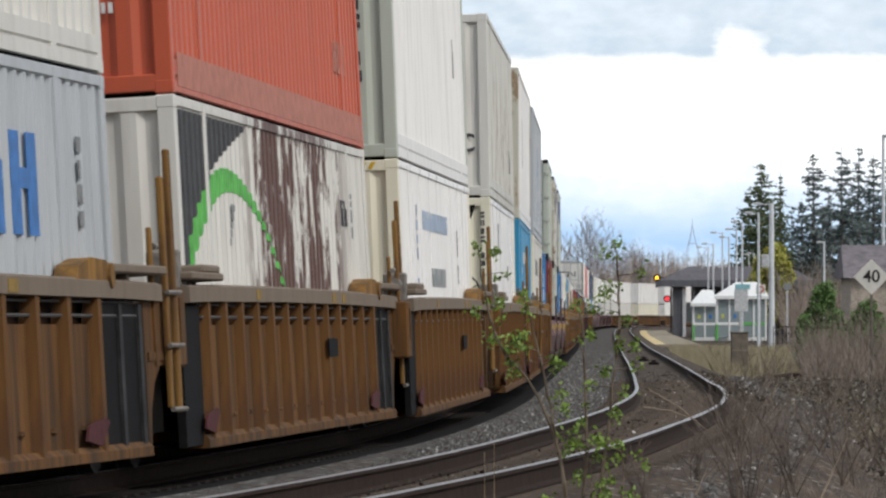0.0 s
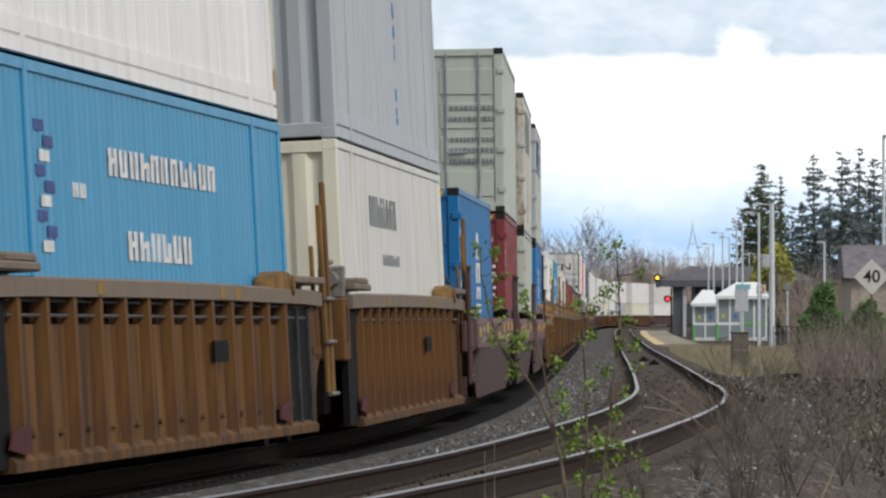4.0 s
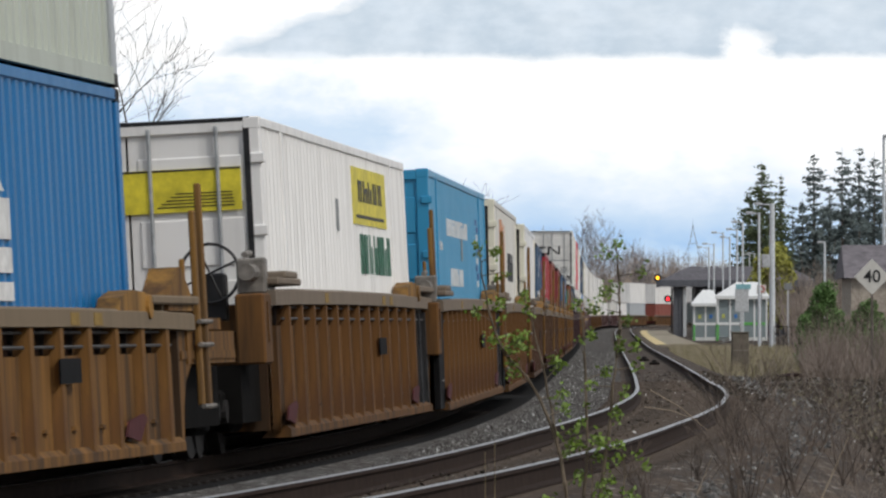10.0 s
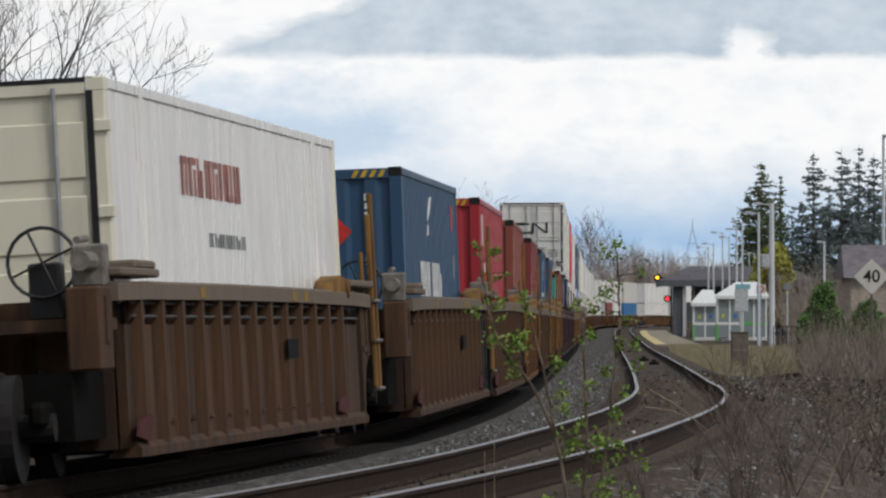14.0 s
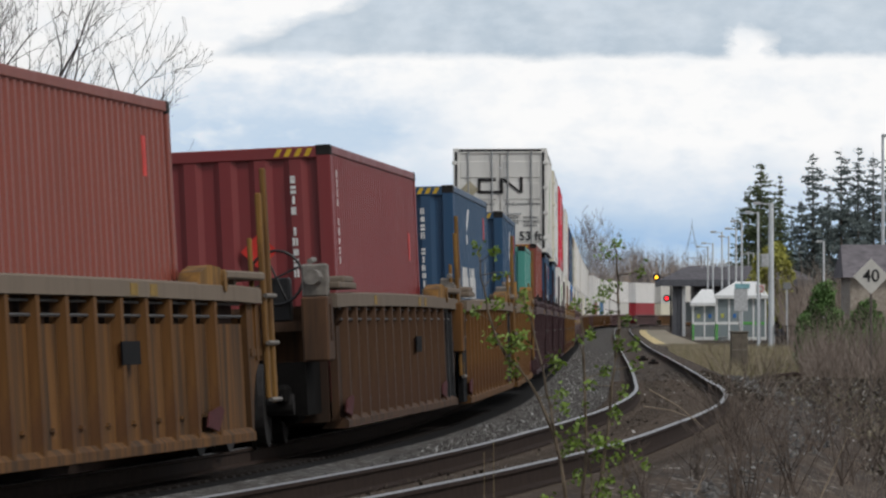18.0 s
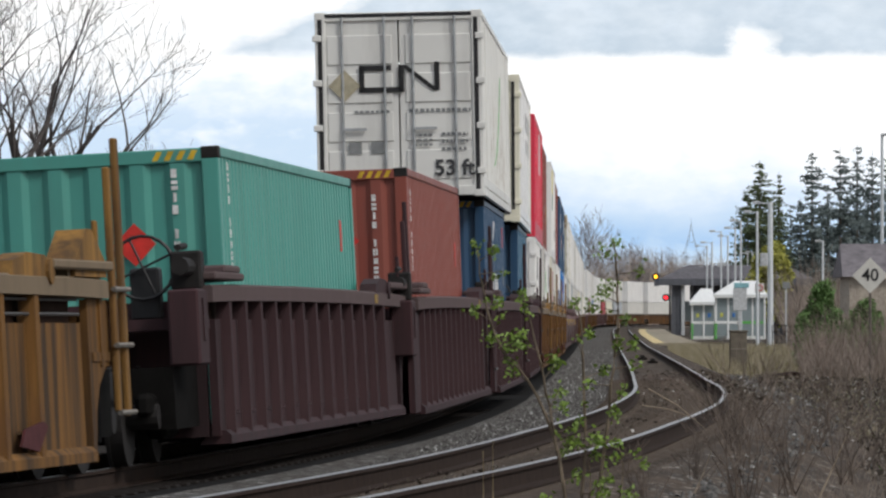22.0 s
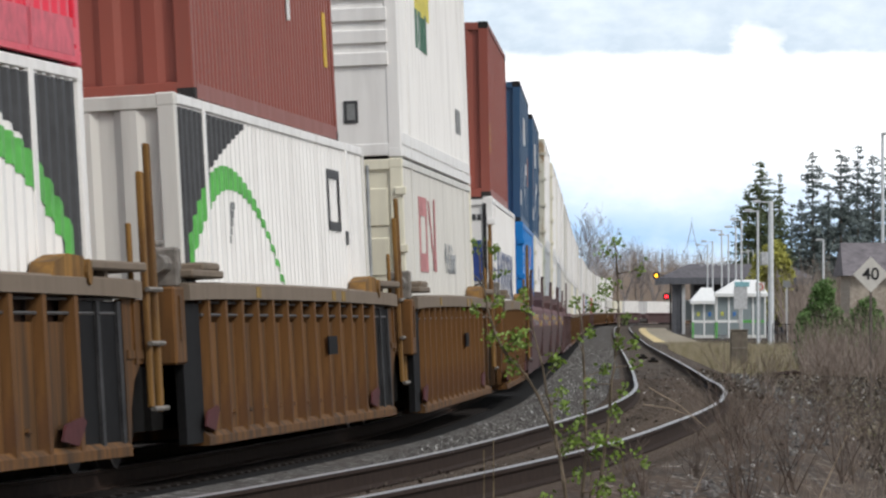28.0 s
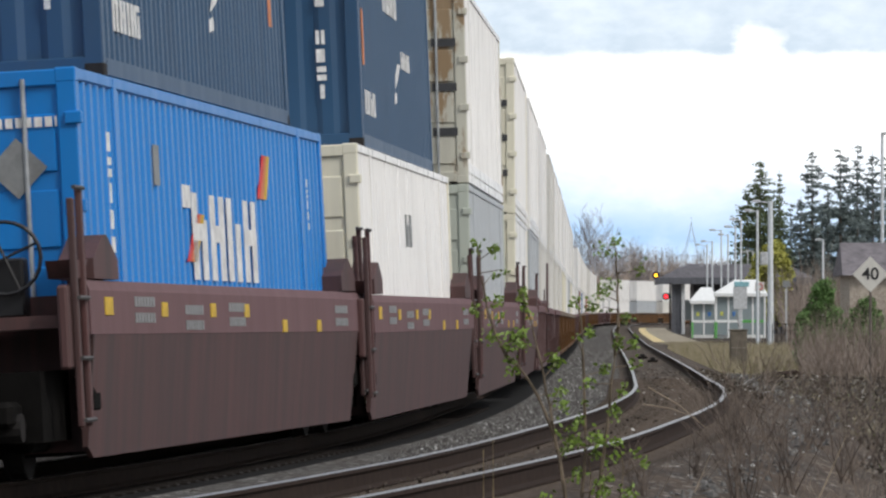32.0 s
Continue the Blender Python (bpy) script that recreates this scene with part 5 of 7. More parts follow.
for k, (x, top, depth, rad, m, sp) in enumerate(SPRUCES):
    f = at_px(x, top, depth)
    spruce("spruce_tree", (f.x, depth, 0.8), f.z - 0.8, rad, 70 + k, "tall dark spruce with drooping boughs" if m is M_NEEDLE else "tall thin-crowned spruce with gaps, haze-tinted blue-green", m, sp)


def leafy_bush(name, centre, size, count, leaf, material, seed, label, category="bush"):
    """A bush of forked stems and many small leaf clumps."""
    rnd = random.Random(seed)
    th = thing(name, label, category)
    th.location = (centre[0], centre[1], centre[2])
    sx, sy, sz = size
    bm = bmesh.new()
    for k in range(9):
        a = k * 0.7
        rod(bm, (math.cos(a) * sx * 0.1, math.sin(a) * sy * 0.1, -0.2), (math.cos(a) * sx * 0.35, math.sin(a) * sy * 0.35, sz * 0.7), 0.03 * sz ** 0.5, 0.01, 5)
    part("branchwork", bm, M_TWIG, th)
    verts, faces = [], []
    lumps = []
    for k in range(22):
        a, h = k * 2.4 + rnd.uniform(-0.5, 0.5), (k + 0.5) / 22
        r = math.sqrt(max(0.05, 1 - (h * 1.55 - 0.62) ** 2)) * rnd.uniform(0.35, 0.85)
        lumps.append((Vector((math.cos(a) * r * sx * 0.42, math.sin(a) * r * sy * 0.42, (0.12 + 0.76 * h) * sz)), rnd.uniform(0.14, 0.24) * min(sx, sy, sz) * 1.2))
    for _ in range(count):
        mid, rad = rnd.choice(lumps)
        c = mid + Vector((rnd.gauss(0, 1), rnd.gauss(0, 1), rnd.gauss(0, 1))).normalized() * rad * rnd.random() ** 0.4
        i = len(verts)
        d = Vector((rnd.uniform(-1, 1), rnd.uniform(-1, 1), rnd.uniform(-0.2, 1))).normalized() * leaf
        e = d.cross(Vector((rnd.uniform(-1, 1), rnd.uniform(-1, 1), rnd.uniform(-1, 1)))).normalized() * leaf * 0.4
        verts += [tuple(c - d * 0.5), tuple(c + e), tuple(c + d), tuple(c - e)]
        faces.append((i, i + 1, i + 2, i + 3))
    me = bpy.data.meshes.new("foliage")
    me.from_pydata(verts, [], faces)
    me.materials.append(material)
    part("foliage", me, None, th)
    return th


leafy_bush("willow_bush", (*at_px(1368, 500, 540).xy, 0.8), (4.6, 4, 8.6), 4200, 0.30, M_WILLOW, 5, "yellow-green spring willow behind the station", "tree")
for x, dep, size, count, seed in ((1458, 186, (1.5, 1.2, 3.15), 5200, 6), (1424, 184, (0.9, 0.8, 2.1), 2200, 9), (1536, 176, (1.25, 1.0, 2.55), 4200, 8), (1506, 178, (0.7, 0.7, 1.9), 1500, 12)):
    leafy_bush("cedar_bush", (*at_px(x, 600, dep).xy, -0.3), size, count, 0.085, M_CEDAR, seed, "mid-green cedar bush among brown brush")


# ---- the station ----
M_SLAB = plain("weathered_tan_concrete", (0.31, 0.275, 0.21), 0.9, 0, 0.25, 1.2)


def platform():
    th = thing("platform", "low concrete platform with a worn yellow edge", "platform", kind="structure")
    ss = list(range(372, 700, 15))

    def shift(s):
        return siding_shift(s)[0] + 1.65, siding_shift(s)[1]
    bm = bmesh.new()
    sweep(bm, [(0, -0.8), (0, -0.31), (3.2, -0.29), (3.2, -0.8)], ss, shift)
    part("slab", bm, M_SLAB, th)
    bm = bmesh.new()
    sweep(bm, [(0.02, -0.306), (0.02, -0.296), (0.9, -0.290), (0.9, -0.300)], ss, shift)
    part("tactile_edge", bm, M_TACTILE, th, "worn yellow warning strip")


platform()


M_SHELTER_COL = plain("pale_post_paint", (0.5, 0.52, 0.53), 0.5)


def station():
    d = 560.0
    th = thing("station_building", "low dark-grey station building with a wide shingled hip roof", "station")
    a, b = at_px(1168, 498, d), at_px(1440, 498, d)
    base = at_px(1300, 588, d).z
    ridge = at_px(1300, 471, d).z
    eave = a.z
    bm = bmesh.new()
    y0, y1 = d - 5, d + 9
    v = [bm.verts.new(p) for p in ((a.x, y0, eave), (b.x, y0, eave), (b.x, y1, eave), (a.x, y1, eave), (a.x + 2.9, d + 2, ridge), (b.x - 2.5, d + 2, ridge))]
    for f in ((0, 1, 5, 4), (1, 2, 5), (2, 3, 4, 5), (3, 0, 4), (3, 2, 1, 0)):
        bm.faces.new([v[k] for k in f])
    roof = part("roof", bm, M_ROOF, th)
    bm = bmesh.new()
    box(bm, a.x - 0.05, b.x + 0.05, y0 - 0.08, y0, eave - 0.55, eave + 0.08)
    box(bm, a.x - 0.08, a.x, y0, y1, eave - 0.55, eave + 0.08)
    part("fascia", bm, M_WALL, roof)
    wl = at_px(1200, 500, d).x
    block("wall", M_WALL, th, (wl + 1.6, b.x - 1.0, d - 1.5, d + 7, base - 0.6, eave))
    for x in (1193, 1201):
        px = at_px(x, 500, d).x
        block("column", M_WALL, th, (px - 0.28, px + 0.28, y0 + 0.7, y0 + 1.3, base - 0.6, eave - 0.3), 0.03)
    for x in (1222, 1240, 1258, 1276, 1395, 1412):
        px = at_px(x, 500, d).x
        w = part("window", (lambda bm: (box(bm, px - 0.5, px + 0.5, d - 1.56, d - 1.5, base + 0.9, base + 2.9), bm)[1])(bmesh.new()), M_GALV, th)
        block("pane", M_GLASS, w, (px - 0.42, px + 0.42, d - 1.58, d - 1.56, base + 1.0, base + 2.8))
    px = at_px(1208, 500, d).x
    block('column', M_SHELTER_COL, th, (px - 0.16, px + 0.16, y0 + 0.5, y0 + 0.8, base - 0.6, eave - 0.1), 0.02, 'pale post')
    for k in range(7):
        px = a.x + 3.0 + k * 0.55
        block("roof_vent", M_PALEWALL, th, (px, px + 0.3, d + 1.2, d + 1.7, ridge - 0.62 + k * 0.08, ridge - 0.25 + k * 0.08), 0.03)


station()


def shelter(x0, x1, y_peak, y_eave, depth):
    th = thing("platform_shelter", "small glazed platform shelter with a pale pitched roof", "shelter", "platform shelters")
    a, b = at_px(x0, y_eave, depth), at_px(x1, y_eave, depth)
    base = at_px(x0, 603, depth).z
    peak = at_px(x0, y_peak, depth).z
    w = b.x - a.x
    bm = bmesh.new()
    v = [bm.verts.new(p) for p in ((a.x - 0.2, depth - 0.3, a.z), (b.x + 0.2, depth - 0.3, a.z), (b.x + 0.2, depth + 2.4, a.z), (a.x - 0.2, depth + 2.4, a.z), (a.x + w * 0.40, depth + 1.1, peak), (b.x - w * 0.12, depth + 1.1, peak))]
    for f in ((0, 1, 5, 4), (1, 2, 5), (2, 3, 4, 5), (3, 0, 4), (3, 2, 1, 0)):
        bm.faces.new([v[k] for k in f])
    roof = part("roof", bm, M_SHELTER, th)
    block("fascia", M_SHELTER, roof, (a.x - 0.22, b.x + 0.22, depth - 0.36, depth - 0.30, a.z - 0.22, a.z + 0.02))
    n = max(2, round(w / 0.85))
    for k in range(n + 1):
        x = a.x + w * k / n
        block("post", M_LIMEP if k in (0, 2) else M_SHELTER, th, (x - 0.07, x + 0.07, depth, depth + 0.12, base, base + 1.2 if k in (0, 2) else a.z), 0.01)
        if k in (0, 2):
            block("post", M_SHELTER, th, (x - 0.07, x + 0.07, depth, depth + 0.12, base + 1.2, a.z), 0.01)
    for k in range(n):
        x = a.x + w * k / n
        block("pane", M_GLASS, th, (x + 0.07, x + w / n - 0.07, depth + 0.05, depth + 0.07, base + 1.35, a.z - 0.25))
        block("lower_pane", M_GLASS, th, (x + 0.07, x + w / n - 0.07, depth + 0.05, depth + 0.07, base + 0.25, base + 1.15))
        block("rail", M_LIMEP if k >= n - 2 and n > 3 else M_SHELTER, th, (x + 0.07, x + w / n - 0.07, depth + 0.02, depth + 0.1, base + 1.15, base + 1.35))
        if k in (0, 1):
            block("notice", M_NOTICE if k == 0 else M_BLUEP, th, (x + 0.3, x + 0.52, depth + 0.02, depth + 0.04, base + 1.65, base + 1.95), 0.0, "small posted notice")
    block("back_wall", M_SHELTER, th, (a.x, b.x, depth + 2.1, depth + 2.2, base, a.z))


M_SHELTER = plain("off_white_enamel", (0.78, 0.80, 0.79), 0.5, 0, 0.08)
M_NOTICE = plain("yellow_green_notice", (0.50, 0.52, 0.10), 0.5)
shelter(1228, 1268, 513, 537, 430)
shelter(1270, 1356, 499, 524, 424)


def lamp_post(x, y_top, depth, arm, r=0.09):
    th = thing("lamp_post", "tall pale galvanised platform lamp post", "lamp post", "platform lamp posts")
    t = at_px(x, y_top, depth)
    th.location = (t.x, depth, 0)
    base = 0.0 if depth < 300 else 0.15
    bm = bmesh.new()
    rod(bm, (0, 0, base - 0.4), (0, 0, t.z), r, r * 0.75, 10)
    part("pole", bm, M_POLE, th)
    bm = bmesh.new()
    rod(bm, (0, 0, t.z - 0.12), (arm, 0, t.z - 0.02), 0.04, 0.035, 6)
    part("arm", bm, M_POLE, th)
    block("lamp_head", M_PALEWALL, th, (arm - 0.36, arm + 0.1, -0.16, 0.16, t.z - 0.10, t.z + 0.06), 0.03)


for x, y, depth, arm, r in [(1366, 360, 352, -0.75, 0.2), (1343, 376, 375, -0.5, 0.1), (1314, 392, 414, -0.45, 0.09), (1304, 405, 445, -0.5, 0.09), (1291, 419, 487, -0.5, 0.09), (1279, 411, 470, -0.6, 0.08),
                            (1263, 431, 527, -0.7, 0.09), (1254, 437, 550, -0.8, 0.09), (1564, 240, 330, 0.3, 0.11), (1326, 450, 600, -0.5, 0.08), (1335, 448, 590, -0.4, 0.08), (1459, 428, 430, -0.2, 0.1)]:
    lamp_post(x, y, depth, arm, r)


def small_station_things():
    # equipment cabinet on the large lamp post
    c = at_px(1355, 462, 351)
    th = thing("pole_cabinet", "pale grey metal cabinet on the lamp post", "cabinet")
    block("case", M_PALEWALL, th, (c.x - 0.22, c.x + 0.2, 350.6, 351.9, c.z - 0.4, c.z + 0.4), 0.02)
    # information pylon
    a = at_px(1303, 503, 405)
    th = thing("information_pylon", "grey information pylon with a pale blue head on the platform", "sign")
    block("panel", M_PALEWALL, th, (a.x - 0.1, a.x + 0.85, 405, 405.15, a.z - 1.95, a.z - 0.35), 0.02)
    block("leg", M_PALEWALL, th, (a.x + 0.25, a.x + 0.5, 405.03, 405.12, 0.1, a.z - 1.95), 0.01)
    block("head", plain("pale_blue_sign", (0.25, 0.5, 0.55), 0.5), th, (a.x - 0.05, a.x + 1.0, 404.97, 405.18, a.z - 0.35, a.z), 0.02)
    # prohibition sign on a post
    a = at_px(1347, 512, 400)
    th = thing("platform_sign", "white square sign with a red ring on a post", "sign")
    block("plate", M_SIGN, th, (a.x - 0.32, a.x + 0.32, 400, 400.03, a.z - 0.32, a.z + 0.32), 0.01)
    bm = bmesh.new()
    for k in range(16):
        p, q = k * math.pi / 8, (k + 1) * math.pi / 8
        rod(bm, (a.x + 0.2 * math.cos(p), 399.98, a.z + 0.2 * math.sin(p)), (a.x + 0.2 * math.cos(q), 399.98, a.z + 0.2 * math.sin(q)), 0.035, n=5)
    part("ring", bm, M_REDP, th)
    block("post", M_GALV, th, (a.x - 0.04, a.x + 0.04, 400.03, 400.1, 0.0, a.z + 0.3))
    # handrail fence
    th = thing("handrail_fence", "grey tubular handrail fence beside the platform", "fence")
    f0, f1 = at_px(1366, 578, 340), at_px(1432, 580, 330)
    for k in range(7):
        x = f0.x + (f1.x - f0.x) * k / 6
        bm = bmesh.new()
        rod(bm, (x, 338, -0.2), (x, 338, f0.z), 0.03, n=6)
        part("post", bm, M_STEEL, th)
    for z in (f0.z, f0.z - 0.4):
        bm = bmesh.new()
        rod(bm, (f0.x, 338, z), (f1.x, 338, z), 0.03, n=6)
        part("rail", bm, M_STEEL, th)
    # plain sign and its post by the building
    a = at_px(1394, 505, 380)
    th = thing("notice_board", "grey notice board on a pale post", "sign")
    block("board", M_GREYP, th, (a.x - 0.25, a.x + 0.25, 380, 380.05, a.z - 0.3, a.z + 0.15), 0.01)
    block("post", M_PALEWALL, th, (a.x - 0.06, a.x + 0.06, 380.05, 380.15, -0.1, a.z))


small_station_things()


def signal():
    d = 690.0
    th = thing("railway_signal", "trackside signal mast showing amber over red", "signal")
    y = at_px(1163, 492, d)
    r = at_px(1181, 529, d)
    foot = 0.6
    bm = bmesh.new()
    rod(bm, (r.x + 0.5, d, foot - 0.3), (r.x + 0.5, d, y.z + 0.4), 0.12, 0.1, 8)
    part("mast", bm, M_STEEL, th)
    for name, c, m, lab in (("upper_head", y, M_LENS_Y, "lit amber lamp"), ("lower_head", r, M_LENS_R, "lit red lamp")):
        bm = bmesh.new()
        rod(bm, (c.x, d - 0.25, c.z), (c.x, d - 0.18, c.z), 0.44, n=20)
        box(bm, c.x, r.x + 0.5, d - 0.18, d - 0.08, c.z - 0.06, c.z + 0.06)
        head = part(name, bm, M_BLACKP, th)
        bm = bmesh.new()
        rod(bm, (c.x, d - 0.30, c.z), (c.x, d - 0.255, c.z), 0.19, n=16)
        part("lens", bm, m, head, lab)


signal()


def church_mast():
    """An open lattice spire far off."""
    d = 1500.0
    th = thing("lattice_spire", "slender open lattice spire far beyond the station", "tower")
    apex = at_px(1226, 396, d)
    th.location = (apex.x, d, 0)
    def reach(dz):
        return 2.9 * (dz / 9.1) ** 1.35
    # Steel colour lightened so that the far spire fades as in haze.
    m = plain("hazed_pale_steel", (0.38, 0.42, 0.47), 0.6)
    for k in range(4):
        a = k * math.pi / 2 + 0.6
        bm = bmesh.new()
        tube(bm, [Vector((math.cos(a) * reach(dz), math.sin(a) * reach(dz), apex.z - dz)) for dz in (apex.z - 0.4, 16, 12, 9, 6.5, 4.5, 3, 1.5, 0.3)], [0.055] * 9)
        part("leg", bm, m, th)
    bm = bmesh.new()
    rod(bm, (0, 0, apex.z - 1.0), (0, 0, apex.z + 1.2), 0.07, 0.04, 5)
    part("finial", bm, m, th)
    for dz in (5.2, 9.0, 12.5):
        bm = bmesh.new()
        ring = [Vector((math.cos(k * math.pi / 2 + 0.6) * reach(dz), math.sin(k * math.pi / 2 + 0.6) * reach(dz), apex.z - dz)) for k in range(5)]
        tube(bm, ring, [0.04] * 5)
        part("brace_ring", bm, m, th)


church_mast()


def house():
    d = 300.0
    th = thing("house", "house with a grey-brown shingled roof behind brush", "house")
    a, b = at_px(1497, 432, d), at_px(1600, 432, d)
    bm = bmesh.new()
    e = at_px(1497, 492, d).z
    v = [bm.verts.new(p) for p in ((a.x - 0.1, d, e), (b.x, d, e), (b.x, d + 8, e), (a.x - 0.1, d + 8, e), (a.x + 0.05, d + 4, a.z), (b.x, d + 4, a.z))]
    for f in ((0, 1, 5, 4), (1, 2, 5), (2, 3, 4, 5), (3, 0, 4), (3, 2, 1, 0)):
        bm.faces.new([v[k] for k in f])
    part("roof", bm, M_ROOFB, th)
    block("wall", plain("tan_brick_wall", (0.42, 0.37, 0.31), 0.85), th, (a.x + 0.3, b.x, d + 0.4, d + 7.6, -0.4, e))


house()


# ---- trackside ----
def speed_sign():
    d = 101.0
    c = at_px(1543, 490, d)
    th = thing("speed_sign", "white diamond speed sign with black figures on a post", "sign")
    r = 0.315
    bm = bmesh.new()
    prism(bm, [(c.x - r, c.z), (c.x, c.z - r), (c.x + r, c.z), (c.x, c.z + r)], "y", d, d + 0.012)
    plate = part("plate", bm, M_SIGN, th)
    cu = bpy.data.curves.new("figures", "FONT")
    cu.body = "40"
    cu.size = 0.30
    cu.extrude = 0.002
    cu.offset = 0.004
    cu.align_x, cu.align_y = "CENTER", "CENTER"
    tmp = bpy.data.objects.new("figures_curve", cu)
    scene.collection.objects.link(tmp)
    bpy.context.view_layer.update()
    me = bpy.data.meshes.new_from_object(tmp.evaluated_get(bpy.context.evaluated_depsgraph_get()))
    bpy.data.objects.remove(tmp)
    me.materials.clear()
    me.materials.append(M_BLACKP)
    fig = part("figures", me, None, plate, "black figures 40")
    fig.matrix_basis = pose(c.x, d - 0.004, c.z, 90, 0, 0)
    block("post", M_BARK, th, (c.x - 0.022, c.x + 0.022, d + 0.012, d + 0.05, -0.5, c.z + 0.1), 0.005)


speed_sign()


def trackside_cabinet():
    d = 190.0
    a, b = at_px(1295, 587, d), at_px(1325, 652, d)
    th = thing("trackside_cabinet", "weathered brown-grey equipment cabinet beside the track", "cabinet")
    m = plain("weathered_brown_grey_case", (0.16, 0.14, 0.11), 0.8)
    block("case", m, th, (a.x, b.x, d, d + 0.6, b.z - 0.2, a.z - 0.05), 0.02)
    block("lid", m, th, (a.x - 0.03, b.x + 0.03, d - 0.03, d + 0.63, a.z - 0.05, a.z), 0.015)
    block("door_seam", M_CONC, th, (a.x + 0.03, b.x - 0.05, d - 0.008, d, a.z - 0.63, a.z - 0.60))


trackside_cabinet()


def track_fittings():
    for x, y, dep in ((1140, 634, 190), (1158, 640, 180)):
        c = at_px(x, y, dep)
        th = thing("track_fitting", "small dark steel fitting between the rails", "fitting", "fittings between the rails")
        block("plate", M_TIE, th, (c.x - 0.16, c.x + 0.16, dep, dep + 0.5, c.z - 0.1, c.z - 0.02), 0.02)
        block("bolt_cap", M_STEEL, th, (c.x - 0.08, c.x + 0.08, dep + 0.2, dep + 0.5, c.z - 0.02, c.z + 0.06), 0.02)


track_fittings()


# ---- brush ----
M_STEM = plain("olive_brown_stem", (0.15, 0.12, 0.085), 0.8, 0, 0.3, 9)


def sapling():
    """Young tree with fresh leaves close to the camera; thin stems that fork and curve upward."""
    d = 30.0
    rnd = random.Random(3)
    th = thing("sapling", "thin sapling with fresh green leaves beside the track", "sapling")
    root = at_px(1022, 1075, d)
    th.location = (root.x, d, root.z)
    # foot, bend and tip of each stem, and its thickness
    stems = [((1022, 1075), (985, 790), (905, 640), 1.0), ((905, 640), (868, 560), (847, 440), 0.6), ((905, 640), (898, 618), (911, 600), 0.45), ((1024, 1075), (1037, 740), (1024, 538), 0.85),
             ((1040, 1075), (1078, 740), (1093, 610), 0.9), ((1093, 610), (1096, 530), (1090, 434), 0.7), ((990, 800), (962, 660), (926, 520), 0.6), ((1035, 1075), (1100, 880), (1092, 790), 0.5), ((1030, 1000), (1046, 842), (1016, 782), 0.45)]
    leaf_v, leaf_f = [], []

    def leafs(c, n, size, spread):
        for _ in range(n):
            i = len(leaf_v)
            o = Vector((rnd.gauss(0, 1), rnd.gauss(0, 1), rnd.gauss(0, 1))) * spread * 0.55
            dd = Vector((rnd.uniform(-1, 1), rnd.uniform(-1, 1), rnd.uniform(-1.0, 0.5))).normalized() * size * rnd.uniform(0.6, 1.3)
            ee = dd.cross(Vector((rnd.uniform(-0.7, 0.7), 1, rnd.uniform(-0.7, 0.7)))).normalized() * size * 0.34
            q = c + o
            leaf_v.extend([tuple(q), tuple(q + dd * 0.45 + ee), tuple(q + dd), tuple(q + dd * 0.45 - ee)])
            leaf_f.append((i, i + 1, i + 2, i + 3))
    for foot, bend, tip, w in stems:
        a, m, b = (at_px(*q, d) - root for q in (foot, bend, tip))
        n = 11
        pts = []
        for k in range(n + 1):
            t = k / n
            u = (m - (a + b) * 0.25) * 2
            q = a * (1 - t) ** 2 + u * (2 * t * (1 - t)) + b * t * t
            pts.append(q + Vector((rnd.uniform(-0.006, 0.006), rnd.uniform(-0.03, 0.03), 0)))
        bm = bmesh.new()
        tube(bm, pts, [0.0125 * w * (1.15 - 0.7 * k / n) for k in range(n + 1)])
        stem = part("stem", bm, M_STEM, th)
        for k in range(3, n):
            if rnd.random() < 0.8:
                q = pts[k]
                tw = q + Vector((rnd.choice((-1, 1)) * rnd.uniform(0.03, 0.12), rnd.uniform(-0.1, 0.1), rnd.uniform(0.0, 0.10)))
                bm = bmesh.new()
                rod(bm, q, tw, 0.003, 0.0016, 4)
                part("twig", bm, M_STEM, stem)
                leafs(tw, rnd.choice((8, 16, 28)), 0.027, rnd.uniform(0.024, 0.044))
            elif rnd.random() < 0.5:
                leafs(pts[k], 8, 0.024, 0.02)
        leafs(pts[-1], 22, 0.027, 0.032)
    me = bpy.data.meshes.new("leaves")
    me.from_pydata(leaf_v, [], leaf_f)
    me.materials.append(M_LEAF)
    part("leaves", me, None, th, "fresh light-green leaves")
    for x, y0, y1 in ((874, 900, 782), (857, 890, 800)):
        stalk = thing("dry_stalk", "pale dry weed stalk standing beside the track", "stalk", "dry stalks near the sapling")
        a, b = at_px(x, y0 + 150, d), at_px(x + 1, y1, d)
        bm = bmesh.new()
        tube(bm, [a, (a + b) / 2 + Vector((0.003, 0, 0)), b], [0.005, 0.004, 0.002])
        part("stem", bm, M_STRAW, stalk)


sapling()


def dry_shrub(x, y_base, depth, height, width, count, seed, label, material):
    rnd = random.Random(seed)
    th = thing("dry_shrub", label, "shrub", "leafless shrubs beside the track")
    f = at_px(x, y_base, depth)
    th.location = (f.x, depth, f.z)
    for _ in range(count):
        bm = bmesh.new()
        p = Vector((rnd.uniform(-0.1, 0.1) * width, rnd.uniform(-0.1, 0.1) * width, 0))
        d = Vector((rnd.uniform(-0.5, 0.5) * width / height, rnd.uniform(-0.4, 0.4) * width / height, 1)).normalized()
        limb(bm, p, d, height * rnd.uniform(0.45, 0.8), 0.007, 2, rnd, 0.35, 0.03, 0.0022, 0.62)
        part("stem", bm, material, th)
    return th


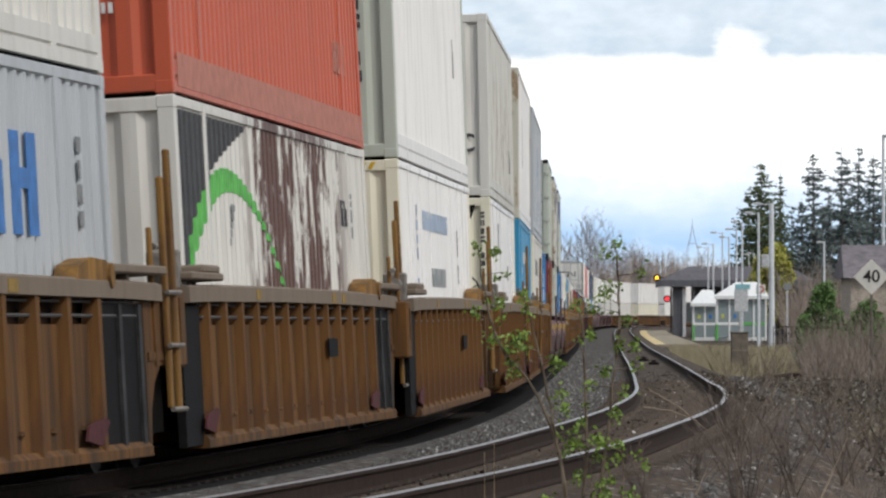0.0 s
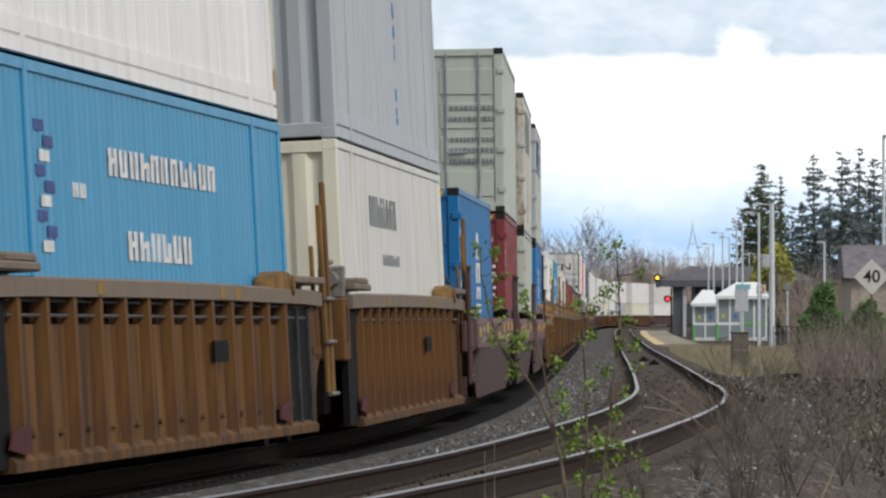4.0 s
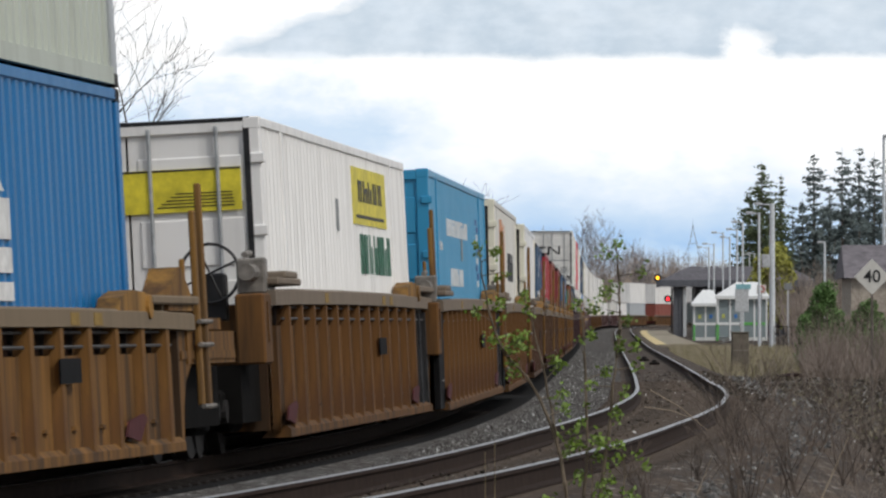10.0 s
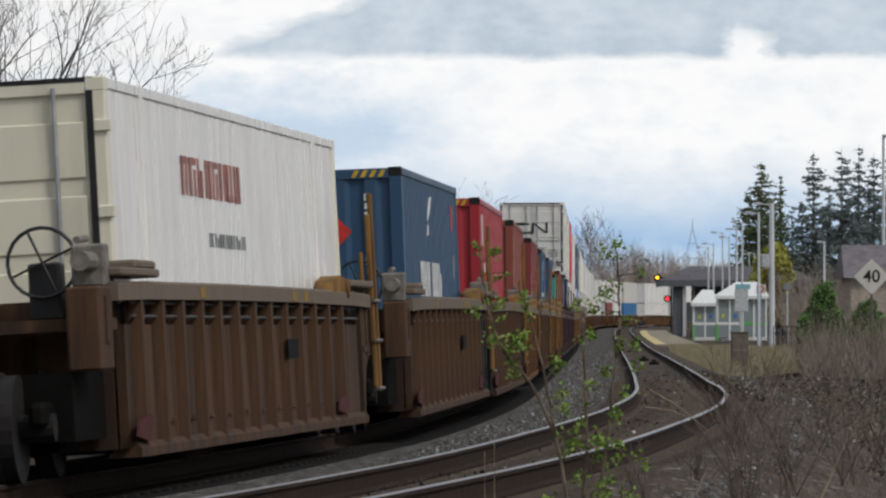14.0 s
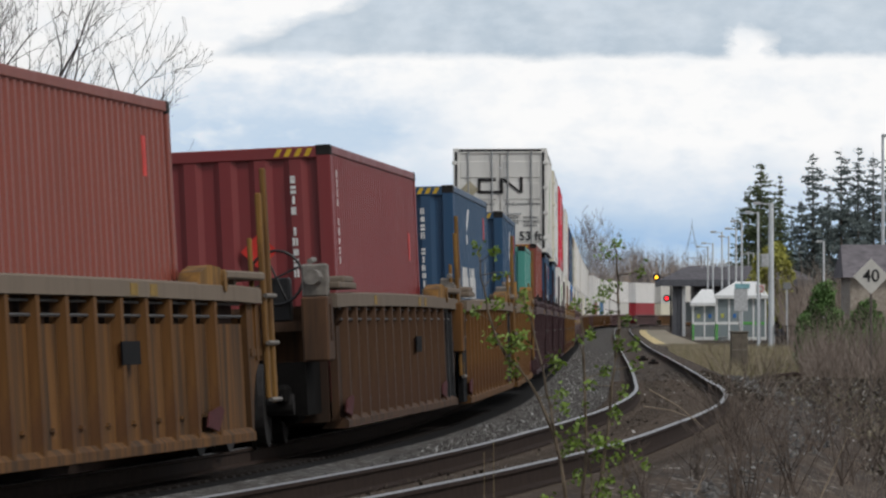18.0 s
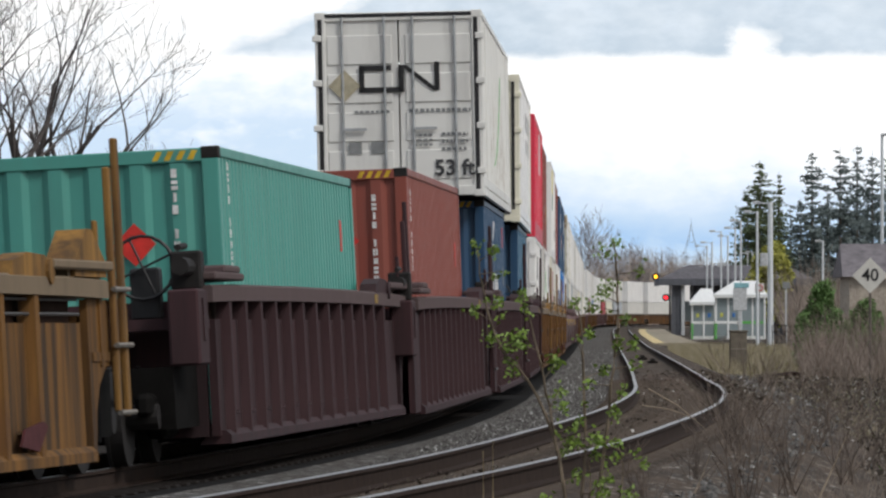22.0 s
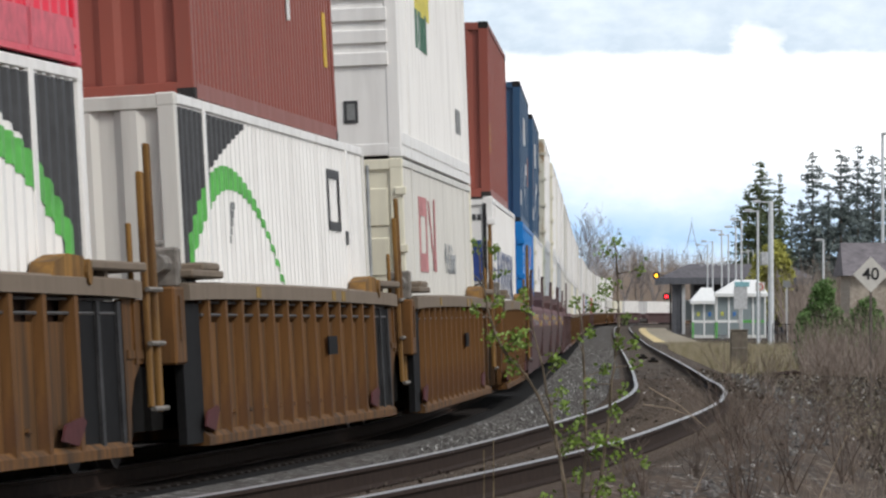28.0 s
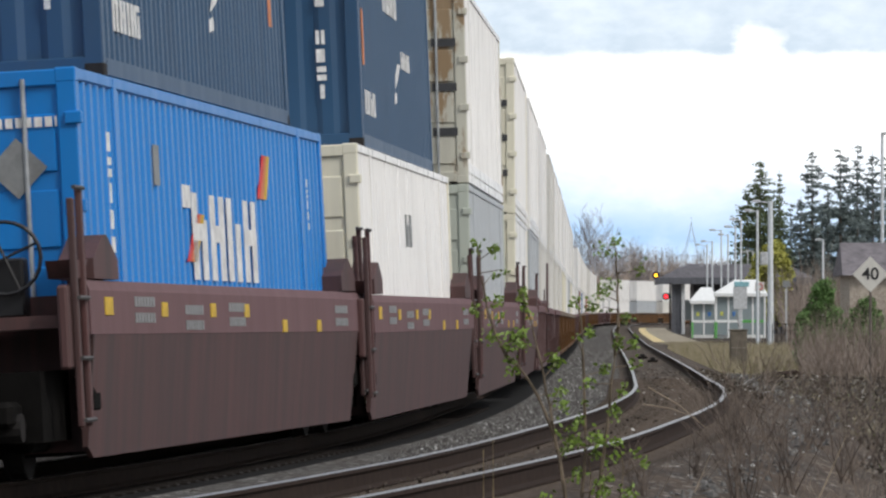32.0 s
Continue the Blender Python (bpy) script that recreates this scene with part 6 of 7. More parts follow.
SHRUBS = [(1320, 900, 44, 1.05, 1.1, 16, 1), (1395, 880, 46, 0.8, 0.9, 12, 2), (1300, 800, 52, 0.62, 0.9, 12, 3), (1440, 800, 60, 0.9, 1.2, 14, 4), (1500, 860, 48, 0.8, 1.0, 12, 5), (1560, 830, 52, 1.1, 1.2, 14, 6),
          (1490, 700, 95, 0.8, 1.0, 9, 7), (1555, 690, 92, 1.2, 1.3, 12, 8), (1460, 660, 150, 1.2, 1.6, 10, 9), (1420, 690, 110, 0.6, 0.9, 7, 10), (1530, 650, 160, 1.7, 2.0, 12, 11), (1235, 870, 47, 0.5, 0.6, 9, 12), (1360, 720, 80, 0.9, 1.0, 10, 13),
          (1150, 900, 42, 0.45, 0.6, 8, 14), (1575, 640, 150, 2.2, 2.4, 14, 15)]
for x, yb, dep, h, w, n, sd in SHRUBS:
    dry_shrub(x, yb, dep, h, w, n, sd, "leafless brown shrub of many thin stems", M_BRUSHY if dep > 70 else M_STALK if sd % 3 else M_TWIG)


def scattered(name, label, count, span, h, material, seed, width, lean, thinning=1.6):
    """Uncountable blades and stalks over the rough ground."""
    rnd = random.Random(seed)
    verts, faces = [], []
    for _ in range(count):
        dep = span[2] + (span[3] - span[2]) * rnd.random() ** thinning
        s = dep - 10
        w = siding_shift(s)[0] + 2.2 + (rnd.random() ** 1.2) * span[4]
        q = on_line(s, w, 0)
        if q.x / q.y > 0.085:
            continue
        z = ground_z(q.x, q.y) - 0.03
        hh = h * rnd.uniform(0.35, 1.1)
        dx, dy = rnd.uniform(-lean, lean) * hh, rnd.uniform(-lean, lean) * hh
        ww = width * rnd.uniform(0.6, 1.3)
        i = len(verts)
        verts += [(q.x - ww, q.y, z), (q.x + ww, q.y, z), (q.x + dx * 0.5 + ww * 0.7, q.y + dy * 0.5, z + hh * 0.6), (q.x + dx * 0.5 - ww * 0.7, q.y + dy * 0.5, z + hh * 0.6), (q.x + dx, q.y + dy, z + hh)]
        faces += [(i, i + 1, i + 2, i + 3), (i + 3, i + 2, i + 4)]
    me = bpy.data.meshes.new(name)
    me.from_pydata(verts, [], faces)
    me.materials.append(material)
    tagged(new(name, me), label, "grass", kind="stuff")


scattered("dead_grass", "tall pale dead grass on the rough ground before the station", 44000, (0, 0, 180, 330, 17), 0.62, M_DRYGRASS, 21, 0.008, 0.55, 0.8)
scattered("short_grass", "short dead grass among brown litter", 9000, (0, 0, 80, 200, 12), 0.16, M_DRYGRASS, 24, 0.005, 0.9)
scattered("dry_stalks", "brown dry stalks and litter on the rough ground", 26000, (0, 0, 34, 170, 12), 0.15, M_LITTER, 22, 0.004, 1.5)


def leaf_litter():
    """Dead leaves, chips and pebbles strewn over the bare ground."""
    rnd = random.Random(77)
    verts, faces = [], []
    for _ in range(60000):
        dep = 36 + 130 * rnd.random() ** 1.7
        s = dep - 10
        q = on_line(s, siding_shift(s)[0] - 0.62 + rnd.random() * 12, 0)
        if q.x / q.y > 0.083:
            continue
        w, z = siding_shift(s)
        off = (q - on_line(s, w, 0)).length
        bed = on_line(s, w, z).z + float(np.interp(off, [1.3, 2.0, 3.2], [-0.19, -0.34, -0.8]))
        if 0.62 < off < 1.0 or off < 0.62 and rnd.random() < 0.8:
            continue
        c = Vector((q.x, q.y, max(bed, ground_z(q.x, q.y)) + rnd.uniform(0, 0.02)))
        r = rnd.uniform(0.014, 0.046) * (0.45 if off < 0.62 else 1.0) * (1 + dep / 150)
        d = Vector((rnd.uniform(-1, 1), rnd.uniform(-1, 1), rnd.uniform(-0.2, 0.8))).normalized() * r
        e = d.cross(Vector((rnd.uniform(-1, 1), rnd.uniform(-1, 1), rnd.uniform(-1, 1)))).normalized() * r * 0.7
        i = len(verts)
        verts += [tuple(c - d), tuple(c + e), tuple(c + d), tuple(c - e)]
        faces.append((i, i + 1, i + 2, i + 3))
    me = bpy.data.meshes.new("leaf_litter")
    me.from_pydata(verts, [], faces)
    me.materials.append(M_LITTER)
    tagged(new("leaf_litter", me), "dead leaves, chips and pale pebbles on brown earth", "litter", kind="stuff")


leaf_litter()
scattered("green_weeds", "sprigs of green weed in the brown litter", 1500, (0, 0, 36, 130, 9), 0.10, M_WEED, 25, 0.008, 1.2)


def brush(name, label, count, x_span, depth_span, h, seed, r):
    """A thicket of fine leafless stems, each bent once, leaning all ways."""
    rnd = random.Random(seed)
    verts, faces = [], []
    for _ in range(count):
        dep = rnd.uniform(*depth_span)
        x = (rnd.uniform(*x_span) - 784) / LENS * dep
        p = Vector((x, dep, ground_z(x, dep)))
        hh = h * rnd.uniform(0.35, 1.0) * (0.7 + 0.5 * noise.noise(Vector((x * 1.4, dep * 0.1, seed))))
        lean = Vector((rnd.uniform(-0.55, 0.55), rnd.uniform(-0.4, 0.4), 1))
        p0 = p
        d = lean.normalized()
        for seg in range(3):
            d = (d + Vector((rnd.uniform(-0.35, 0.35), rnd.uniform(-0.35, 0.35), 0.05))).normalized()
            p1 = p0 + d * hh / 3
            w0, w1 = r * (1 - seg * 0.28), r * (0.72 - seg * 0.28)
            i = len(verts)
            for c, w in ((p0, w0), (p1, w1)):
                verts += [(c.x - w, c.y - w, c.z), (c.x + w, c.y - w, c.z), (c.x, c.y + w, c.z)]
            faces += [(i, i + 1, i + 4, i + 3), (i + 1, i + 2, i + 5, i + 4), (i + 2, i, i + 3, i + 5)]
            p0 = p1
    me = bpy.data.meshes.new(name)
    me.from_pydata(verts, [], faces)
    me.materials.append(M_BRUSHY)
    tagged(new(name, me), label, "brush", kind="stuff")


brush("brush_thicket", "grey-tan leafless thicket of fine stems", 7000, (1425, 1600), (166, 240), 3.0, 41, 0.0085)
brush("tan_wood", "tan leafless wood behind the station", 1500, (1395, 1510), (480, 560), 9.5, 43, 0.035)
brush("low_brush", "low tangle of fine dry stems", 2600, (1200, 1600), (46, 105), 0.42, 42, 0.0026)


def fallen_branches():
    for x0, y0, x1, y1, dep, r in ((1150, 690, 1252, 762, 62, 0.008), (1140, 720, 1235, 745, 60, 0.006), (1445, 900, 1500, 775, 46, 0.007), (1226, 890, 1262, 800, 44, 0.005)):
        a, b = at_px(x0, y0, dep), at_px(x1, y1, dep)
        th = thing("dry_branch", "pale dry branch leaning in the brush", "branch", "dry branches in the brush")
        bm = bmesh.new()
        mid = (a + b) / 2 + Vector((0.02, 0.05, 0.03))
        tube(bm, [a, mid, b], [r, r * 0.8, r * 0.4])
        part("stick", bm, M_PALEWOOD, th)
    # dark clods of turned earth
    for x, y, dep, w in ((1412, 668, 175, 0.75), (1480, 657, 185, 0.5)):
        c = at_px(x, y, dep)
        th = thing("earth_clod", "dark clod of turned earth in dead grass", "clod", "dark clods of earth")
        bm = bmesh.new()
        bmesh.ops.create_icosphere(bm, subdivisions=3, radius=1.0)
        for v in bm.verts:
            v.co *= 1 + 0.45 * noise.noise(v.co * 2.3 + Vector((x, 0, 0)))
            v.co = Vector((c.x + v.co.x * w, dep + v.co.y * 0.6, c.z + v.co.z * 0.14))
        part("lump", bm, M_CLOD, th)


M_PALEWOOD = plain("pale_dead_wood", (0.33, 0.27, 0.20), 0.85)
M_CLOD = plain("dark_turned_earth", (0.035, 0.022, 0.018), 0.95, 0, 0.4, 5)
fallen_branches()

# ---- markings on the containers ----
def lettering_on(th, body, size, material, m):
    """Readable words in the built-in font, at the pose m in the container's space."""
    cu = bpy.data.curves.new("words", "FONT")
    cu.body = body
    cu.size = size
    cu.extrude = 0.002
    cu.offset = 0.008
    tmp = bpy.data.objects.new("words_curve", cu)
    scene.collection.objects.link(tmp)
    bpy.context.view_layer.update()
    me = bpy.data.meshes.new_from_object(tmp.evaluated_get(bpy.context.evaluated_depsgraph_get()))
    bpy.data.objects.remove(tmp)
    me.materials.clear()
    me.materials.append(material)
    part("lettering", me, None, th).matrix_basis = m


def end_text(th, hl, x, z, size, body, material):
    lettering_on(th, body, size, material, pose(x, -hl - 0.004, z, 90, 0, 0))


def side_text(th, hw, y, z, size, body, material):
    lettering_on(th, body, size, material, pose(hw - 0.002, y, z, 90, 0, 90))


def bars(th, hl, x, z, w, h, rows, material, seed=1):
    """Stencilled lines of unreadable small print on an end."""
    rnd = random.Random(seed)
    z, h = fit_z(th, z, h)
    bm = bmesh.new()
    for r in range(rows):
        xx = x
        while xx < x + w:
            ww = rnd.uniform(0.035, 0.075)
            box(bm, xx, min(xx + ww, x + w), -hl - 0.002, -hl + 0.008, z - r * h * 1.9, z - r * h * 1.9 + h * 0.8)
            xx += ww + 0.025
    tagged(part("small_print", bm, material, th), kind="stuff")


def loop_mark(th, hw, y0, y1, z0, z1, t, material, open_side=None):
    """A heavy rounded outline on the side, as of a large logo letter."""
    z0, z1 = fit_z(th, z0)[0], fit_z(th, z1)[0]
    bm = bmesh.new()
    box(bm, hw - 0.014, hw - 0.006, y0, y0 + t, z0, z1)
    if open_side != "far":
        box(bm, hw - 0.014, hw - 0.006, y1 - t, y1, z0, z1)
    box(bm, hw - 0.014, hw - 0.005, y0, y1, z1 - t * 0.8, z1)
    box(bm, hw - 0.014, hw - 0.005, y0, y1, z0, z0 + t * 0.8)
    part("logo", bm, material, th)


def slash(th, hw, y0, z0, y1, z1, t, material):
    z0, z1 = fit_z(th, z0)[0], fit_z(th, z1)[0]
    bm = bmesh.new()
    prism(bm, [(y0, z0), (y0 + t, z0), (y1 + t, z1), (y1, z1)], "x", hw - 0.014, hw - 0.006)
    part("logo", bm, material, th)


def swoosh(th, hw, mirror):
    """Green arch over a dark field at one end of the side."""
    f = -1 if mirror else 1
    dark, green = bmesh.new(), bmesh.new()

    def arch(y):
        return 2.31 - (0.097 * (y + 4.7) ** 2 if y < -4.7 else 0.056 * (y + 4.7) ** 2)
    def band(bm, y0, y1, low, high, proud):
        """A painted field between two curves that follows the corrugations of the side."""
        rows = []
        for yy, dip in wave(-7.975, 7.975, 0.34, 0.33):
            y = f * yy
            if y0 <= y <= y1 and high(y) > low(y) + 0.004:
                x = hw - 0.012 - 0.045 * dip + proud
                rows.append([bm.verts.new((x, yy, z)) for z in (low(y), high(y))])
        for q, r in zip(rows, rows[1:]):
            bm.faces.new((q[0], r[0], r[1], q[1]))
    band(dark, -7.85, -2.95, lambda y: 1.22 if y < -7.05 else arch(y) - 0.1 if y < -5.9 else min(2.74, 2.22 + 0.53 * ((y + 5.9) / 2.9) ** 0.8), lambda y: 2.78, 0.004)
    band(green, -7.6, 0.25, lambda y: max(1.2, arch(y) - (0.27 if y < -6 else max(0.04, 0.22 - (y + 5.2) * 0.05))), lambda y: max(1.22, arch(y) + 0.03), 0.008)
    part("dark_field", dark, M_CHAR, th)
    part("green_arch", green, M_LIME, th, "bright green painted arch")
    bm = bmesh.new()
    a = f * -4.3
    for k in range(5):
        box(bm, hw - 0.014, hw - 0.006, a - 0.28 + 0.05 * k, a - 0.2 + 0.09 * k, 1.62 + 0.08 * k, 1.69 + 0.08 * k)
    part("emblem", bm, M_GREYP, th)


M_FADERED = plain("faded_red_print", (0.32, 0.13, 0.11), 0.6, 0, 0.4, 6)
M_FADEORANGE = plain("faded_orange_logo", (0.62, 0.27, 0.13), 0.6, 0, 0.3, 4)
M_FADEPINK = plain("faded_red_logo", (0.50, 0.20, 0.20), 0.6, 0, 0.3, 4)
M_FAINT = plain("faint_grey_print", (0.56, 0.56, 0.56), 0.5, 0, 0.15, 4)
M_FADEBLUE = plain("faint_blue_print", (0.40, 0.49, 0.62), 0.5, 0, 0.2, 4)
M_FADEGREY = plain("faded_grey_print", (0.30, 0.32, 0.33), 0.6, 0, 0.3, 6)
M_FADENAVY = plain("faded_navy_print", (0.14, 0.17, 0.26), 0.6, 0, 0.5, 5)
M_CHAR = plain("charcoal_paint", (0.045, 0.047, 0.05), 0.6)
M_SALMON = plain("faded_salmon_rail", (0.45, 0.17, 0.12), 0.6)


def emblem_stack(th, hw, y):
    """White emblem of stacked shapes down the side."""
    bm = bmesh.new()
    lo = LOW_EDGE.get(th.name, 0.0) + 0.05
    z = lo + 1.18
    for k in range(5):
        a = k * 1.257
        box(bm, hw - 0.014, hw - 0.006, y + 0.26 * math.cos(a) - 0.15, y + 0.26 * math.cos(a) + 0.15, z + 0.07 * math.sin(a) - 0.05, z + 0.07 * math.sin(a) + 0.05)
    prism(bm, [(y - 0.55, lo + 0.88), (y - 0.28, lo + 0.88), (y - 0.05, lo + 1.05), (y - 0.2, lo + 1.05)], "x", hw - 0.014, hw - 0.006)
    prism(bm, [(y + 0.3, lo + 0.88), (y + 0.58, lo + 0.88), (y + 0.25, lo + 1.05), (y + 0.12, lo + 1.05)], "x", hw - 0.014, hw - 0.006)
    for z0, z1 in ((0.52, 0.83), (0.27, 0.46), (0.06, 0.2)):
        box(bm, hw - 0.014, hw - 0.006, y - 0.75, y - 0.28, lo + z0, lo + z1)
        box(bm, hw - 0.014, hw - 0.006, y + 0.15, y + 0.75, lo + z0, lo + z1)
        box(bm, hw - 0.014, hw - 0.005, y - 0.75, y + 0.75, lo + z1 - 0.07, lo + z1)
    part("emblem", bm, M_WHITEP, th, "white stacked emblem")


def bird(th, hw, y, z):
    z = fit_z(th, z)[0]
    bm = bmesh.new()
    prism(bm, [(y - 0.5, z - 0.16), (y - 0.1, z - 0.06), (y + 0.5, z + 0.18), (y + 0.05, z + 0.17), (y - 0.3, z + 0.02)], "x", hw - 0.014, hw - 0.006)
    prism(bm, [(y - 0.62, z - 0.36), (y - 0.3, z - 0.32), (y - 0.35, z - 0.2), (y - 0.6, z - 0.24)], "x", hw - 0.014, hw - 0.006)
    part("emblem", bm, M_WHITEP, th, "white leaning emblem")


def frame_ring(th, hl, x, z, w, h, t, material, label=""):
    z, h = fit_z(th, z, h)
    bm = bmesh.new()
    box(bm, x - w / 2, x + w / 2, -hl - 0.004, -hl + 0.006, z + h / 2 - t, z + h / 2)
    box(bm, x - w / 2, x + w / 2, -hl - 0.004, -hl + 0.006, z - h / 2, z - h / 2 + t)
    box(bm, x - w / 2, x - w / 2 + t, -hl - 0.003, -hl + 0.006, z - h / 2, z + h / 2)
    box(bm, x + w / 2 - t, x + w / 2, -hl - 0.003, -hl + 0.006, z - h / 2, z + h / 2)
    part("ring_logo", bm, material, th, label)


A, B = 1.219, 1.295      # half widths of 40- and 53-foot boxes
HA, HB = 6.095, 8.075    # half lengths
# grey box with blue blocks
th = LOWER[0]
side_word(th, B, 0.5, 1.25, 5.0, 1.35, M_BLUEP, 4, 3)
column_word(th, B, 6.9, 2.0, 0.26, 4, M_GREYP)
# peeling box
th = LOWER[1]
swoosh(th, B, False)
column_word(th, B, 6.4, 1.95, 0.24, 3, M_GREYP)
side_word(th, B, 5.3, 1.55, 0.7, 0.5, M_CHAR, 2, 4)
end_text(th, HB, -0.42, 2.2, 0.24, "36", M_GREYP)
th = UPPER[1]
side_word(th, B, -6.8, 1.2, 0.4, 0.35, M_WHITEP, 1, 4)
slash(th, B, -0.6, 1.5, -0.9, 2.7, 0.5, M_WHITEP)
side_word(th, B, 1.2, 2.45, 2.2, 0.45, M_WHITEP, 3, 8)
side_word(th, B, 5.3, 0.95, 1.3, 0.35, M_SALMON, 3, 9)
side_mark(th, B + 0.014, 0, 0.22, 15.6, 0.3, M_SALMON, "rail_cover", "faded salmon lower rail")
bars(th, HB, 0.55, 0.95, 0.25, 0.12, 2, M_WHITEP, 3)
# white box with faint blue print
th = LOWER[2]
side_word(th, B, -3.4, 1.75, 5.6, 0.42, M_FADEBLUE, 16, 5)
side_word(th, B, -1.6, 0.5, 3.0, 0.42, M_FADEGREY, 12, 6)
column_word(th, B, -4.6, 2.05, 0.24, 7, M_FADEBLUE)
column_word(th, B, 4.6, 1.7, 0.13, 8, M_GREYP)
end_column(th, HB, 0.55, 2.6, 0.19, 8, M_CHAR)
hazard_strip(th, HB, N)
th = UPPER[2]
end_text(th, HB, 0.05, 0.62, 0.55, "HC", M_CHAR)
end_column(th, HB, 0.85, 2.4, 0.17, 8, M_CHAR)
side_word(th, B, 5.0, 1.75, 0.3, 0.55, M_GREYP, 1, 2)
# sheet-sided box with a dark recess in its end
th = LOWER[3]
bm = bmesh.new()
prism(bm, [(-1.2, 2.78), (1.06, 2.78), (1.0, 2.6), (0.68, 2.0), (0.5, 1.85), (-1.2, 1.85)], "y", -HB - 0.002, -HB + 0.05)
part("recess", bm, M_SHADEBLACK, th, "black sloping recess")
end_column(th, HB, 1.17, 2.5, 0.17, 8, M_CHAR)
side_word(th, B, -3.2, 1.9, 0.4, 0.8, M_GREYP, 1, 3)
side_word(th, B, 2.5, 0.95, 0.8, 0.45, M_GREYP, 2, 3)
for k, (x, z, txt) in ((3, (0.1, 1.2, "53 ft")), (3, (0.22, 0.72, "XHC")), (4, (-0.95, 1.2, "53 ft")), (4, (-0.6, 0.65, "HC"))):
    end_text(UPPER[k], HB, x, z, 0.4, txt, M_CHAR)
side_word(UPPER[3], B, 5.5, 0.9, 0.5, 0.4, M_CHAR, 1, 7)
end_column(UPPER[4], HB, 1.0, 2.2, 0.2, 8, M_CHAR)
side_word(UPPER[4], B, -3.0, 1.6, 0.25, 1.0, M_GREYP, 1, 1)
# sky-blue boxes
for k, off in ((4, -2.4), (11, -3.6)):
    th = LOWER[k]
    side_word(th, B, off, 1.72, 6.0, 0.40, M_WHITEP, 11, 5 + k)
    side_word(th, B, off + 0.8, 0.55, 3.6, 0.42, M_WHITEP, 6, 6 + k)
    side_word(th, B, off - 1.8, 1.25, 0.7, 0.2, M_WHITEP, 2, 7 + k)
    for j in range(9):
        side_mark(th, B, (5.2 if k == 11 else -5.4) + 0.22 * math.sin(j * 2.1), 0.45 + j * 0.2, 0.42, 0.15, M_WHITEP if j % 3 == 0 else M_NAVYP, "figure_patch")
    bars(th, HB, -1.0, 2.0, 1.6, 0.15, 2, M_WHITEP, k)
side_mark(LOWER[11], B, 0.5, 1.25, 0.4, 0.55, M_GREYP, "worn_patch", "scuffed grey patch")
end_column(LOWER[4], HB, -0.75, 2.2, 0.16, 9, M_WHITEP)
# off-white streaked boxes
for k in (5, 13):
    side_word(LOWER[k], B, -3.8, 1.7, 4.0, 0.6, M_FADERED if k == 13 else M_GREYP, 8, k)
    side_word(LOWER[k], B, -2.2, 0.75, 2.6, 0.22, M_GREYP, 7, k + 1)
column_word(UPPER[5], B, 1.0, 2.2, 0.2, 7, M_BLUEP)
# blue 40-foot boxes with the white emblem
for k in (6, 9):
    emblem_stack(LOWER[k], A, 0.55)
    column_word(LOWER[k], A, -5.55, 2.0, 0.17, 8, M_WHITEP)
    hazard_strip(LOWER[k], HA, N)
bars(LOWER[6], HA, -0.95, 2.28, 1.9, 0.15, 1, M_WHITEP, 3)
bars(LOWER[6], HA, 0.35, 2.05, 0.4, 0.15, 1, M_WHITEP, 4)
bars(LOWER[6], HA, 0.3, 1.45, 0.55, 0.13, 2, M_WHITEP, 5)
bars(LOWER[6], HA, -0.9, 1.35, 0.6, 0.1, 4, M_WHITEP, 6)
end_column(LOWER[9], HA, 0.76, 2.4, 0.15, 11, M_WHITEP)
bm = bmesh.new()
prism(bm, [(-1.0, 1.75), (-0.7, 1.75), (-0.85, 2.0)], "y", -HA - 0.012, -HA - 0.004)
part("warning_triangle", bm, M_YELLOW, LOWER[9], "yellow warning triangle")
# maroon box with doors
th = LOWER[7]
bars(th, HA, -0.1, 2.12, 1.1, 0.16, 1, M_WHITEP, 7)
bars(th, HA, 0.35, 1.88, 0.4, 0.16, 1, M_WHITEP, 8)
bars(th, HA, 0.3, 1.42, 0.75, 0.1, 5, M_WHITEP, 9)
bars(th, HA, -0.5, 1.5, 0.5, 0.1, 4, M_WHITEP, 19)
column_word(th, A, -5.4, 2.1, 0.13, 7, M_WHITEP)
side_mark(th, A, 5.1, 0.65, 0.42, 0.5, M_YELLOW, "sticker", "yellow sticker")
side_mark(th, A, 5.1, 1.15, 0.3, 0.16, M_YELLOW, "sticker")
hazard_strip(th, HA, N)
# pale boxes
th = UPPER[7]
end_mark(th, HA, -0.42, 1.86, 0.34, 0.42, M_YELLOW, "sticker", "yellow door sticker")
end_mark(th, HA, -0.85, 1.17, 0.28, 0.27, M_NAVYP, "plate", "dark blue door plate")
end_mark(th, HA, -0.4, 1.17, 0.2, 0.27, plain("tan_plate", (0.28, 0.25, 0.18), 0.6), "plate", "tan door plate")
bars(th, HA, 0.2, 1.8, 0.85, 0.1, 2, M_GREYP, 11)
bars(th, HA, 0.2, 1.25, 0.85, 0.1, 3, M_GREYP, 12)
th = LOWER[8]
bars(th, HA, -0.3, 2.3, 1.2, 0.14, 2, M_GREYP, 13)
bars(th, HA, -0.3, 1.3, 1.2, 0.12, 5, M_GREYP, 14)
for k, (y, z, w, h) in enumerate([(-4.9, 2.2, 0.5, 0.35), (-4.6, 1.95, 0.4, 0.3), (-4.3, 1.75, 0.9, 0.22), (-4.9, 1.7, 0.3, 0.22)]):
    side_mark(th, A, y, z, w, h, M_REDP, "red_scrawl")
hazard_strip(th, HA, N)
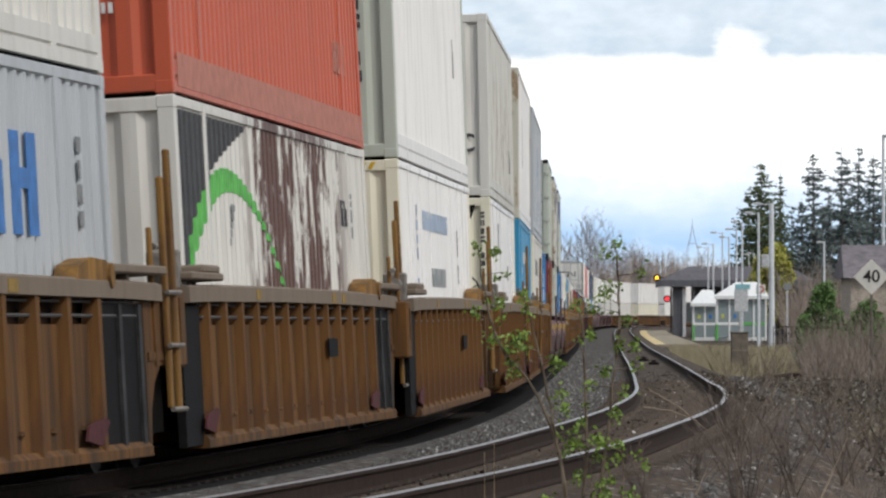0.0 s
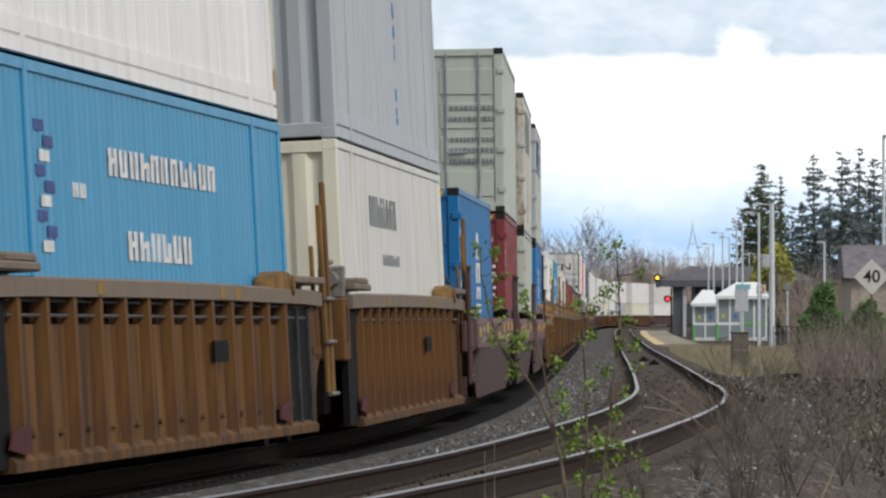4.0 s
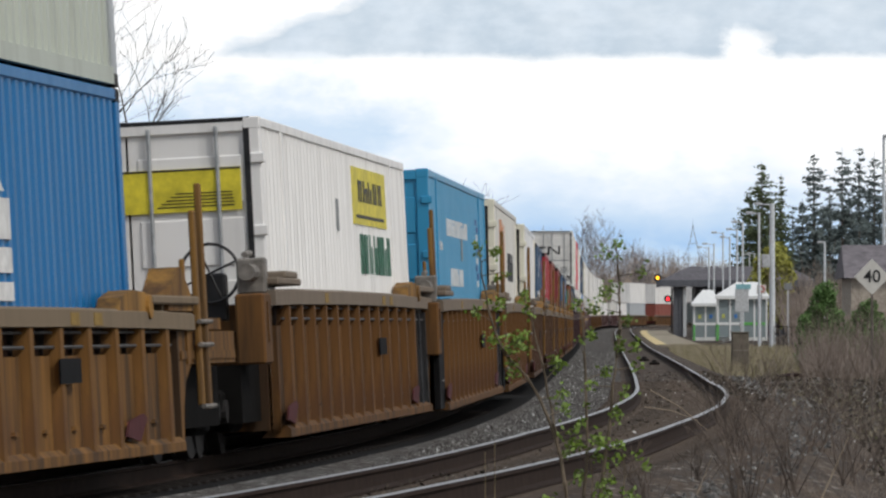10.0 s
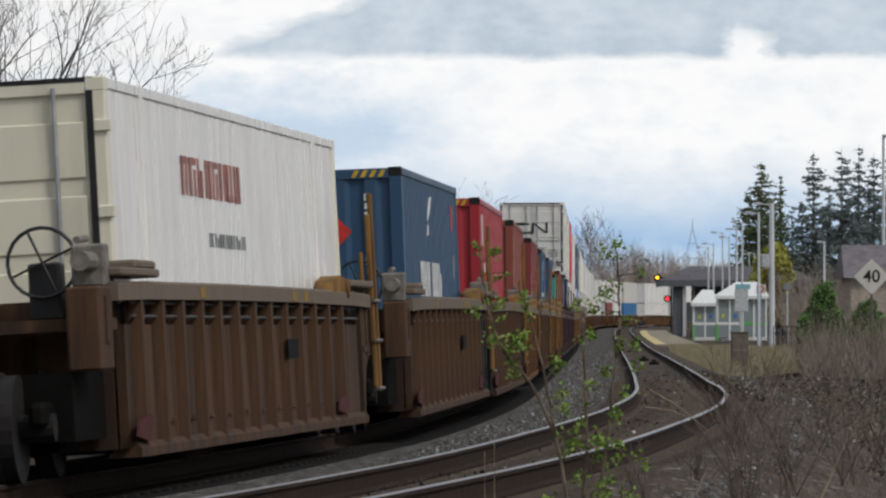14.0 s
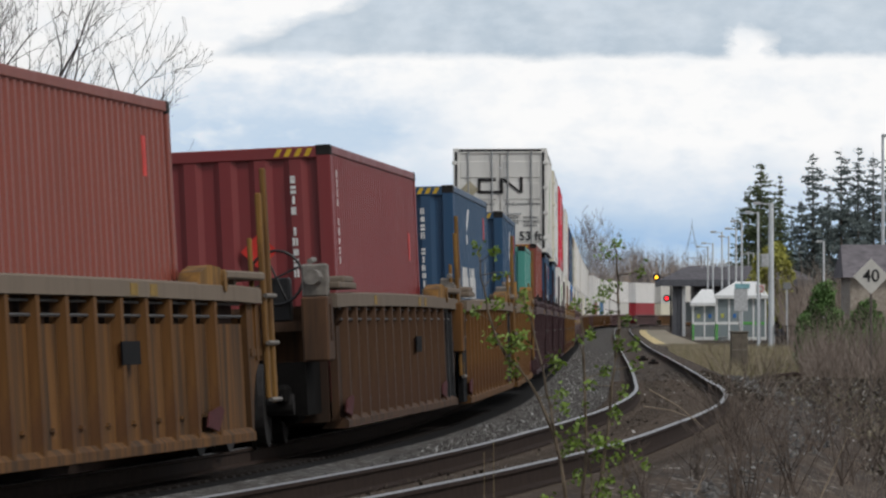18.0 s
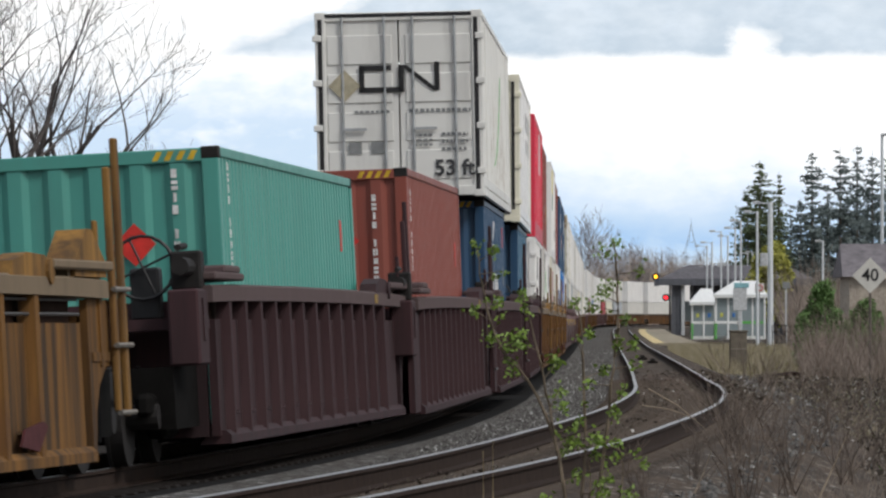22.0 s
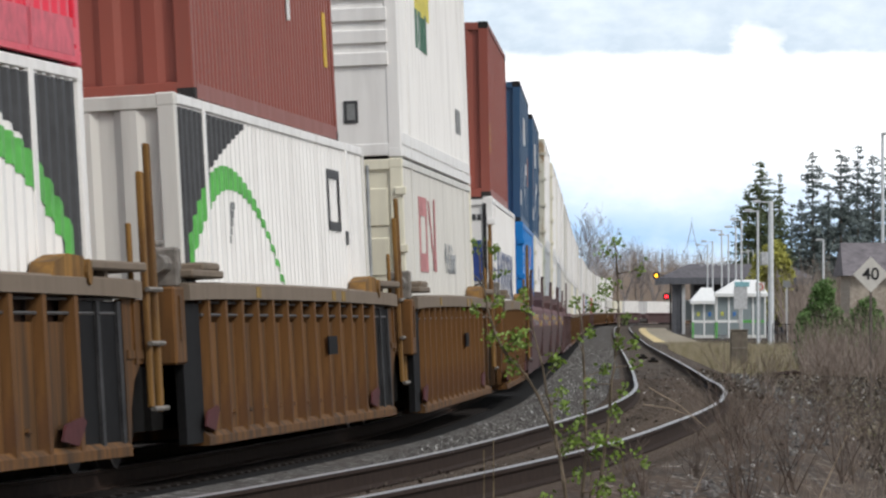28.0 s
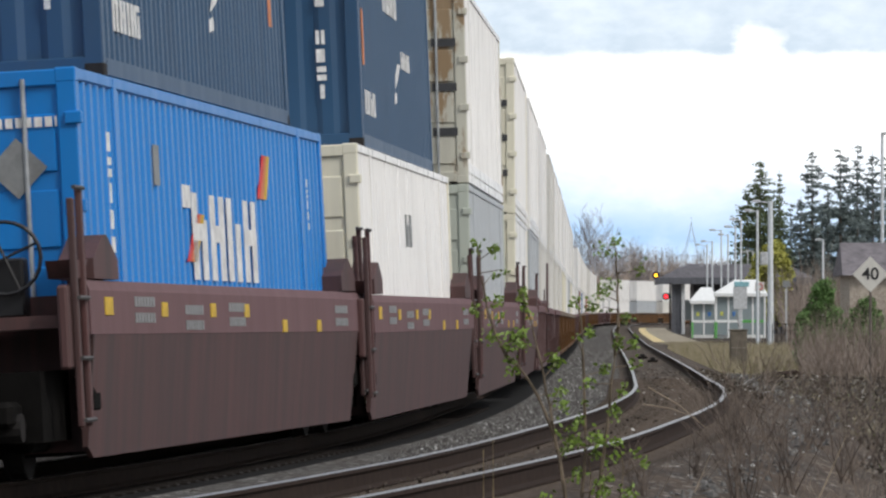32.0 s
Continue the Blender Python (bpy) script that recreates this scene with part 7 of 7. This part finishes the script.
for k, m in ((8, M_GREYP), (9, M_NAVYP)):
    side_word(UPPER[k], A, -3.6, 2.2, 7.0, 0.85, m, 7, 30 + k)
    bars(UPPER[k], HA, 0.15, 2.3, 0.9, 0.13, 6, M_GREYP, 20 + k)
    hazard_strip(UPPER[k], HA, N)
side_mark(UPPER[9], A, 0.6, 1.35, 1.0, 2.3, plain("pale_yellow_patch", (0.55, 0.55, 0.30), 0.6), "faded_patch", "pale yellow faded patch")
end_mark(UPPER[9], HA, 0.72, 0.45, 0.2, 0.2, M_WHITEP, "sticker")
# white box with yellow panels and green print
th = LOWER[10]
end_mark(th, HB, 0.12, 1.72, 1.95, 0.72, M_LEMON, "panel", "yellow panel with black lines")
for k in range(5):
    end_mark(th, HB + 0.004, 0.65 + k * 0.02, 1.45 + k * 0.055, 0.75 - 0.05 * k, 0.02, M_BLACKP, "black_line")
end_mark(th, HB + 0.004, 0.12, 2.06, 1.95, 0.03, M_BLACKP, "black_line")
side_mark(th, B, 3.3, 1.95, 4.2, 1.12, M_LEMON, "panel", "yellow panel with black print")
side_word(th, B + 0.006, 1.9, 2.05, 3.1, 0.42, M_BLACKP, 5, 44)
side_mark(th, B + 0.006, 3.3, 1.55, 3.4, 0.06, M_BLACKP, "black_line")
side_word(th, B, 1.9, 0.82, 4.0, 0.78, M_GREENP, 7, 45)
side_mark(th, B, -0.6, 1.5, 0.3, 0.6, M_GREYP, "worn_patch")
bars(th, HB, -1.0, 0.85, 0.9, 0.12, 3, M_GREYP, 46)
# dark door seals round the ends of the white boxes
for k in (10, 12, 13, 27):
    end_mark(LOWER[k], HB, 1.165, 1.45, 0.06, 2.6, M_BLACKP, "door_seal", "black rubber door seal")
    end_mark(LOWER[k], HB, 0, 2.86, 2.4, 0.07, M_BLACKP, "door_seal", "black rubber door seal")
# off-white box with the orange logo and black word
th = LOWER[12]
loop_mark(th, B, -4.3, -2.8, 0.62, 2.45, 0.24, M_FADEORANGE)
side_mark(th, B, -2.45, 1.5, 0.2, 1.7, M_FADEORANGE, "logo")
slash(th, B, -2.4, 2.3, -1.5, 0.75, 0.26, M_FADEORANGE)
side_mark(th, B, -1.25, 1.5, 0.2, 1.7, M_FADEORANGE, "logo")
side_word(th, B, 1.0, 1.15, 4.2, 0.85, M_CHAR, 7, 47)
side_mark(th, B, 6.35, 1.45, 0.12, 2.5, M_REDDISH, "rust_streak", "rusty stacking post")
bars(th, HB, -0.2, 1.3, 0.9, 0.12, 3, M_GREYP, 48)
# navy boxes with placards
for k, y in ((14, -0.4), (18, -1.2), (19, 0.6), (22, -0.6)):
    th = LOWER[k]
    diamond(th, HA, 0.38, 1.55, 0.21, M_REDP, "red diamond hazard placard")
    end_column(th, HA, 0.78, 2.35, 0.15, 11, M_WHITEP)
    bird(th, A, y, 2.15)
    side_word(th, A, y - 2.3, 0.55, 2.1, 0.78, M_WHITEP, 3, 50 + k)
    side_word(th, A, y + 0.2, 0.55, 2.1, 0.78, M_WHITEP, 3, 60 + k)
    side_mark(th, A, 4.75, 2.1, 0.3, 0.6, M_REDP, "red_dash")
    side_mark(th, A, 4.9, 0.9, 0.25, 0.6, M_GREYP, "worn_patch")
    hazard_strip(th, HA, N)
# red and brown boxes
th = LOWER[15]
side_mark(th, A, -4.7, 2.05, 0.42, 0.85, M_WHITEP, "emblem")
side_mark(th, A, -3.9, 1.05, 0.4, 0.25, M_WHITEP, "emblem")
end_column(th, HA, 0.78, 2.2, 0.15, 11, M_WHITEP)
side_mark(th, A, 4.6, 2.0, 0.12, 0.9, M_SALMON, "orange_dash")
hazard_strip(th, HA, N)
for k in (16, 17, 20, 21):
    th = LOWER[k]
    hh = SH if k == 20 else N
    end_column(th, HA, 0.80, hh - 0.55, 0.15, 10, M_WHITEP)
    column_word(th, A, -5.35, hh - 0.45, 0.14, 10, M_WHITEP)
    side_mark(th, A, 4.7, hh - 0.9 if k == 16 else 1.2, 0.18, 0.6, M_REDP, "red_dash")
    hazard_strip(th, HA, hh)
diamond(LOWER[17], HA, 0.40, 0.95, 0.20, M_REDP, "red diamond hazard placard")
end_mark(LOWER[17], HA, -1.02, 1.9, 0.2, 0.3, M_WHITEP, "letter_end")
diamond(LOWER[20], HA, 0.40, 0.85, 0.20, M_REDP, "red diamond hazard placard")
diamond(LOWER[21], HA, 0.40, 1.35, 0.20, M_REDP, "red diamond hazard placard")
# white 53-foot box with the black worm logo on its doors
th = UPPER[22]
bm = bmesh.new()
for x0, x1, z0, z1 in ((-0.62, -0.12, 1.98, 2.06), (-0.62, -0.54, 1.66, 2.06), (-0.62, 0.06, 1.64, 1.72), (0.0, 0.08, 1.64, 2.06), (0.55, 0.63, 1.66, 2.1)):
    box(bm, x0, x1, -HB - 0.006, -HB + 0.006, z0, z1, 0.0)
prism(bm, [(0.02, 2.06), (0.12, 2.06), (0.62, 1.66), (0.52, 1.66)], "y", -HB - 0.006, -HB + 0.006)
part("worm_logo", bm, M_BLACKP, th, "black line logo across the doors")
diamond(th, HB, -0.85, 1.75, 0.25, plain("tan_placard", (0.42, 0.38, 0.27), 0.6), "worn tan placard holder")
bars(th, HB, -0.7, 1.32, 0.55, 0.05, 1, M_GREYP, 61)
bars(th, HB, 0.15, 1.32, 0.95, 0.07, 1, M_GREYP, 62)
bars(th, HB, 0.65, 0.95, 0.4, 0.06, 3, M_GREYP, 63)
bars(th, HB, 0.2, 0.95, 0.3, 0.04, 3, M_GREYP, 64)
end_text(th, HB, 0.52, 0.34, 0.34, "53 ft", M_CHAR)
for x in (-1.22, 1.2):
    end_mark(th, HB, x, 1.45, 0.07, 2.7, M_BLACKP, "black_edge")
end_mark(th, HB, 0, 2.84, 2.4, 0.06, M_BLACKP, "black_edge")
for x in (-0.7, -0.35):
    end_mark(th, HB, x, 0.78, 0.2, 0.18, M_GREYP, "plate")
for k in range(9):
    slash(th, B, -2.2 + k * 0.52, 0.62 + 0.02 * k * k, -1.75 + k * 0.52, 0.64 + 0.02 * (k + 1) ** 2, 0.2, M_LIME)
# navy box, its side painted paler for sheen, and the cream-ended white one over it
th = LOWER[23]
side_mark(th, A, 1.6, 2.1, 0.9, 0.55, M_CHAR, "dark_patch", "dark blue painted-out patch")
side_mark(th, A, 4.4, 1.45, 0.35, 0.5, M_REDP, "red_emblem")
side_mark(th, A, 4.75, 1.55, 0.25, 0.4, M_WHITEP, "white_emblem")
diamond(th, HA, 0.42, 0.4, 0.24, M_REDP, "red diamond hazard placard")
end_column(th, HA, 0.78, 2.3, 0.16, 8, M_BLUEP)
th = UPPER[23]
frame_ring(th, HB, 0.72, 1.52, 0.66, 0.62, 0.15, M_BLUEP, "blue square ring logo")
bars(th, HB, 0.40, 0.96, 0.58, 0.15, 1, M_REDP, 66)
end_mark(th, HB, 0.49, 0.74, 0.17, 0.34, M_YELLOW, "sticker", "yellow door label")
for x in (-1.05, -0.4, 0.25, 0.9):
    end_mark(th, HB, x, 0.20, 0.2, 0.05, M_REDP, "reflector")
end_mark(th, HB, 1.17, 1.5, 0.06, 2.5, M_BLACKP, "black_gasket")
side_word(th, B, 0.5, 2.25, 5.5, 0.35, M_FAINT, 13, 67)
side_word(th, B, 1.0, 1.75, 5.0, 0.3, M_FAINT, 11, 68)
# white boxes with the green arch
th = LOWER[24]
swoosh(th, B, True)
loop_mark(th, B, -3.6, -2.5, 1.2, 2.2, 0.14, M_CHAR)
bars(th, HB, -0.1, 2.25, 0.8, 0.16, 2, M_GREYP, 69)
th = LOWER[25]
swoosh(th, B, False)
loop_mark(th, B, 4.1, 5.3, 1.15, 2.3, 0.12, M_CHAR)
side_mark(th, B, 5.9, 1.05, 0.25, 0.25, M_CHAR, "full_stop")
end_text(th, HB, -0.55, 2.2, 0.26, "90", M_GREYP)
th = UPPER[24]
for k in range(3):
    side_mark(th, B, 1.0 + k * 1.1, 2.2, 0.5, 1.0, M_WHITEP, "letter_block")
side_mark(th, B + 0.012, 0, 0.22, 15.6, 0.3, plain("pinkish_red_rail", (0.62, 0.10, 0.14), 0.5), "rail_cover", "faded pinkish-red lower rail")
th = UPPER[25]
bm = bmesh.new()
prism(bm, [(-0.75, 2.0), (-0.45, 2.0), (-0.5, 2.3), (-0.7, 2.3)], "y", -HA - 0.012, -HA - 0.004)
part("warning_mark", bm, M_YELLOW, th, "yellow warning mark")
side_mark(th, A, 1.9, 1.25, 0.25, 0.22, M_WHITEP, "spot")
side_mark(th, A, 5.3, 1.1, 0.3, 0.6, M_YELLOW, "yellow_dash")
# off-white box with red logo and grey words
th = LOWER[26]
loop_mark(th, B, -4.9, -3.2, 0.55, 2.2, 0.30, M_FADEPINK)
slash(th, B, -2.9, 2.15, -1.9, 0.6, 0.3, M_FADEPINK)
side_mark(th, B, -1.45, 1.4, 0.26, 1.65, M_FADEPINK, "logo")
side_text(th, B, 0.6, 1.56, 0.56, "We Deliver", M_FADEGREY)
bars(th, HB, 0.1, 1.2, 0.6, 0.18, 2, M_CHAR, 71)
th = UPPER[26]
end_mark(th, HB + 0.002, 0.39, 0.54, 0.16, 0.12, M_GREYP, "vent_plate", "grey vent plate")
end_mark(th, HB + 0.002, 0.70, 0.56, 0.17, 0.27, M_CHAR, "vent_frame", "dark framed vent")
end_mark(th, HB + 0.008, 0.70, 0.56, 0.10, 0.20, M_GREYP, "vent_plate")
side_mark(th, B, -2.6, 2.35, 3.0, 0.8, M_LEMON, "panel", "yellow panel")
side_word(th, B, -4.2, 1.75, 2.6, 0.5, M_GREENP, 4, 72)
side_word(th, B, 4.8, 0.85, 1.8, 0.35, M_GREYP, 3, 73)
# white box with the blue ring logo and tall navy letters
th = LOWER[27]
frame_ring(th, HB, 0.79, 1.13, 0.66, 1.12, 0.2, M_NAVYP, "navy square ring logo")
bars(th, HB, 0.33, 2.25, 0.88, 0.2, 1, M_CHAR, 74)
side_word(th, B, -7.6, 0.78, 3.9, 1.35, M_FADENAVY, 5, 75)
side_text(th, B, -3.5, 1.29, 1.12, "NATIVE-ONTARIO", M_FADENAVY)
side_mark(UPPER[27], A, -5.6, 1.0, 0.25, 0.5, M_YELLOW, "yellow_dash")
end_column(UPPER[27], HA, -0.35, 2.7, 0.15, 10, M_WHITEP)
# bright-blue box with a white word and a rainbow stroke
th = LOWER[28]
diamond(th, HB, 0.80, 1.55, 0.24, M_GREYP, "grey diamond placard holder")
bars(th, HB, 0.25, 2.1, 0.88, 0.17, 1, M_WHITEP, 77)
side_word(th, B, -1.9, 0.75, 4.6, 1.35, M_WHITEP, 4, 78)
side_mark(th, B, -2.2, 1.35, 0.5, 0.35, M_WHITEP, "letter_top")
for k, m in enumerate((M_REDP, M_ORANGEP, M_YELLOW)):
    slash(th, B, 2.7 + k * 0.22, 1.5, 3.2 + k * 0.16, 2.25, 0.22, m)
    slash(th, B, -2.3 + k * 0.2, 0.35, -1.6 + k * 0.15, 1.1, 0.2, m)
column_word(th, B, -6.5, 2.1, 0.28, 5, M_WHITEP)
column_word(th, B, 6.7, 2.0, 0.15, 5, M_WHITEP)
side_mark(th, B, -3.9, 1.75, 0.35, 0.6, M_GREYP, "worn_patch")
for k, y in ((28, 0.2), (29, -0.8)):
    th = UPPER[k]
    side_word(th, A, y - 1.2, 2.05, 2.4, 0.55, M_WHITEP, 4, 80 + k)
    bird(th, A, y + 0.9, 1.05)
    side_word(th, A, y + 1.6, 1.3, 1.6, 0.22, M_WHITEP, 5, 82 + k)
    side_word(th, A, -5.4, 0.55, 1.6, 0.28, M_WHITEP, 4, 84 + k)
    end_column(th, HA, 0.78, 2.4, 0.16, 9, M_WHITEP)
    side_mark(th, A, 5.0 if k == 28 else -5.4, 1.3, 0.22, 0.65, M_ORANGEP, "orange_dash")
end_mark(UPPER[28], HA, 0.03, 0.55, 0.31, 0.38, M_YELLOW, "sticker", "yellow caution sticker")
diamond(UPPER[28], HA, -0.3, 1.8, 0.26, M_REDP, "red diamond hazard placard")
side_word(LOWER[29], B, -0.6, 1.4, 1.1, 0.7, M_GREYP, 2, 90)
for k in (30, 31):
    for z in (0.75, 1.4, 2.05):
        end_mark(UPPER[k], HB, 0.98, z, 0.36, 0.12, M_CHAR, "hinge_strap")

# ---- the train's run ----
SPEED, GAIN = 18.24, 0.017


def run(t):
    """How far the train has come since 16 s."""
    return SPEED * (t - 16) + 0.5 * GAIN * (t - 16) ** 2


def riding(s, z):
    """The pose of something that rides z metres above the rails, its middle s metres along the line."""
    a, b = on_line(s - 7.5, 0, 0), on_line(s + 7.5, 0, 0)
    mid = (a + b) / 2
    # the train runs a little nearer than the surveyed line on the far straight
    near = float(np.interp(mid.y, [58, 85, 120, 220, 420, 700], [1, 0.976, 0.974, 0.968, 0.972, 1]))
    mid.x, mid.y = mid.x * near, mid.y * near
    head = math.atan2(b.x - a.x, b.y - a.y)
    bank = line_at(s)[4]
    m = pose(mid.x, mid.y, mid.z, math.degrees(math.asin((b.z - a.z) / 15)), -math.degrees(bank), -math.degrees(head))
    return m @ Matrix.Translation((0, 0, z))


def motions():
    # the cloud drifts slowly to the right
    walk(SKY, [(0.0, pose(-4, 3400, EYE[2])), (32.0, pose(8, 3400, EYE[2]))])
    for th, s0, z in RIDERS:
        t, rows = 0.0, []
        while t < 32:
            rows.append((t, riding(s0 - run(t), z)))
            s = s0 - run(t)
            t += 1.0 if s < 190 else 2.0 if s < 700 else 1.0 if s < 1010 else 4.0
        rows.append((32.0, riding(s0 - run(32.0), z)))
        # what has left the line's end stays far behind the camera, still moving on
        walk(th, rows)


motions()
